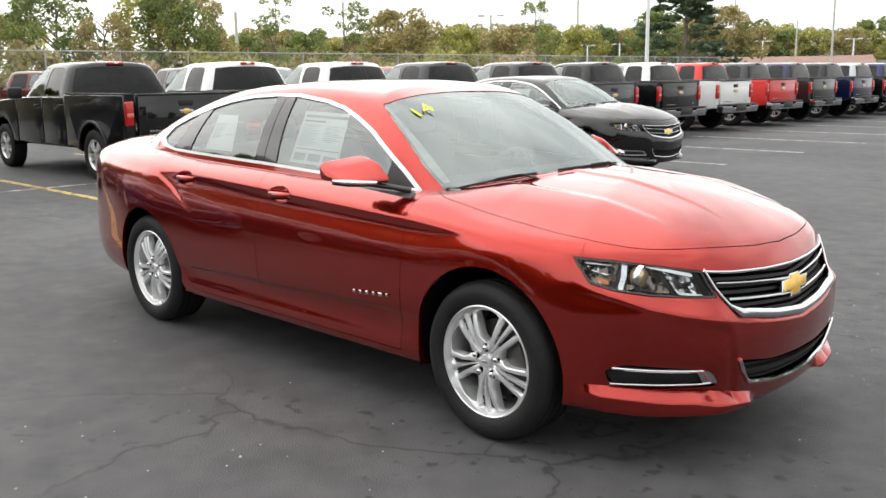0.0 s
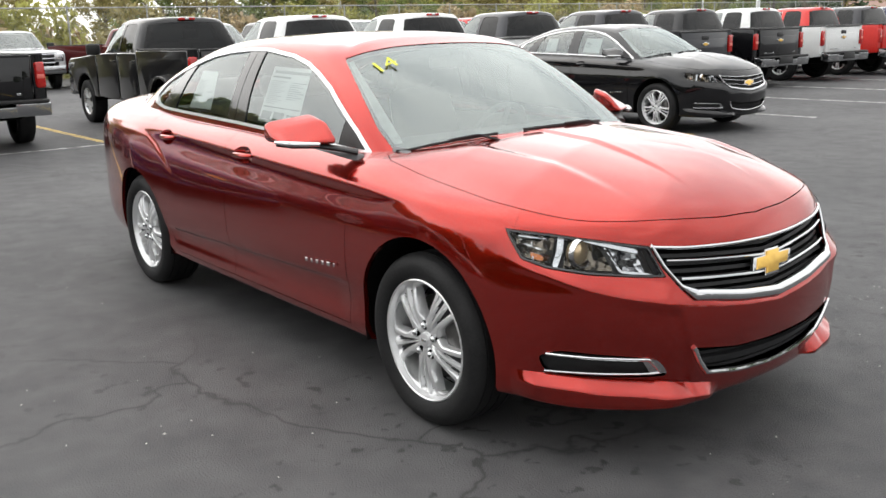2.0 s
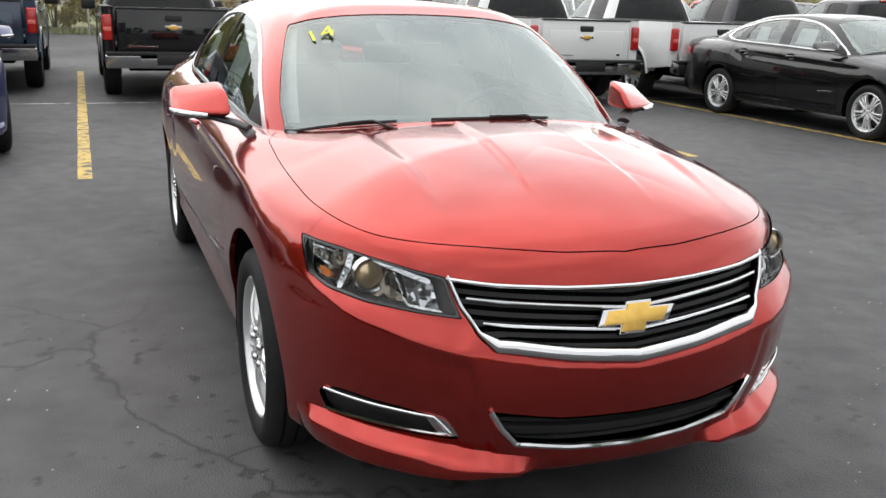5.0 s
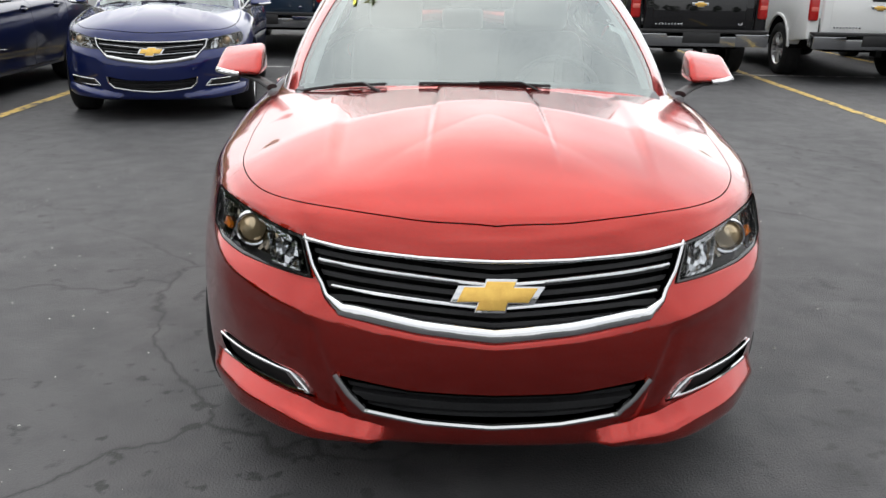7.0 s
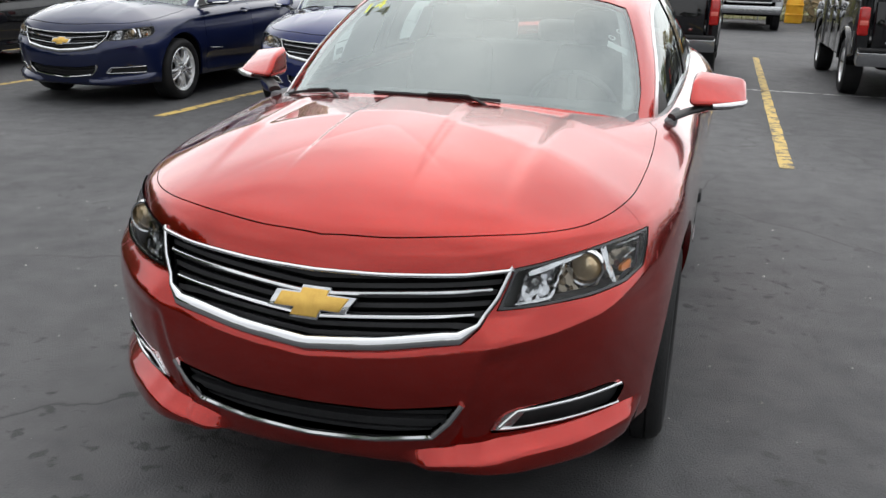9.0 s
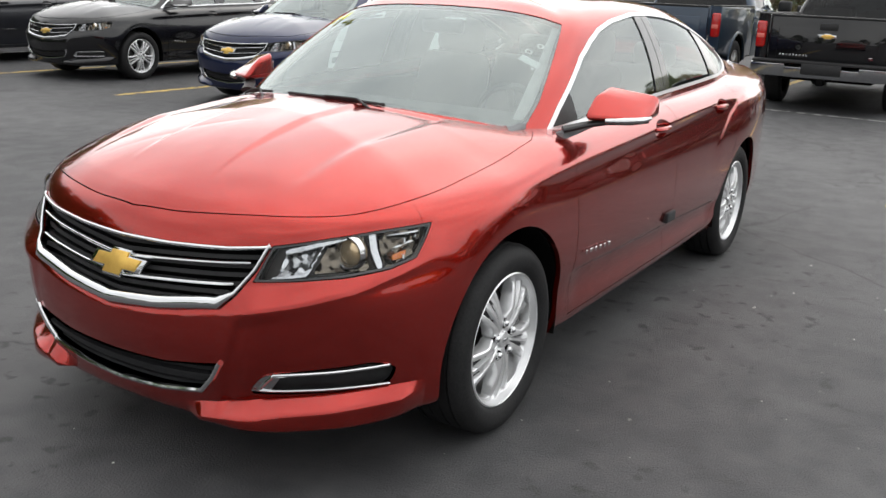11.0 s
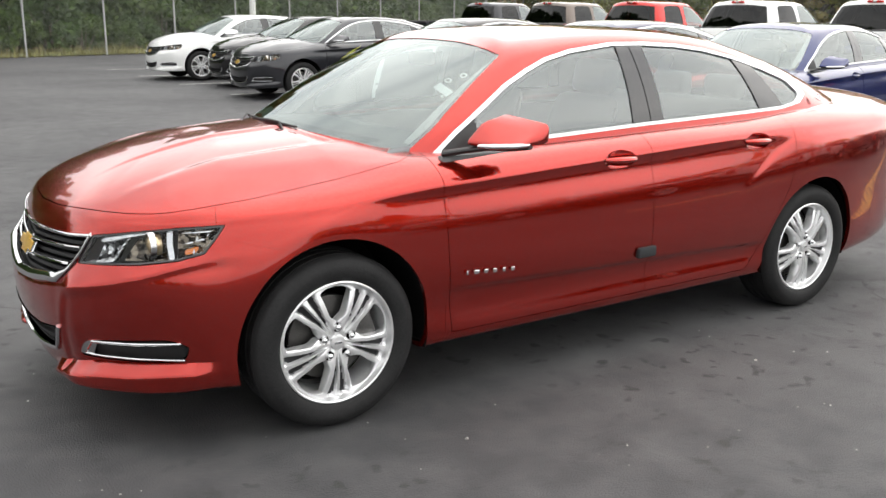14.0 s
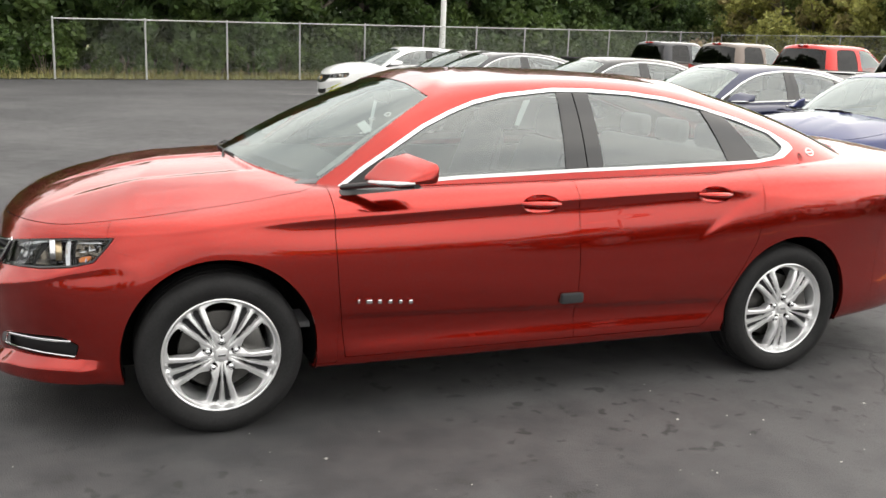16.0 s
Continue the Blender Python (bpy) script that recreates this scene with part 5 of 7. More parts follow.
def pickup(name, coat, label):
    """A crew-cab pickup; the rear axle stands over the origin and the bonnet points along x."""
    root = tagged(new(name), label, "pickup truck")
    pi = math.pi

    def side_piece(nm, outline, lo=0.80, hi=1.0, mat=coat, bevel=0.028, lab=""):
        bm = bmesh.new()
        add_prism(bm, outline, lo, hi, "y", bevel, 3)
        return pair(nm, from_bm(nm, bm, mat, angle=40), root, lab)
    side_piece("bed_side", [(-1.12, 0.62), (-1.12, 1.345), (0.93, 1.345), (0.93, 0.50), (0.47, 0.50)] + arc_points(0, 0.44, 0.47, 0.13, pi - 0.13) + [(-0.5, 0.55)], 0.82, 1.0, lab="truck bed side panel")
    side_piece("rear_door", [(0.945, 0.50), (0.945, 1.30), (1.82, 1.30), (1.84, 0.50)], 0.80, 0.995)
    side_piece("front_door", [(1.85, 0.50), (1.83, 1.30), (2.90, 1.28), (2.93, 0.50)], 0.80, 0.995)
    side_piece("front_wing", [(2.94, 0.50), (2.91, 1.275), (3.5, 1.235), (4.35, 1.19), (4.52, 1.10), (4.55, 0.62), (4.13, 0.55)] + arc_points(3.645, 0.44, 0.48, 0.13, pi - 0.13), 0.78, 1.0)
    side_piece("wheel_arch", arc_points(0, 0.44, 0.505, 0.05, pi - 0.05) + arc_points(0, 0.44, 0.462, pi - 0.05, 0.05), 0.98, 1.018, bevel=0.008)
    bm = bmesh.new()
    add_prism(bm, [(2.95, 1.18), (2.98, 1.275), (3.3, 1.27), (4.2, 1.225), (4.48, 1.17), (4.52, 1.08), (4.4, 1.0)], -0.80, 0.80, "y", 0.035, 3)
    part("bonnet", from_bm("bonnet", bm, coat), root)
    # bed
    part("bed_floor", box_mesh("bed_floor", (-0.1, 0, 0.80), (2.0, 1.66, 0.05), BLACK_PLASTIC), root)
    part("bed_front", box_mesh("bed_front", (0.90, 0, 1.03), (0.05, 1.64, 0.6), coat), root)
    pair("bed_rail_cap", box_mesh("bed_rail_cap", (-0.1, 0.92, 1.352), (2.04, 0.15, 0.022), BLACK_PLASTIC, 0.008), root, "black bed rail cap")
    gate = part("tailgate", box_mesh("tailgate", (-1.12, 0, 0.985), (0.085, 1.60, 0.71), coat, 0.025, 3), root, "closed tailgate")
    part("gate_panel", box_mesh("gate_panel", (-1.158, 0, 0.96), (0.02, 1.36, 0.44), coat, 0.012, 3), gate)
    part("gate_cap", box_mesh("gate_cap", (-1.13, 0, 1.338), (0.10, 1.60, 0.03), BLACK_PLASTIC, 0.01), gate, "black spoiler edge")
    part("gate_handle", box_mesh("gate_handle", (-1.166, 0, 1.20), (0.02, 0.24, 0.09), BLACK_PLASTIC, 0.015), gate, "black handle")
    for k in range(9):
        part("gate_lettering", box_mesh("gate_lettering", (-1.172, 0.62 - 0.046 * k, 0.79), (0.006, 0.028, 0.024), CHROME, 0.002, 1), gate)
    part("gate_lettering", box_mesh("gate_lettering", (-1.172, -0.60, 0.80), (0.006, 0.06, 0.03), CHROME, 0.002, 1), gate)
    bm = bmesh.new()
    add_prism(bm, [(-0.13, -0.022), (-0.115, 0.035), (-0.04, 0.035), (-0.04, 0.055), (0.05, 0.055), (0.05, 0.035), (0.14, 0.035), (0.12, -0.022), (0.04, -0.022), (0.04, -0.05), (-0.05, -0.05), (-0.05, -0.022)], -1.186, -1.166, "x", 0.003)
    part("gate_emblem", from_bm("gate_emblem", bm, CHROME), gate, "bright edged emblem", Matrix.Translation((-0.17, 0, 1.07)) @ Matrix.Diagonal((0.855, 0.95, 0.82, 1)))
    part("emblem_centre", box_mesh("emblem_centre", (-1.186, 0, 1.072), (0.008, 0.10, 0.062), GOLD, 0.003, 2), gate, "gold emblem centre")
    part("emblem_centre", box_mesh("emblem_centre", (-1.1855, 0, 1.074), (0.007, 0.17, 0.030), GOLD, 0.003, 2), gate, "gold emblem centre")
    for ob in pair("tail_lamp", box_mesh("tail_lamp", (-1.10, 0.925, 1.06), (0.14, 0.135, 0.37), TAIL, 0.03, 3), root, "red tail lamp"):
        part("lamp_band", box_mesh("lamp_band", (-1.171, 0.925 if ob.matrix_basis.translation.y == 0 and ob.data.vertices[0].co.y > 0 else -0.925, 1.04), (0.008, 0.105, 0.06), TAIL_PALE, 0.003), ob, "paler lamp band")
    # rear bumper with its plate recess and hitch
    bump = part("rear_bumper", box_mesh("rear_bumper", (-1.25, 0, 0.58), (0.20, 1.02, 0.15), SILVER_TRIM, 0.014, 2, Matrix.Rotation(radians(-11), 3, "Y")), root, "bright chrome rear bumper")
    part("bumper_step", box_mesh("bumper_step", (-1.25, 0, 0.703), (0.215, 1.92, 0.04), BLACK_PLASTIC, 0.01), bump)
    for y in (0.735, -0.735):
        part("bumper_end", box_mesh("bumper_end", (-1.25, y, 0.60), (0.21, 0.48, 0.185), SILVER_TRIM, 0.014, 2, Matrix.Rotation(radians(-11), 3, "Y")), bump)
    part("plate_recess", box_mesh("plate_recess", (-1.352, 0, 0.615), (0.03, 0.54, 0.15), BLACK_PLASTIC, 0.01), bump)
    part("tow_hitch", box_mesh("tow_hitch", (-1.24, 0, 0.44), (0.2, 0.09, 0.09), MATT_BLACK, 0.01), root)
    # cab
    cab = cabin_skin(0.045, 3, T_FOOT, T_EDGE, ((1.09, 1.3, 2.1, 2.32), (1.4, 1.5, 1.9, 2.0)), ((1.2, 1.6, 2.1), (1.87, 1.882, 1.875)), 0.022)
    s, r = cab.x[:, 6], cab.x[:, 7]
    d = np.minimum(np.minimum(2.55 - s, 4.75 - r), r - 0.25)
    pane, cab = cab.clip(d), cab.clip(-d)
    part("windscreen", pane.both().mesh("windscreen", GLASS, 0, -0.004), root)
    s, r = cab.x[:, 6], cab.x[:, 7]
    d = np.minimum(np.minimum(s - 7.75, 4.55 - r), r - 0.45)
    pane, cab = cab.clip(d), cab.clip(-d)
    part("rear_window", pane.both().mesh("rear_window", DARK_GLASS, 0, -0.004), root, "dark tinted rear window")
    where = (cab.x[:, 6] > 2.2) & (cab.x[:, 6] < 8.2)
    for nm, mat, line in (("front_door_glass", GLASS, [(2.72, 1.315), (2.40, 1.62), (2.24, 1.74), (2.14, 1.77), (1.90, 1.775), (1.88, 1.315)]), ("rear_door_glass", DARK_GLASS, [(1.80, 1.315), (1.80, 1.775), (1.40, 1.77), (1.30, 1.74), (1.22, 1.315)])):
        pane, cab = cab.cut(rounded(line, pull=0.1), 0, (0, 2), where)
        where = (cab.x[:, 6] > 2.2) & (cab.x[:, 6] < 8.2)
        pair(nm, pane.mesh(nm, mat, 0, -0.006), root)
    part("cab_roof", cab.both().mesh("cab_roof", coat, 0.03), root, "cab roof with pillars")
    part("cab_floor", box_mesh("cab_floor", (2.0, 0, 0.72), (2.0, 1.6, 0.5), MATT_BLACK, 0.02), root)
    for y in (0.4, -0.4):
        part("seat_back", box_mesh("seat_back", (1.95, y, 1.2), (0.14, 0.5, 0.6), SEAT, 0.05, 3), root)
        part("seat_back", box_mesh("seat_back", (1.2, y, 1.15), (0.12, 0.6, 0.6), SEAT, 0.05, 3), root)
        part("headrest", box_mesh("headrest", (1.92, y, 1.58), (0.1, 0.26, 0.17), SEAT, 0.04, 3), root)
    part("dashboard", box_mesh("dashboard", (2.85, 0, 1.14), (0.5, 1.6, 0.26), DASH, 0.05, 3), root)
    part("brake_lamp", box_mesh("brake_lamp", (1.075, 0, 1.835), (0.05, 0.30, 0.045), TAIL, 0.012), root, "red high brake lamp")
    part("cargo_lamp", box_mesh("cargo_lamp", (1.066, 0, 1.836), (0.045, 0.08, 0.035), LAMP_CHROME, 0.01), root)
    pair("wing_mirror", box_mesh("wing_mirror", (2.62, 1.12, 1.36), (0.11, 0.24, 0.20), BLACK_PLASTIC, 0.04, 3), root, "black wing mirror")
    for x in (1.70, 2.72):
        pair("door_handle", box_mesh("door_handle", (x - 0.72 + (0.1 if x < 2 else 0), 1.005, 1.16), (0.20, 0.03, 0.035), coat, 0.01), root)
    # nose
    part("grille", box_mesh("grille", (4.50, 0, 0.97), (0.10, 1.30, 0.34), BLACK_PLASTIC, 0.02), root)
    for z in (0.84, 0.97, 1.10):
        part("grille_bar", box_mesh("grille_bar", (4.555, 0, z), (0.05, 1.34, 0.055), CHROME, 0.015), root, "chrome grille bar")
    pair("headlamp", box_mesh("headlamp", (4.46, 0.80, 0.99), (0.16, 0.30, 0.26), LAMP_CHROME, 0.03, 3), root, "clear headlamp")
    part("front_bumper", box_mesh("front_bumper", (4.56, 0, 0.62), (0.22, 1.96, 0.26), SILVER_TRIM, 0.06, 3), root, "chrome front bumper")
    part("chassis", box_mesh("chassis", (1.7, 0, 0.52), (5.4, 1.3, 0.18), MATT_BLACK, 0.03), root)
    for x in (0.0, 3.645):
        bm = bmesh.new()
        add_prism(bm, arc_points(x, 0.44, 0.465, 0, pi, 16), 0.60, 0.985, "y")
        bmesh.ops.delete(bm, geom=[f for f in bm.faces if f.calc_center_median().y > 0.98], context="FACES")
        pair("wheel_well", from_bm("wheel_well", bm, MATT_BLACK), root)
    w = truck_wheel(root, 0, 0.86, 1)
    for x, sd in ((0, -1), (3.645, 1), (3.645, -1)):
        copy_thing(w, pose(x, 0.86 * sd, 0.40, 0, 0, 0 if sd > 0 else 180)).parent = root
    return root


def repaint(root, old, coat):
    """Gives a copied vehicle its own paint."""
    for ob in root.children_recursive:
        if ob.type == "MESH" and ob.data.materials and ob.data.materials[0] == old:
            ob.material_slots[0].link = "OBJECT"
            ob.material_slots[0].material = coat


# ---- the ground ----
def asphalt():
    m = material("asphalt", (0.041, 0.041, 0.0435), 0.70, vary=0.6, scale=0.35, second=(0.080, 0.079, 0.081), bump=0.6, bscale=130)
    n, l = m.node_tree.nodes, m.node_tree.links
    b = n["Principled BSDF"]
    base = b.inputs["Base Color"].links[0].from_socket
    tc = n.new("ShaderNodeTexCoord")
    # fine light stones in the binder
    chips, cr = n.new("ShaderNodeTexVoronoi"), n.new("ShaderNodeValToRGB")
    chips.inputs["Scale"].default_value = 75
    cr.color_ramp.elements[0].position, cr.color_ramp.elements[1].position = 0.05, 0.16
    cr.color_ramp.elements[0].color, cr.color_ramp.elements[1].color = (1, 1, 1, 1), (0, 0, 0, 1)
    l.new(tc.outputs["Object"], chips.inputs["Vector"])
    l.new(chips.outputs["Distance"], cr.inputs["Fac"])
    grit = n.new("ShaderNodeMixRGB")
    grit.inputs["Color2"].default_value = (0.17, 0.17, 0.167, 1)
    thin = n.new("ShaderNodeMath")
    thin.operation, thin.inputs[1].default_value = "MULTIPLY", 0.30
    l.new(cr.outputs["Color"], thin.inputs[0])
    l.new(thin.outputs[0], grit.inputs["Fac"])
    l.new(base, grit.inputs["Color1"])
    # cracks, in some stretches only
    bend, warp = n.new("ShaderNodeTexNoise"), n.new("ShaderNodeMixRGB")
    bend.inputs["Scale"].default_value, bend.inputs["Detail"].default_value = 1.1, 6
    warp.blend_type, warp.inputs["Fac"].default_value = "ADD", 0.9
    l.new(tc.outputs["Object"], bend.inputs["Vector"])
    l.new(tc.outputs["Object"], warp.inputs["Color1"])
    l.new(bend.outputs["Color"], warp.inputs["Color2"])
    cracks, edge = n.new("ShaderNodeTexVoronoi"), n.new("ShaderNodeValToRGB")
    cracks.feature = "DISTANCE_TO_EDGE"
    cracks.inputs["Scale"].default_value = 0.42
    edge.color_ramp.elements[0].position, edge.color_ramp.elements[1].position = 0.0, 0.006
    edge.color_ramp.elements[0].color, edge.color_ramp.elements[1].color = (1, 1, 1, 1), (0, 0, 0, 1)
    l.new(warp.outputs["Color"], cracks.inputs["Vector"])
    l.new(cracks.outputs["Distance"], edge.inputs["Fac"])
    where, lim = n.new("ShaderNodeTexNoise"), n.new("ShaderNodeMapRange")
    where.inputs["Scale"].default_value = 0.28
    lim.inputs["From Min"].default_value, lim.inputs["From Max"].default_value = 0.46, 0.58
    l.new(tc.outputs["Object"], where.inputs["Vector"])
    l.new(where.outputs["Fac"], lim.inputs["Value"])
    both, dark = n.new("ShaderNodeMath"), n.new("ShaderNodeMixRGB")
    both.operation = "MULTIPLY"
    l.new(edge.outputs["Color"], both.inputs[0])
    l.new(lim.outputs["Result"], both.inputs[1])
    dark.inputs["Color2"].default_value = (0.024, 0.024, 0.024, 1)
    l.new(both.outputs[0], dark.inputs["Fac"])
    l.new(grit.outputs["Color"], dark.inputs["Color1"])
    # faint oil stains
    oil, om, od = n.new("ShaderNodeTexNoise"), n.new("ShaderNodeMapRange"), n.new("ShaderNodeMixRGB")
    oil.inputs["Scale"].default_value, oil.inputs["Detail"].default_value = 1.6, 3
    om.inputs["From Min"].default_value, om.inputs["From Max"].default_value, om.inputs["To Max"].default_value = 0.62, 0.75, 0.5
    od.blend_type, od.inputs["Color2"].default_value = "MULTIPLY", (0.45, 0.45, 0.46, 1)
    l.new(tc.outputs["Object"], oil.inputs["Vector"])
    l.new(oil.outputs["Fac"], om.inputs["Value"])
    l.new(om.outputs["Result"], od.inputs["Fac"])
    l.new(dark.outputs["Color"], od.inputs["Color1"])
    # small dark pits and patches, gathered in places
    pit, pm, pw, pl, pp, pd = n.new("ShaderNodeTexNoise"), n.new("ShaderNodeMapRange"), n.new("ShaderNodeTexNoise"), n.new("ShaderNodeMapRange"), n.new("ShaderNodeMath"), n.new("ShaderNodeMixRGB")
    pit.inputs["Scale"].default_value, pit.inputs["Detail"].default_value = 11.0, 4
    pm.inputs["From Min"].default_value, pm.inputs["From Max"].default_value = 0.60, 0.655
    pw.inputs["Scale"].default_value = 0.6
    pl.inputs["From Min"].default_value, pl.inputs["From Max"].default_value = 0.42, 0.56
    pp.operation = "MULTIPLY"
    pd.inputs["Color2"].default_value = (0.027, 0.027, 0.027, 1)
    l.new(tc.outputs["Object"], pit.inputs["Vector"])
    l.new(tc.outputs["Object"], pw.inputs["Vector"])
    l.new(pit.outputs["Fac"], pm.inputs["Value"])
    l.new(pw.outputs["Fac"], pl.inputs["Value"])
    l.new(pm.outputs["Result"], pp.inputs[0])
    l.new(pl.outputs["Result"], pp.inputs[1])
    l.new(pp.outputs[0], pd.inputs["Fac"])
    l.new(od.outputs["Color"], pd.inputs["Color1"])
    l.new(pd.outputs["Color"], b.inputs["Base Color"])
    # worn-smooth and rough stretches
    sheen, sm = n.new("ShaderNodeTexNoise"), n.new("ShaderNodeMapRange")
    sheen.inputs["Scale"].default_value, sheen.inputs["Detail"].default_value = 0.5, 6
    sm.inputs["To Min"].default_value, sm.inputs["To Max"].default_value = 0.55, 0.82
    l.new(tc.outputs["Object"], sheen.inputs["Vector"])
    l.new(sheen.outputs["Fac"], sm.inputs["Value"])
    l.new(sm.outputs["Result"], b.inputs["Roughness"])
    return m


ASPHALT = asphalt()
bm = bmesh.new()
bm.faces.new([bm.verts.new(p) for p in ((-600, -600, 0), (600, -600, 0), (600, 600, 0), (-600, 600, 0))])
tagged(part("ground", from_bm("ground", bm, ASPHALT)), "dark worn asphalt parking lot with cracks", "asphalt", kind="structure")


def line_paint(name, color, worn):
    m = material(name, color, 0.7, vary=0.4, scale=3, second=[c * 0.8 for c in color])
    n, l = m.node_tree.nodes, m.node_tree.links
    b = n["Principled BSDF"]
    base = b.inputs["Base Color"].links[0].from_socket
    tc, wear, lim, mx = n.new("ShaderNodeTexCoord"), n.new("ShaderNodeTexNoise"), n.new("ShaderNodeMapRange"), n.new("ShaderNodeMixRGB")
    wear.inputs["Scale"].default_value, wear.inputs["Detail"].default_value, wear.inputs["Roughness"].default_value = 7, 9, 0.7
    lim.inputs["From Min"].default_value, lim.inputs["From Max"].default_value = worn - 0.05, worn + 0.05
    mx.inputs["Color2"].default_value = (0.075, 0.075, 0.075, 1)
    l.new(tc.outputs["Object"], wear.inputs["Vector"])
    l.new(wear.outputs["Fac"], lim.inputs["Value"])
    l.new(lim.outputs["Result"], mx.inputs["Fac"])
    l.new(base, mx.inputs["Color1"])
    l.new(mx.outputs["Color"], b.inputs["Base Color"])
    return m


YELLOW, WHITE_LINE = line_paint("worn yellow road paint", (0.66, 0.46, 0.12), 0.54), line_paint("worn white road paint", (0.62, 0.62, 0.59), 0.52)


def stripe(name, a, b, wide, mat, label):
    a, b = Vector((*a, 0)), Vector((*b, 0))
    side = (b - a).cross(Vector((0, 0, 1))).normalized()
    n = max(4, int((b - a).length / 0.12))
    verts, faces = [], []
    for i in range(n + 1):
        p = a + (b - a) * i / n
        for sgn in (1, -1):
            w = wide / 2 * (1 + 0.16 * noise.noise((p.x * 3, p.y * 3, sgn * 7)))
            verts.append(tuple(p + side * sgn * w + Vector((0, 0, 0.004))))
        if i:
            k = 2 * i
            faces.append((k - 2, k - 1, k + 1, k))
    return tagged(part(name, data_mesh(name, verts, faces, mat)), label, "road marking", "parking lines", "structure")


STALL = 2.98
for k in range(-8, 13):
    y = 1.57 + STALL * k
    mat, lab = (YELLOW, "worn yellow painted parking line") if -4 <= k <= 2 else (WHITE_LINE, "faded white painted parking line")
    stripe("parking_line", (-5.05, y), (-16.6, y), 0.115, mat, lab)
stripe("parking_line", (-10.8, 1.57 - STALL * 8), (-10.8, 1.57 + STALL * 12), 0.09, WHITE_LINE, "thin white line across the stall ends")

# loose grit
GRIT = material("pale grit", (0.30, 0.29, 0.27), 0.8, vary=0.4, scale=30, second=(0.5, 0.49, 0.46), island=0.4)
rng = np.random.default_rng(5)
verts, faces = [], []
for i in range(420):
    a = rng.uniform(0, 2 * math.pi)
    x, y = (rng.uniform(-3.5, 2.6), rng.uniform(-3.2, 3.6)) if i < 360 else (rng.uniform(0.2, 1.4), rng.uniform(1.3, 2.6))
    if abs(y) < 0.8 and -4 < x < 0.8:
        continue
    r = rng.uniform(0.002, 0.0055) * (1.7 if i % 17 == 0 else 1)
    k = len(verts)
    verts += [(x + r * math.cos(a + q) * rng.uniform(0.7, 1.3), y + r * math.sin(a + q) * rng.uniform(0.7, 1.3), 0.0005) for q in (0, 1.57, 3.14, 4.71)] + [(x, y, r * 0.9)]
    faces += [(k, k + 1, k + 4), (k + 1, k + 2, k + 4), (k + 2, k + 3, k + 4), (k + 3, k, k + 4)]
tagged(part("grit", data_mesh("grit", verts, faces, GRIT, False)), "scattered pale grit on the asphalt", "gravel", kind="stuff")


# ---- trees, fence and distance ----
BARK = material("grey bark", (0.13, 0.11, 0.09), 0.9, vary=0.5, scale=6, second=(0.23, 0.20, 0.17), bump=0.6, bscale=30)


def leaf_material(name, color, second):
    """Leaves that pass some light through."""
    m = material(name, color, 0.6, vary=0.3, scale=0.5, second=second, island=0.4)
    n, l = m.node_tree.nodes, m.node_tree.links
    b = n["Principled BSDF"]
    through_light, blend = n.new("ShaderNodeBsdfTranslucent"), n.new("ShaderNodeMixShader")
    l.new(b.inputs["Base Color"].links[0].from_socket, through_light.inputs["Color"])
    blend.inputs["Fac"].default_value = 0.4
    l.new(b.outputs[0], blend.inputs[1])
    l.new(through_light.outputs[0], blend.inputs[2])
    l.new(blend.outputs[0], n["Material Output"].inputs["Surface"])
    return m


LEAVES = {k: leaf_material(k + " leaves", c, d) for k, c, d in (
    ("dark green", (0.038, 0.075, 0.026), (0.090, 0.145, 0.038)), ("deep green", (0.052, 0.096, 0.029), (0.123, 0.181, 0.046)), ("mid green", (0.145, 0.203, 0.072), (0.275, 0.319, 0.102)),
    ("olive", (0.304, 0.275, 0.123), (0.450, 0.377, 0.167)), ("yellow green", (0.319, 0.334, 0.102), (0.493, 0.464, 0.145)), ("tan", (0.420, 0.334, 0.203), (0.566, 0.450, 0.261)), ("pine", (0.058, 0.094, 0.051), (0.102, 0.145, 0.072)))}


def leaf_cloud(name, mat, centres, radii, count, size, seed, flat=1.0):
    """A crown: many small leaves, gathered in clumps of uneven size."""
    g = np.random.default_rng(seed)
    k = len(centres)
    pick = g.choice(k, count, p=np.array(radii) ** 2 / np.sum(np.array(radii) ** 2))
    d = g.normal(size=(count, 3))
    d /= np.linalg.norm(d, axis=1, keepdims=True)
    p = np.array(centres)[pick] + d * (np.array(radii)[pick] * g.uniform(0.35, 1.0, count) ** 0.6)[:, None] * (1, 1, flat)
    a = g.normal(size=(count, 3)) + d * 0.5
    a /= np.linalg.norm(a, axis=1, keepdims=True)
    b = np.cross(a, g.normal(size=(count, 3)))
    b /= np.linalg.norm(b, axis=1, keepdims=True)
    s = (size * g.uniform(0.6, 1.5, count))[:, None]
    v = np.stack([p - a * s, p + b * s * 0.55, p + a * s * 1.1, p - b * s * 0.55], 1).reshape(-1, 3)
    f = np.arange(4 * count).reshape(-1, 4)
    return data_mesh(name, v, f.tolist(), mat, False)


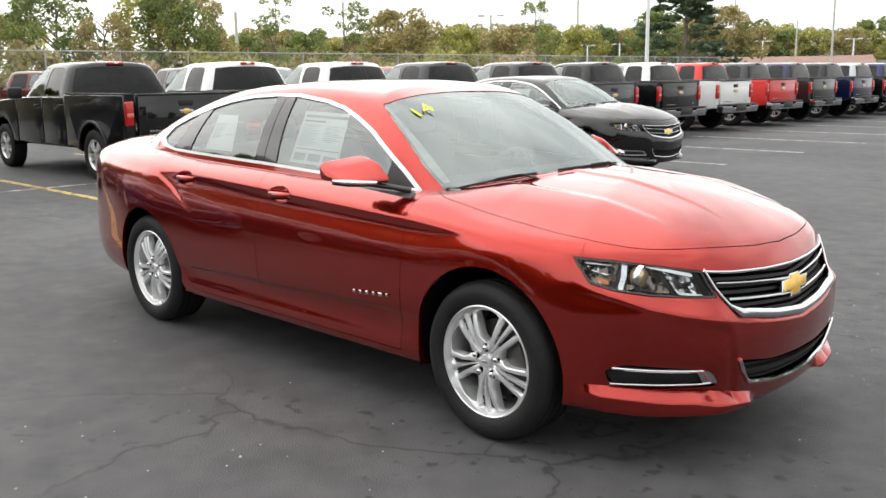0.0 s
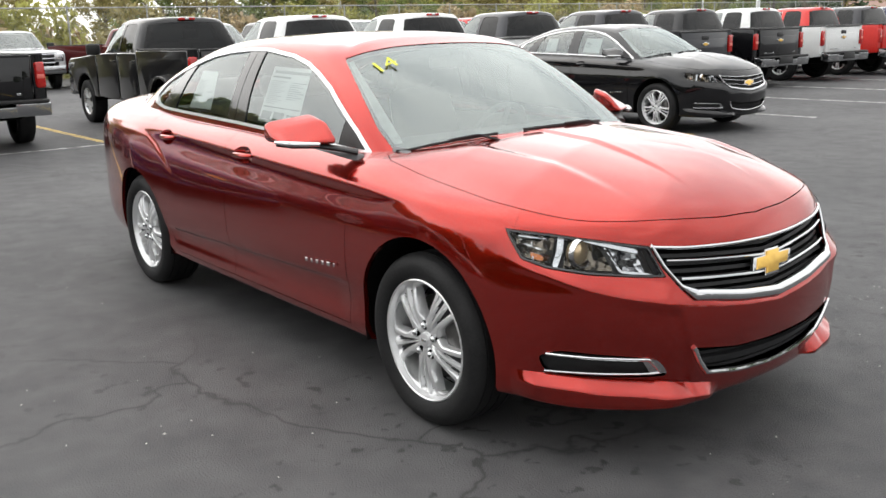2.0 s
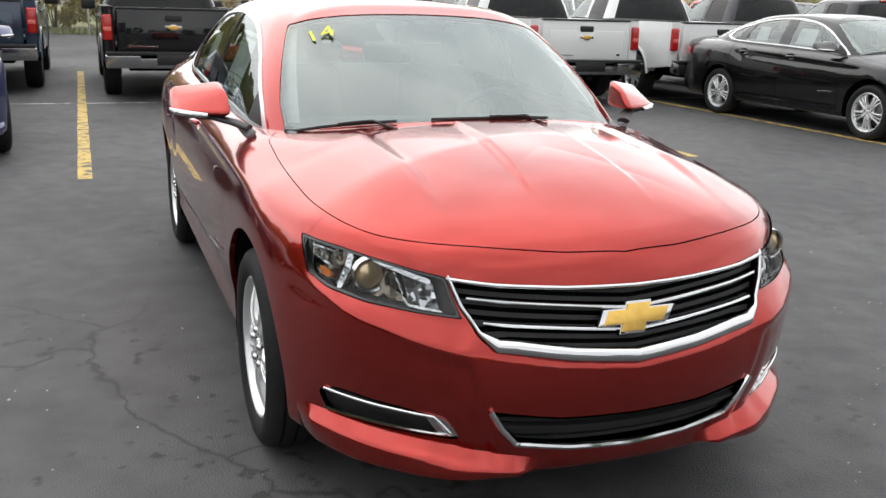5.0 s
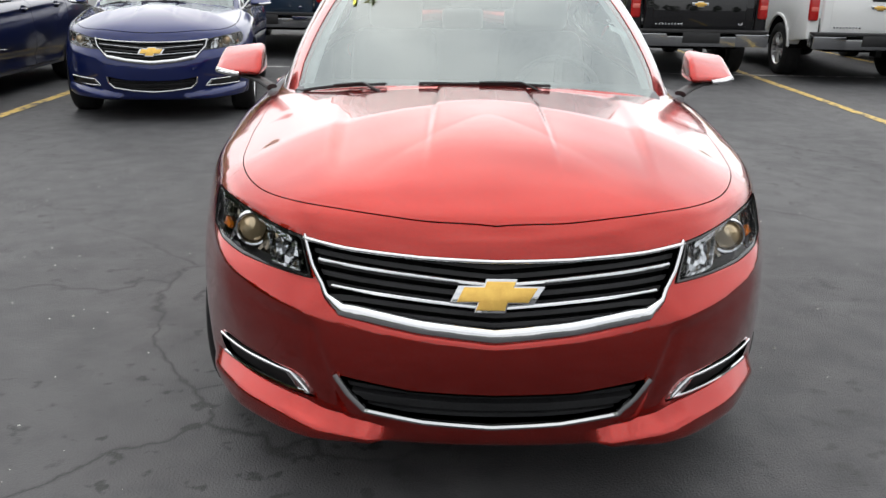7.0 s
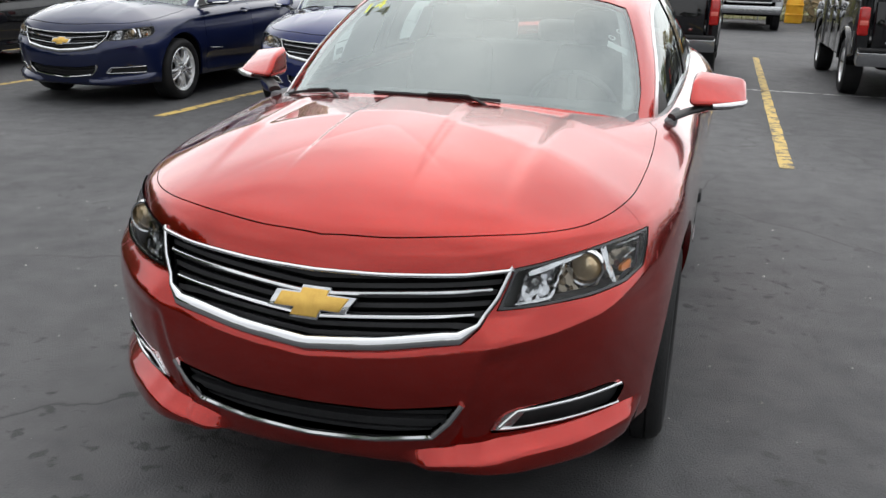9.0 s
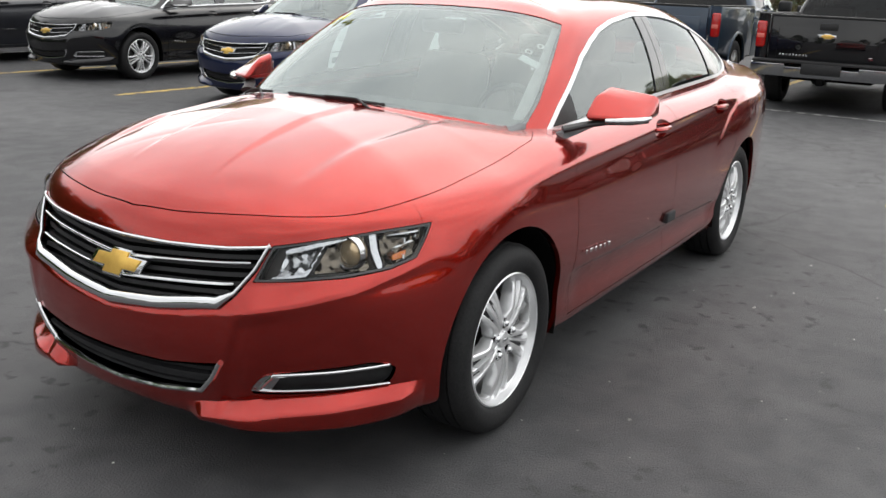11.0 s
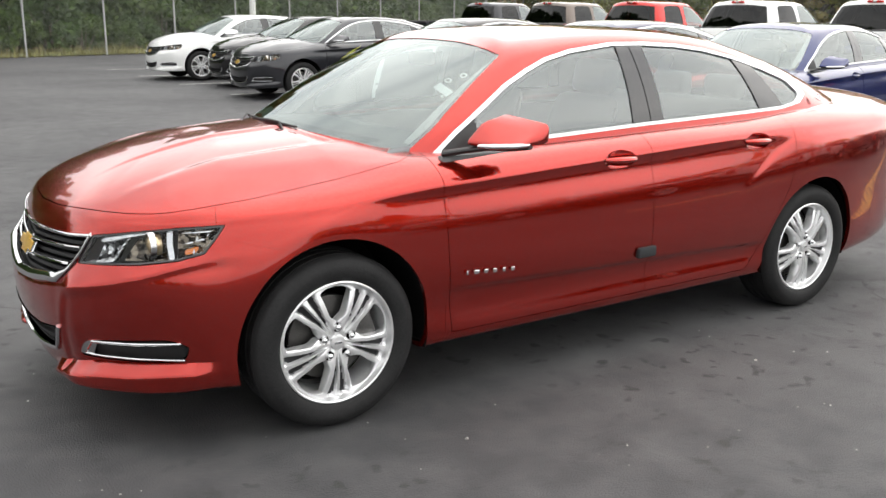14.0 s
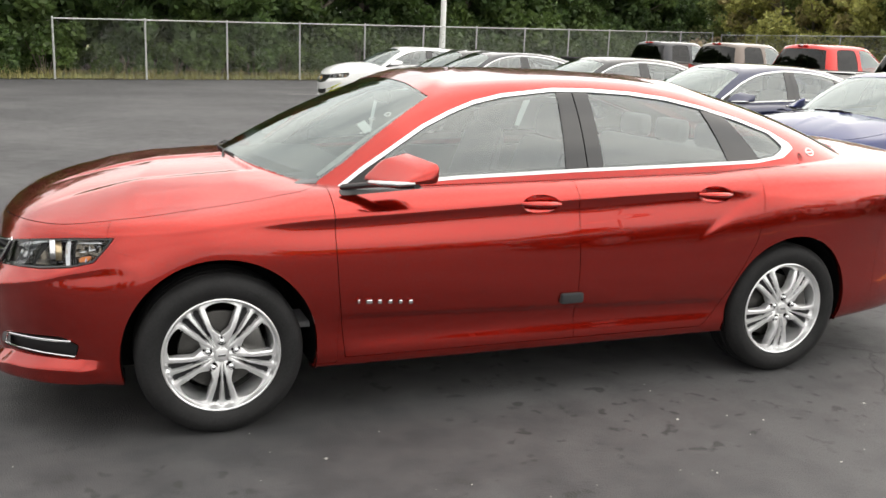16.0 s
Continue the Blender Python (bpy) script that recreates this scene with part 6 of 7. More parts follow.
def tree(name, leaf, seed, height=8.0, trunk=2.0, spread=2.6, clumps=46, count=5200, size=0.13, label="leafy tree", shape="round", thin=1.0):
    g = np.random.default_rng(seed)
    root = tagged(new(name), label, "tree")
    bm = bmesh.new()
    lean = g.normal(size=2) * 0.25
    spine = [(lean[0] * q * q, lean[1] * q * q, height * 0.9 * q) for q in np.linspace(0, 1, 8)]
    add_tube(bm, spine, [0.022 * height * (1 - 0.9 * q) * thin + 0.01 for q in np.linspace(0, 1, 8)], 8)
    centres, radii = [], []
    for i in range(clumps):
        q = g.uniform(0.0, 1.0) ** 0.85
        z = trunk + (height - trunk) * q
        wide = {"round": math.sin(math.pi * (0.12 + 0.80 * q)) ** 0.7, "cone": 1.02 - q * 0.9, "tall": 0.55 * math.sin(math.pi * (0.1 + 0.85 * q)) ** 0.5}[shape] * spread
        a, r = g.uniform(0, 2 * math.pi), g.uniform(0.25, 1.0) ** 0.6 * wide
        c = (r * math.cos(a) + lean[0] * q, r * math.sin(a) + lean[1] * q, z)
        centres.append(c)
        radii.append(g.uniform(0.35, 0.8) * spread * (0.34 if shape != "cone" else 0.26))
        if i % 3 == 0:
            zf = max(0.25 * height, z - 0.6 * r - 0.2)
            base = Vector((lean[0] * (zf / height) ** 2, lean[1] * (zf / height) ** 2, zf))
            tip = Vector(c)
            add_tube(bm, [base, base.lerp(tip, 0.5) + Vector((0, 0, 0.12 * r)), tip], [0.008 * height * thin, 0.005 * height * thin, 0.008], 5)
    part("trunk", from_bm("trunk", bm, BARK), root, "grey trunk with limbs")
    part("crown", leaf_cloud("crown", LEAVES[leaf], centres, radii, count, size, seed + 9, 0.8 if shape != "cone" else 0.45), root)
    return root


def shrub(name, leaf, seed, height=1.8, spread=1.5, count=1800, size=0.09, label="wild shrub"):
    g = np.random.default_rng(seed)
    root = tagged(new(name), label, "shrub")
    bm = bmesh.new()
    centres, radii = [], []
    for i in range(20):
        a, r, z = g.uniform(0, 2 * math.pi), g.uniform(0, 1) ** 0.5 * spread, g.uniform(0.12, 0.9) * height
        c = (r * math.cos(a) * (1.1 - z / height * 0.6), r * math.sin(a) * (1.1 - z / height * 0.6), z)
        centres.append(c)
        radii.append(g.uniform(0.25, 0.55) * height * 0.5)
        if i % 2 == 0:
            add_tube(bm, [(c[0] * 0.2, c[1] * 0.2, 0), (c[0] * 0.6, c[1] * 0.6, z * 0.6), c], [0.03, 0.02, 0.008], 5)
    part("stem_clump", from_bm("stem_clump", bm, BARK), root)
    part("foliage", leaf_cloud("foliage", LEAVES[leaf], centres, radii, count, size, seed + 3), root)
    return root


def scatter(src, spots, group, seed):
    """Stands the made ones at the spots in turn, each copy turned and sized a little otherwise."""
    g = random.Random(seed)
    used = set()
    for i, (x, y, k) in enumerate(spots):
        ob = src[i % len(src)]
        m = pose(x, y, -0.02, 0, 0, g.uniform(0, 360))
        c = ob if ob.name not in used else copy_thing(ob, m)
        used.add(ob.name)
        c.matrix_basis = m @ Matrix.Diagonal((k * g.uniform(0.9, 1.12), k * g.uniform(0.9, 1.12), k, 1))
        tagged(c, group=group)


def away(az, dist):
    """A place by its bearing from the first standpoint (degrees from -x towards +y) and distance."""
    a = radians(az)
    return 2.5 - dist * math.cos(a), -3.6 + dist * math.sin(a)


# the wood behind the south fence
g = random.Random(3)
woods = [tree("tree", "dark green", 11, 9.0, 1.0, 3.4, 60, 8200, 0.17, "tall dark green tree behind the fence"),
         tree("tree", "deep green", 12, 8.5, 0.8, 3.2, 60, 8000, 0.16, "tall green tree behind the fence"),
         tree("tree", "dark green", 13, 10.0, 1.4, 3.2, 60, 8200, 0.17, "tall dark green tree behind the fence")]
spots = []
for i in range(34):
    q = i / 33
    x, y = 22 - 62 * q, -21.0 - 29 * q
    for row in (0, 1):
        spots.append((x - 1.3 * row + g.uniform(-0.8, 0.8), y - 2.6 - 4.4 * row + g.uniform(-0.8, 0.8), g.uniform(0.78, 1.0) + 0.24 * row))
spots += [(-43.5, -56.0, 0.85), (-46.5, -57.5, 0.9), (-50.0, -59.5, 0.95)]
scatter(woods, spots, "trees behind the south fence", 4)
# trees along the lot's east side, seen only in what the paint mirrors
east = [tagged(copy_thing(w, pose(22, 0, 0)), "tall dark green tree along the lot's edge") for w in woods]
scatter(east, [(19.5 + 5 * (i % 2) + g.uniform(-1, 1), -27 + 2.7 * i + g.uniform(-0.8, 0.8), g.uniform(0.28, 0.42) + 0.08 * (i % 2)) for i in range(26)], "trees east of the lot", 14)
mixed = [tree("tree", "mid green", 14, 8.5, 0.8, 3.2, 60, 8000, 0.15, "tall green tree behind the west fence"), tree("tree", "yellow green", 15, 8.0, 0.6, 3.2, 60, 8000, 0.15, "tall yellow-green tree behind the west fence"), tree("tree", "olive", 16, 7.5, 0.6, 3.0, 60, 7000, 0.15, "tall olive tree behind the west fence")]
spots = []
for i in range(15):
    for row in (0, 1):
        spots.append((-37.5 - 4.5 * row + g.uniform(-0.8, 0.8), -46 + 2.9 * i + g.uniform(-0.8, 0.8), g.uniform(0.75, 1.0) + 0.2 * row))
scatter(mixed, spots, "trees behind the west fence", 5)
bush = [shrub("shrub", "dark green", 21, label="dark green shrub at the fence"), shrub("shrub", "deep green", 22, label="green shrub at the fence"), shrub("shrub", "deep green", 23, 1.5, label="leafy green shrub at the fence")]
spots = []
for i in range(40):
    q = i / 39
    spots.append((20 - 56 * q + g.uniform(-0.5, 0.5), -20.6 - 26.2 * q - 1.4 + g.uniform(-0.5, 0.3), g.uniform(0.7, 1.35)))
for i in range(34):
    q = i / 33
    spots.append((14 - 50 * q + g.uniform(-0.8, 0.8), -30.4 - 17.5 * q + g.uniform(-1, 0.6), g.uniform(1.5, 2.2)))
scatter(bush, spots, "shrubs along the south fence", 6)
# brush and single trees behind the west fence
brush = [shrub("shrub", "tan", 31, 2.2, 2.0, 1700, 0.12, "dry tan brush behind the fence"), shrub("shrub", "olive", 32, 2.4, 2.0, 1700, 0.12, "olive brush behind the fence"), shrub("shrub", "yellow green", 33, 2.6, 1.9, 1700, 0.12, "yellow-green brush behind the fence")]
spots = [(-37.5 + g.uniform(-1.2, 2.0) - 3 * (i % 2), -44 + 2.0 * i + g.uniform(-0.8, 0.8), g.uniform(0.85, 1.35)) for i in range(46)]
scatter(brush, spots, "brush along the west fence", 7)
light = [tree("tree", "olive", 41, 7.5, 0.8, 2.6, 60, 9000, 0.085, "olive autumn tree behind the fence"), tree("tree", "yellow green", 42, 6.0, 0.5, 2.8, 60, 9000, 0.085, "yellow-green tree behind the fence"), tree("tree", "mid green", 43, 6.5, 0.6, 2.8, 60, 9000, 0.085, "leafy green tree behind the fence")]
spots = []
for az, dist, h in ((19.5, 52, 4.4), (21, 55, 5.4), (22.6, 50, 6.0), (25.2, 47, 3.9), (27.6, 50, 6.4), (29.0, 48, 5.8), (30.2, 52, 5.2), (31.5, 60, 4.6), (-6, 62, 5.2), (-14, 58, 6.5), (-22, 56, 6.0), (-27, 54, 7.5), (-31, 52, 6.5), (-35, 50, 7.5), (8, 70, 5), (14, 66, 5.6), (-40, 52, 8), (3, 66, 6)):
    x, y = away(az, dist)
    spots.append((x, y, h / 6.6))
scatter(light, spots, "trees behind the west fence", 8)
slim = [tree("tree", "mid green", 51, 7.6, 2.2, 1.9, 34, 3000, 0.075, "slender thin-leaved tree behind the fence", "round", 0.5)]
scatter(slim, [(*away(34.8, 60), 0.92), (*away(39.0, 56), 0.96), (*away(50.6, 75), 0.95)], "slender trees", 9)
far = [tree("tree", "mid green", 61, 7.0, 0.4, 3.6, 60, 6500, 0.15, "distant green tree beyond the lot"), tree("tree", "olive", 62, 7.0, 0.4, 3.8, 60, 6500, 0.15, "distant olive tree beyond the lot"), tree("tree", "yellow green", 63, 6.5, 0.3, 3.6, 60, 6500, 0.15, "distant yellow-green tree beyond the lot")]
spots = []
for i in range(64):
    az = 33 + 45 * i / 63
    dist = (108 if az < 47 else 205) + g.uniform(-8, 14)
    x, y = away(az, dist)
    spots.append((x, y, (1.5 + dist * math.tan(radians(g.uniform(2.0, 2.85)))) / 7.0))
for az, dist, el in ((42.6, 80, 3.7), (45.4, 84, 3.1), (36.8, 78, 2.6), (48.6, 90, 2.8), (53.5, 95, 2.9), (57.6, 110, 3.4), (60.9, 112, 3.5)):
    x, y = away(az, dist)
    spots.append((x, y, (1.5 + dist * math.tan(radians(el))) / 7.0))
scatter(far, spots, "distant trees", 10)
pine = tree("pine_tree", "pine", 71, 9.5, 2.0, 3.3, 70, 5200, 0.16, "broad dark pine tree beyond the lot", "cone")
pine.matrix_basis = pose(*away(59.3, 92), 0, 0, 0, 40) @ Matrix.Diagonal((1.75, 1.75, 1.12, 1))

GRASS = material("rough grass", (0.10, 0.135, 0.045), 0.9, vary=0.5, scale=0.4, second=(0.24, 0.21, 0.085), bump=0.8, bscale=20)
bm = bmesh.new()
bm.faces.new([bm.verts.new(p) for p in ((-34.6, -46, 0.03), (-34.6, 75, 0.03), (-110, 75, 0.03), (-110, -46, 0.03))])
tagged(part("verge", from_bm("verge", bm, GRASS)), "rough dry grass behind the fence", "grass", kind="structure")
bm = bmesh.new()
bm.faces.new([bm.verts.new(p) for p in ((24, -19.9, 0.03), (-34, -40.8, 0.03), (-60, -110, 0.03), (60, -110, 0.03))])
tagged(part("verge", from_bm("verge", bm, GRASS)), "leaf-strewn ground under the trees", "grass", kind="structure")
# long grass at the fence's foot
g2 = np.random.default_rng(12)
verts, faces = [], []
for i in range(9000):
    q = g2.uniform()
    if i % 3:
        x, y = 24 - 58 * q + g2.normal() * 0.1, -19.85 - 20.9 * q + g2.uniform(-1.0, 0.05)
    else:
        x, y = -34.4 + g2.uniform(-1.2, 0.2), -45 + 105 * q
    h, a, w = g2.uniform(0.12, 0.5), g2.uniform(0, 6.28), g2.uniform(0.008, 0.02)
    k = len(verts)
    dx, dy = math.cos(a), math.sin(a)
    verts += [(x - dx * w, y - dy * w, 0), (x + dx * w, y + dy * w, 0), (x + dy * h * 0.3, y - dx * h * 0.3, h)]
    faces.append((k, k + 1, k + 2))
STRAW = material("dry grass blades", (0.19, 0.175, 0.07), 0.8, vary=0.3, scale=1.0, second=(0.29, 0.27, 0.10), island=0.4)
tagged(part("long_grass", data_mesh("long_grass", verts, faces, STRAW, False)), "long dry grass along the fence foot", "grass", kind="stuff")

# chain-link fences
GALV = material("galvanised steel", (0.38, 0.385, 0.38), 0.55, 0.5, vary=0.4, scale=4, second=(0.52, 0.525, 0.52))


WIRE = material("chain-link wire", (0.30, 0.31, 0.30), 0.6, 0.4, vary=0.3, scale=2)


def wire_net(name, length, h0, h1):
    """Crossing wires on the slant, three-sided, from the ground to the rail."""
    verts, faces, r = [], [], 0.0022
    for sgn in (1, -1):
        x = -h1
        while x < length + h1:
            lo, hi = 0.04, h0 + (h1 - h0) * min(max(x / length, 0), 1) - 0.02
            xa, xb = x, x + sgn * (hi - lo)
            if 0 < min(xa, xb) and max(xa, xb) < length:
                k = len(verts)
                for px, pz in ((xa, lo), (xb, hi)):
                    verts += [(px - r, 0.03 + r, pz), (px + r, 0.03 + r, pz), (px, 0.03 - r, pz)]
                faces += [(k, k + 1, k + 4, k + 3), (k + 1, k + 2, k + 5, k + 4), (k + 2, k, k + 3, k + 5)]
            x += 0.076
    return data_mesh(name, verts, faces, WIRE, False)


def fence(a, b, h0, h1, label):
    """A chain-link fence from a to b, its top rising from h0 to h1; it is laid out along its own x."""
    d = Vector((b[0] - a[0], b[1] - a[1]))
    root = tagged(new("chain_link_fence"), label, "fence")
    root.matrix_basis = pose(a[0], a[1], 0, 0, 0, math.degrees(math.atan2(d.y, d.x)))
    n = round(d.length / 3.05)
    for i in range(n + 1):
        h = h0 + (h1 - h0) * i / n
        bm = bmesh.new()
        add_lathe(bm, [(0.034, 0), (0.034, h), (0.04, h + 0.005), (0.025, h + 0.04), (0, h + 0.05)], 8, "z")
        part("post", from_bm("post", bm, GALV), root, "", Matrix.Translation((3.05 * i, 0, 0)))
    bm = bmesh.new()
    add_tube(bm, [(0, 0, h0 - 0.02), (3.05 * n, 0, h1 - 0.02)], 0.024, 8)
    part("rail", from_bm("rail", bm, GALV), root, "galvanised top rail")
    me = wire_net("wire_fabric", 3.05 * n, h0, h1)
    part("wire_fabric", me, root, "grey chain-link wire")


fence((1.3, -28.0), (-33.7, -40.6), 1.93, 2.75, "galvanised chain-link fence before dark trees")
fence((-34.0, -40.7), (-34.0, 62.0), 2.66, 2.66, "galvanised chain-link fence before dry brush")

# lamp posts and masts
WHITE_POLE = material("white painted steel", (0.82, 0.83, 0.83), 0.45, vary=0.3, scale=2, second=(0.86, 0.87, 0.87))
GREY_POLE = material("grey weathered mast", (0.42, 0.41, 0.38), 0.7, vary=0.4, scale=2)


def lamp_post(spot, h, r, mat, heads, label):
    root = tagged(new("lamp_post" if heads else "mast"), label, "lamp post" if heads else "mast")
    root.matrix_basis = pose(*spot, 0, 0, 0, 45)
    bm = bmesh.new()
    add_lathe(bm, [(r * 1.9, 0), (r * 1.9, 0.12), (r * 1.2, 0.15), (r * 1.15, 0.5), (r * 0.8, h), (0, h + 0.02)], 14, "z")
    part("pole", from_bm("pole", bm, mat), root)
    for s in ((-1, 1) if heads else ()):
        part("arm", box_mesh("arm", (s * 0.45, 0, h - 0.08), (0.9, 0.07, 0.07), mat, 0.01), root)
        part("lamp_head", box_mesh("lamp_head", (s * 1.1, 0, h - 0.05), (0.75, 0.42, 0.17), mat, 0.04), root, "flat lamp head")
    return root


lamp_post((-15.3, -36.8), 9.0, 0.13, WHITE_POLE, True, "white steel lamp post by the fence")
lamp_post(away(57.1, 50), 9.0, 0.095, WHITE_POLE, True, "white steel lamp post in the lot")
lamp_post(away(47.8, 108), 8.2, 0.14, GREY_POLE, True, "grey double lamp post beyond the lot")
for az, dist in ((48.9, 175), (53.6, 185), (55.5, 180), (61.3, 190), (63.6, 180), (68.4, 178)):
    lamp_post(away(az, dist), 7.0, 0.16, WHITE_POLE, True, "distant white double lamp post")
for az, dist, h in ((53.0, 125, 14), (62.0, 140, 14), (67.3, 130, 14), (32.6, 70, 6.2), (65.4, 150, 9)):
    lamp_post(away(az, dist), h, 0.13, GREY_POLE, False, "thin grey mast beyond the lot")

# low shops far off
WALL = material("beige rendered wall", (0.48, 0.40, 0.33), 0.85, vary=0.4, scale=0.5, second=(0.45, 0.38, 0.31))
SHOP_ROOF = material("brown shingle roof", (0.22, 0.13, 0.10), 0.85, vary=0.4, scale=0.8, second=(0.30, 0.19, 0.15))
SHOP_GREY = material("grey metal fascia", (0.20, 0.20, 0.21), 0.6, vary=0.3, scale=0.5)


def shop(az, dist, long, mat, roofed, label):
    x, y = away(az, dist)
    root = tagged(new("shop_building"), label, "building")
    root.matrix_basis = pose(x, y, 0, 0, 0, 90 - az + 180) @ Matrix.Diagonal((1, 1, 0.75, 1))
    part("wall", box_mesh("wall", (0, 0, 1.6), (long, 12, 3.2), mat, 0.05), root)
    if roofed:
        bm = bmesh.new()
        add_prism(bm, [(-7, 3.1), (0, 5.0), (7, 3.1)], -long / 2 - 0.5, long / 2 + 0.5, "x")
        part("roof", from_bm("roof", bm, SHOP_ROOF), root, "brown pitched roof")
    else:
        part("fascia", box_mesh("fascia", (0, 0, 3.5), (long + 0.4, 12.4, 0.9), SHOP_GREY, 0.05), root)
    for i in range(int(long / 4)):
        for yy in (6.03, -6.03):
            part("window", box_mesh("window", (-long / 2 + 2.4 + 4 * i, yy, 1.5), (2.6, 0.12, 1.8), GLOSS_BLACK, 0.02), root, "dark shop window")


shop(63.5, 150, 30, WALL, True, "low beige shop with brown pitched roof")
shop(69.5, 155, 34, WALL, False, "low shop with grey flat fascia")


# ---- the place ----
hero = sedan("sedan", True, RED, "glossy red metallic four-door sedan with chrome trim on the asphalt")

# the other sedans
BLK = PAINTS["black"]
spare = sedan("sedan", False, BLK, "glossy black four-door sedan parked facing the aisle")
spare.matrix_basis = pose(-5.78, 8.42, 0, 0, 0, 1)
tagged(spare, group="parked sedans")
for y, x, turn, coat, lab in ((-2.95, -6.55, 8, "blue", "bright blue four-door sedan parked between yellow lines"), (-5.72, -6.25, 0, "darkblue", "dark blue four-door sedan parked in the row"),
                              (-9.45, -6.5, 0, "black", "black four-door sedan parked in the row"), (-12.6, -5.85, 0, "charcoal", "charcoal grey four-door sedan parked in the row"),
                              (-15.3, -6.4, 0, "black", "black four-door sedan parked beside a white one"), (-18.1, -5.9, 0, "white", "white four-door sedan at the row's end")):
    c = copy_thing(spare, pose(x, y, 0, 0, 0, turn))
    tagged(c, lab)
    if coat != "black":
        repaint(c, BLK, PAINTS[coat])

# pickups, tails towards the aisle
first = pickup("pickup_truck", BLK, "black crew-cab pickup truck with chrome rear bumper")
first.matrix_basis = pose(-12.15, -0.12, 0, 0, 0, 180) @ Matrix.Scale(0.965, 4)
tagged(first, group="pickups with tails to the aisle")
COLOURS = ["black", "white", "white", "charcoal", "charcoal", "black", "white", "truckred", "charcoal", "darkblue", "black", "silver", "blue", "black", "white", "charcoal"]
WORDS = {"black": "black", "white": "white", "charcoal": "charcoal grey", "truckred": "bright red", "darkblue": "dark blue", "silver": "silver", "blue": "blue", "teal": "slate blue", "brown": "bronze", "maroon": "maroon"}


def stand(spot, turn, coat, tail, group, size=1.0):
    """Another pickup at a spot; its size is told against that of the first."""
    c = copy_thing(first, pose(*spot, 0, 0, 0, turn) @ Matrix.Scale(size, 4))
    tagged(c, WORDS[coat] + " crew-cab pickup truck " + tail, group=group)
    if coat != "black":
        repaint(c, BLK, PAINTS[coat])


g = random.Random(8)
for k, coat in enumerate(COLOURS):
    stand((-11.15 + 0.15 * min(k, 4) + g.uniform(-0.1, 0.1), 3.5 + 2.45 * k if k < 3 else 10.75 + 2.8 * (k - 3)), 180 + g.uniform(-0.6, 0.6), coat, "backed towards the aisle", "pickups with tails to the aisle")
for k, coat in enumerate(["teal", "white", "white", "truckred", "brown", "charcoal"]):
    stand((-13.4 + (0.0 if k == 0 else 0.3), -2.95 - STALL * k), 180, coat, "parked behind the sedans", "pickups behind the sedans", 1.04)
# the next row faces the aisle
for y, coat in ((-7.6, "white"), (7.0, "white"), (9.2, "black"), (11.4, "silver"), (13.6, "truckred"), (15.9, "truckred"), (18.3, "black"), (20.9, "charcoal"), (23.6, "white"), (26.4, "black"), (29.2, "charcoal")):
    stand((-21.4, y), 0, coat, "parked in the second row", "pickups facing the aisle")
for x, y, turn, coat in ((-31.2, 1.5, 0, "silver"), (-31.6, 4.9, 0, "silver"), (-28.4, 7.2, 35, "maroon")):
    stand((x, y), turn, coat, "parked alone before the fence", "pickups in the far row")


# ---- what is stuck on the red car ----
def sheet(parent, name, corners, lines, label, mat=PAPER):
    """A printed sheet behind a side window: its corners on the glass, rows of print on it."""
    a, b, c, d = [Vector(p) for p in corners]
    ob = part(name, data_mesh(name, [a, b, c, d], [(0, 1, 2, 3)], mat, False), parent, label)
    n = (b - a).cross(d - a).normalized() * 0.0015
    if n.y * a.y < 0:
        n = -n
    verts, faces = [], []
    for u0, u1, v0, v1 in lines:
        k = len(verts)
        for u, v in ((u0, v0), (u1, v0), (u1, v1), (u0, v1)):
            verts.append(a + (b - a) * u + (d - a) * v + n)
        faces.append((k, k + 1, k + 2, k + 3))
    part("print", data_mesh("print", verts, faces, INK, False), ob, "grey printed rows")
    return ob


rows = [(0.06, 0.94, 0.88, 0.93), (0.06, 0.5, 0.80, 0.83)] + [(0.06, 0.06 + 0.38 * (0.6 + 0.4 * ((i * 7) % 5) / 4), 0.34 + 0.033 * i, 0.348 + 0.033 * i) for i in range(13)] + \
       [(0.54, 0.54 + 0.38 * (0.6 + 0.4 * ((i * 3) % 5) / 4), 0.44 + 0.036 * i, 0.449 + 0.036 * i) for i in range(9)] + [(0.05, 0.95, 0.27, 0.285), (0.06, 0.30, 0.06, 0.20), (0.36, 0.62, 0.06, 0.20), (0.68, 0.93, 0.08, 0.18)]
sheet(hero, "price_sheet", ((-1.50, -0.760, 1.075), (-1.10, -0.765, 1.065), (-1.115, -0.655, 1.325), (-1.485, -0.650, 1.335)), rows, "white printed price sheet inside the window")
sheet(hero, "price_sheet", ((-2.36, -0.746, 1.10), (-2.06, -0.752, 1.10), (-2.10, -0.668, 1.30), (-2.31, -0.664, 1.30)), rows[2:16], "white printed sheet inside the rear window")
sheet(spare, "price_sheet", ((-1.50, -0.760, 1.085), (-1.16, -0.765, 1.075), (-1.165, -0.675, 1.285), (-1.485, -0.670, 1.295)), rows[2:16], "white printed price sheet inside the window")
sheet(spare, "price_sheet", ((-2.30, -0.748, 1.10), (-2.06, -0.752, 1.10), (-2.08, -0.668, 1.295), (-2.29, -0.664, 1.295)), rows[2:12], "white printed sheet inside the rear window")


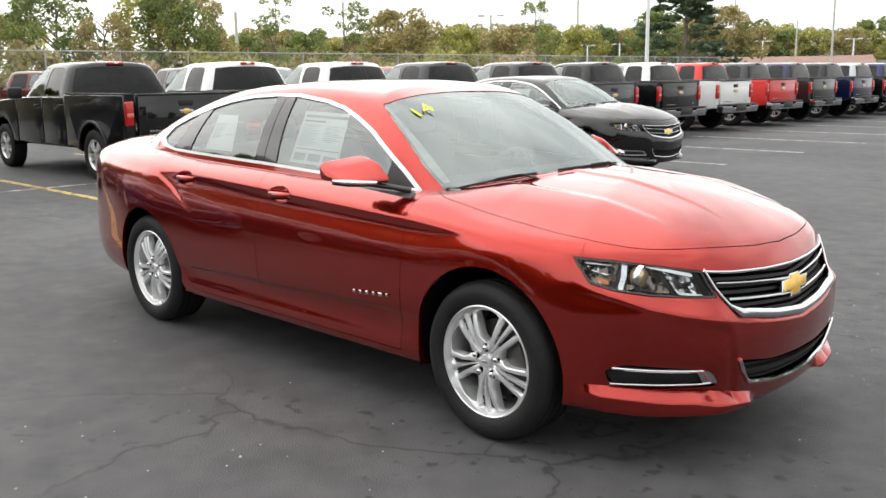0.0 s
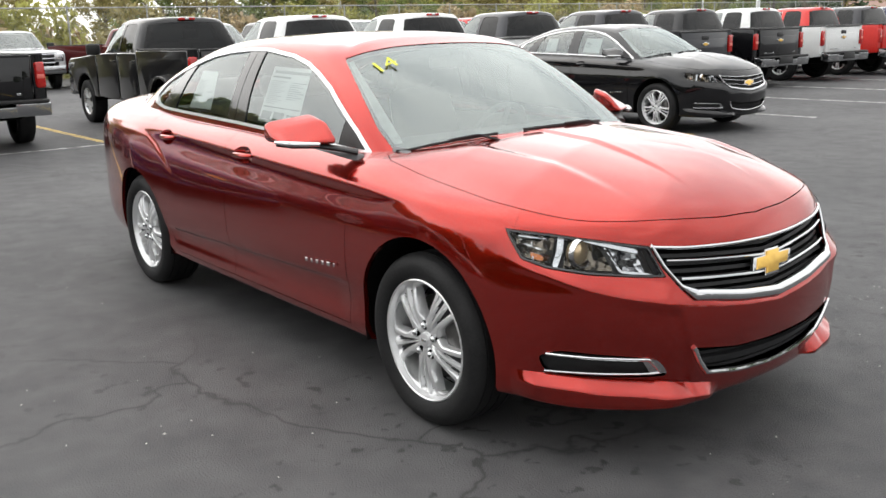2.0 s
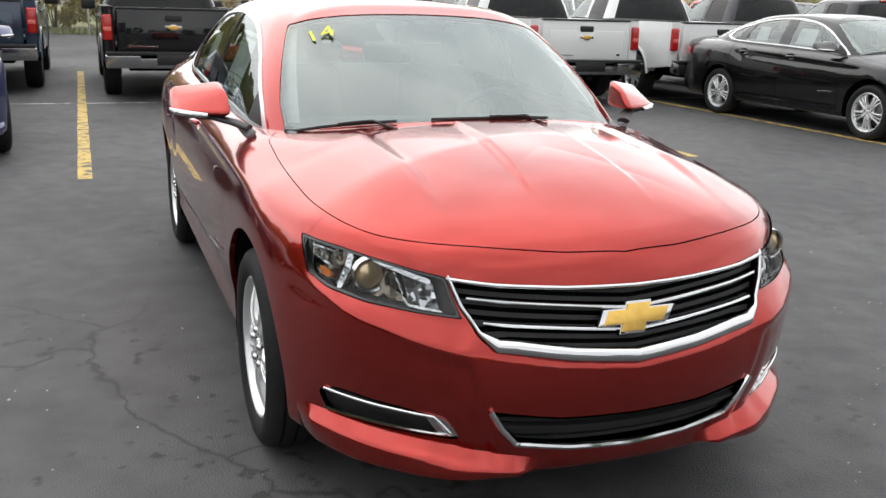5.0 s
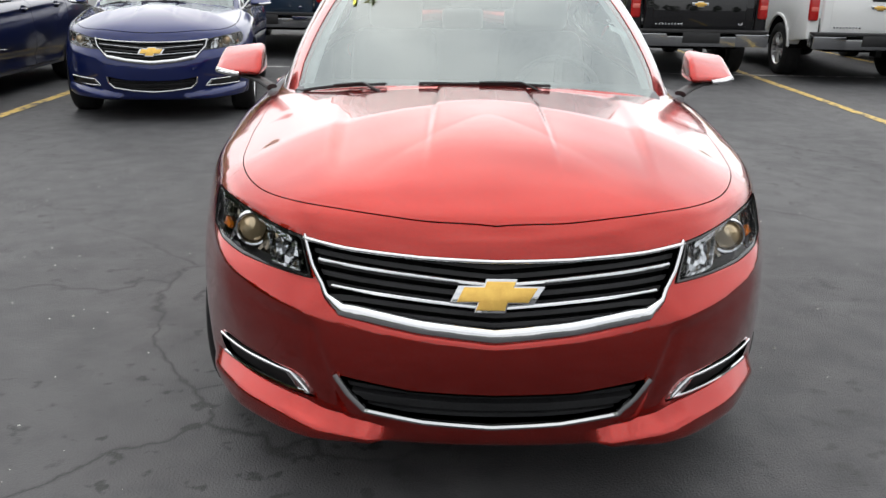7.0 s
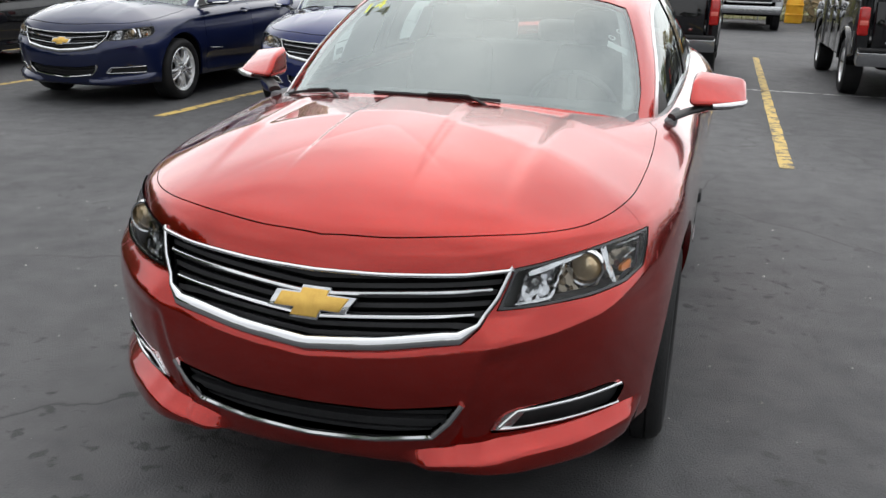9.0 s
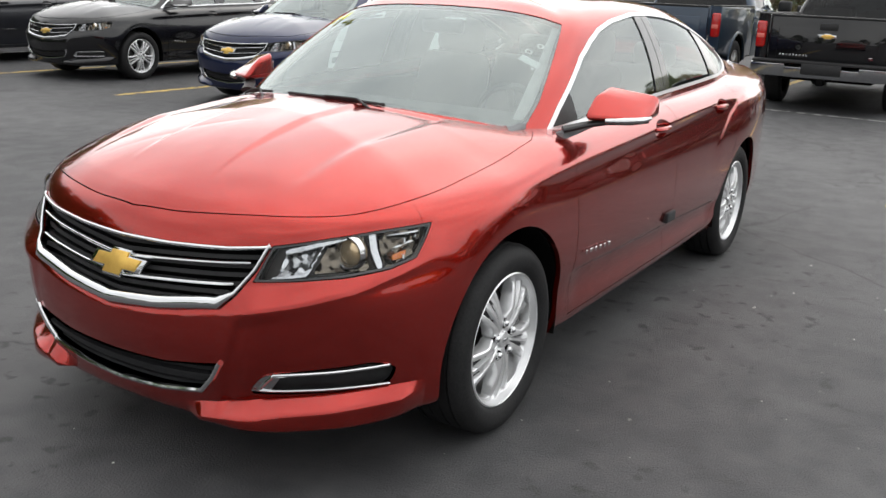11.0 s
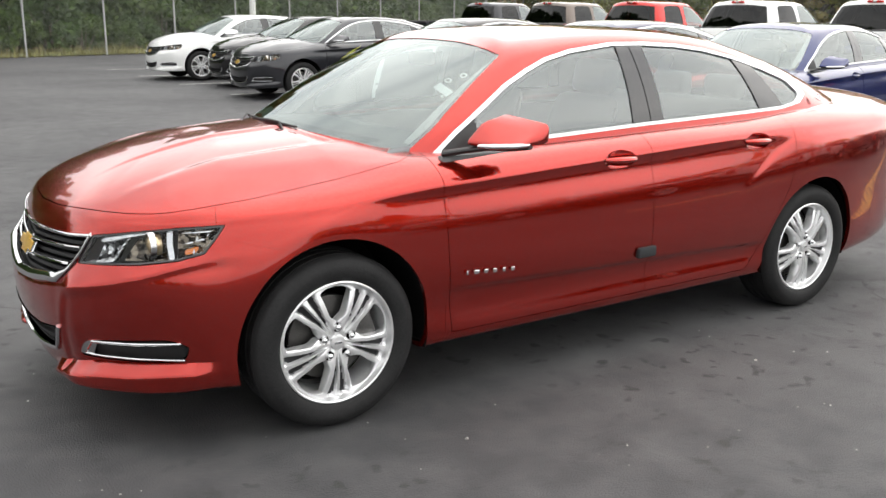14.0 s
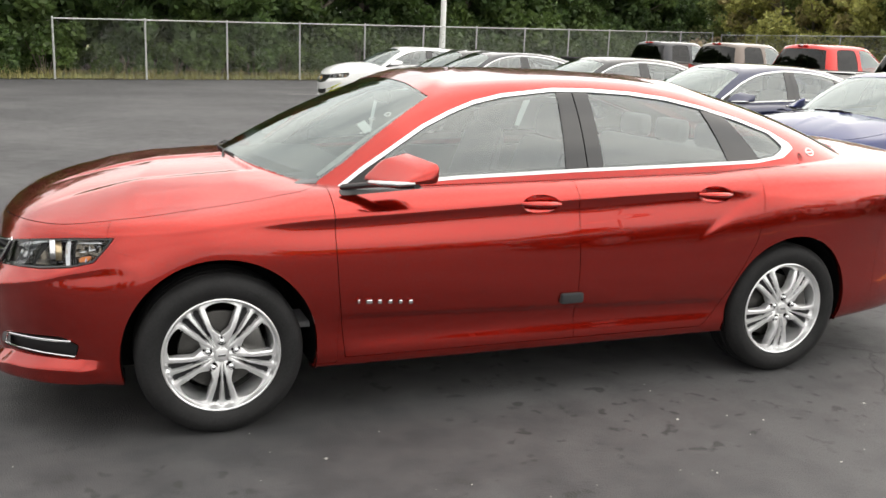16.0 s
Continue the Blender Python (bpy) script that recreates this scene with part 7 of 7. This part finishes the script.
def words(name, text, size, mat, parent, at, label=""):
    cu = bpy.data.curves.new(name, "FONT")
    cu.body, cu.size, cu.extrude = text, size, 0.0006
    tmp = new("text_source", cu)
    bpy.context.view_layer.update()
    me = bpy.data.meshes.new_from_object(tmp.evaluated_get(bpy.context.evaluated_depsgraph_get()))
    bpy.data.objects.remove(tmp)
    me.materials.clear()
    me.materials.append(mat)
    me.name = name
    return part(name, me, parent, label, at)


screen_skin = cabin_skin(0.0155, 8)
screen_skin = screen_skin.clip(2.7 - screen_skin.x[:, 6]).both()


def on_screen(y, z, lift=0.002):
    """A frame on the windscreen's outer face: x across the car, y up the glass."""
    q = screen_skin.x[np.hypot(screen_skin.x[:, 1] - y, screen_skin.x[:, 2] - z).argmin()]
    n = Vector(q[3:6].tolist()).normalized()
    across = (Vector((0, 1, 0)) - n * n.y).normalized()
    m = Matrix((across, n.cross(across), n)).transposed().to_4x4()
    m.translation = Vector(q[:3].tolist()) + n * lift
    return m


words("year_marking", "14", 0.125, YELLOW_INK, hero, on_screen(-0.53, 1.30), "yellow painted figures on the windscreen")
STICKER = material("white sticker", (0.8, 0.81, 0.8), 0.5)
part("windscreen_sticker", box_mesh("windscreen_sticker", (0, 0, 0), (0.085, 0.042, 0.001), STICKER, 0.0), hero, "small white sticker", on_screen(0.575, 1.242, -0.008))
for y, z, r in ((0.565, 1.292, 0.016), (0.545, 1.275, 0.016), (0.60, 1.213, 0.007)):
    bm = bmesh.new()
    add_lathe(bm, [(r * 0.55 if r > 0.01 else 0, 0.0005), (r, 0.0005), (r, 0)], 20, "z")
    part("windscreen_mark", from_bm("windscreen_mark", bm, STICKER), hero, "small round white mark", on_screen(y, z, -0.008))
pad = part("foam_pad", box_mesh("foam_pad", (-1.575, 0.918, 0.487), (0.115, 0.034, 0.05), FOAM, 0.009, 3), None, "black foam edge guard on the door gap")
tagged(pad, category="edge guard")

# the yellow drum at the far end of the aisle
drum = tagged(new("drum"), "orange-yellow plastic drum standing on the asphalt", "drum")
drum.matrix_basis = pose(-33.3, 3.2, 0) @ Matrix.Scale(0.56, 4)
bm = bmesh.new()
add_lathe(bm, [(0.0, 0.0), (0.52, 0.0), (0.55, 0.03), (0.54, 0.45), (0.57, 0.48), (0.57, 0.56), (0.54, 0.59), (0.53, 1.05), (0.56, 1.08), (0.56, 1.16), (0.52, 1.19), (0.46, 1.5), (0.43, 1.55), (0.0, 1.56)], 28, "z")
part("body", from_bm("body", bm, material("orange-yellow plastic", (0.92, 0.38, 0.015), 0.5, vary=0.3, scale=2)), drum)
bm = bmesh.new()
add_lathe(bm, [(0.45, 1.545), (0.46, 1.60), (0.40, 1.66), (0.0, 1.68)], 28, "z")
part("lid", from_bm("lid", bm, GREY_POLE), drum, "grey lid")
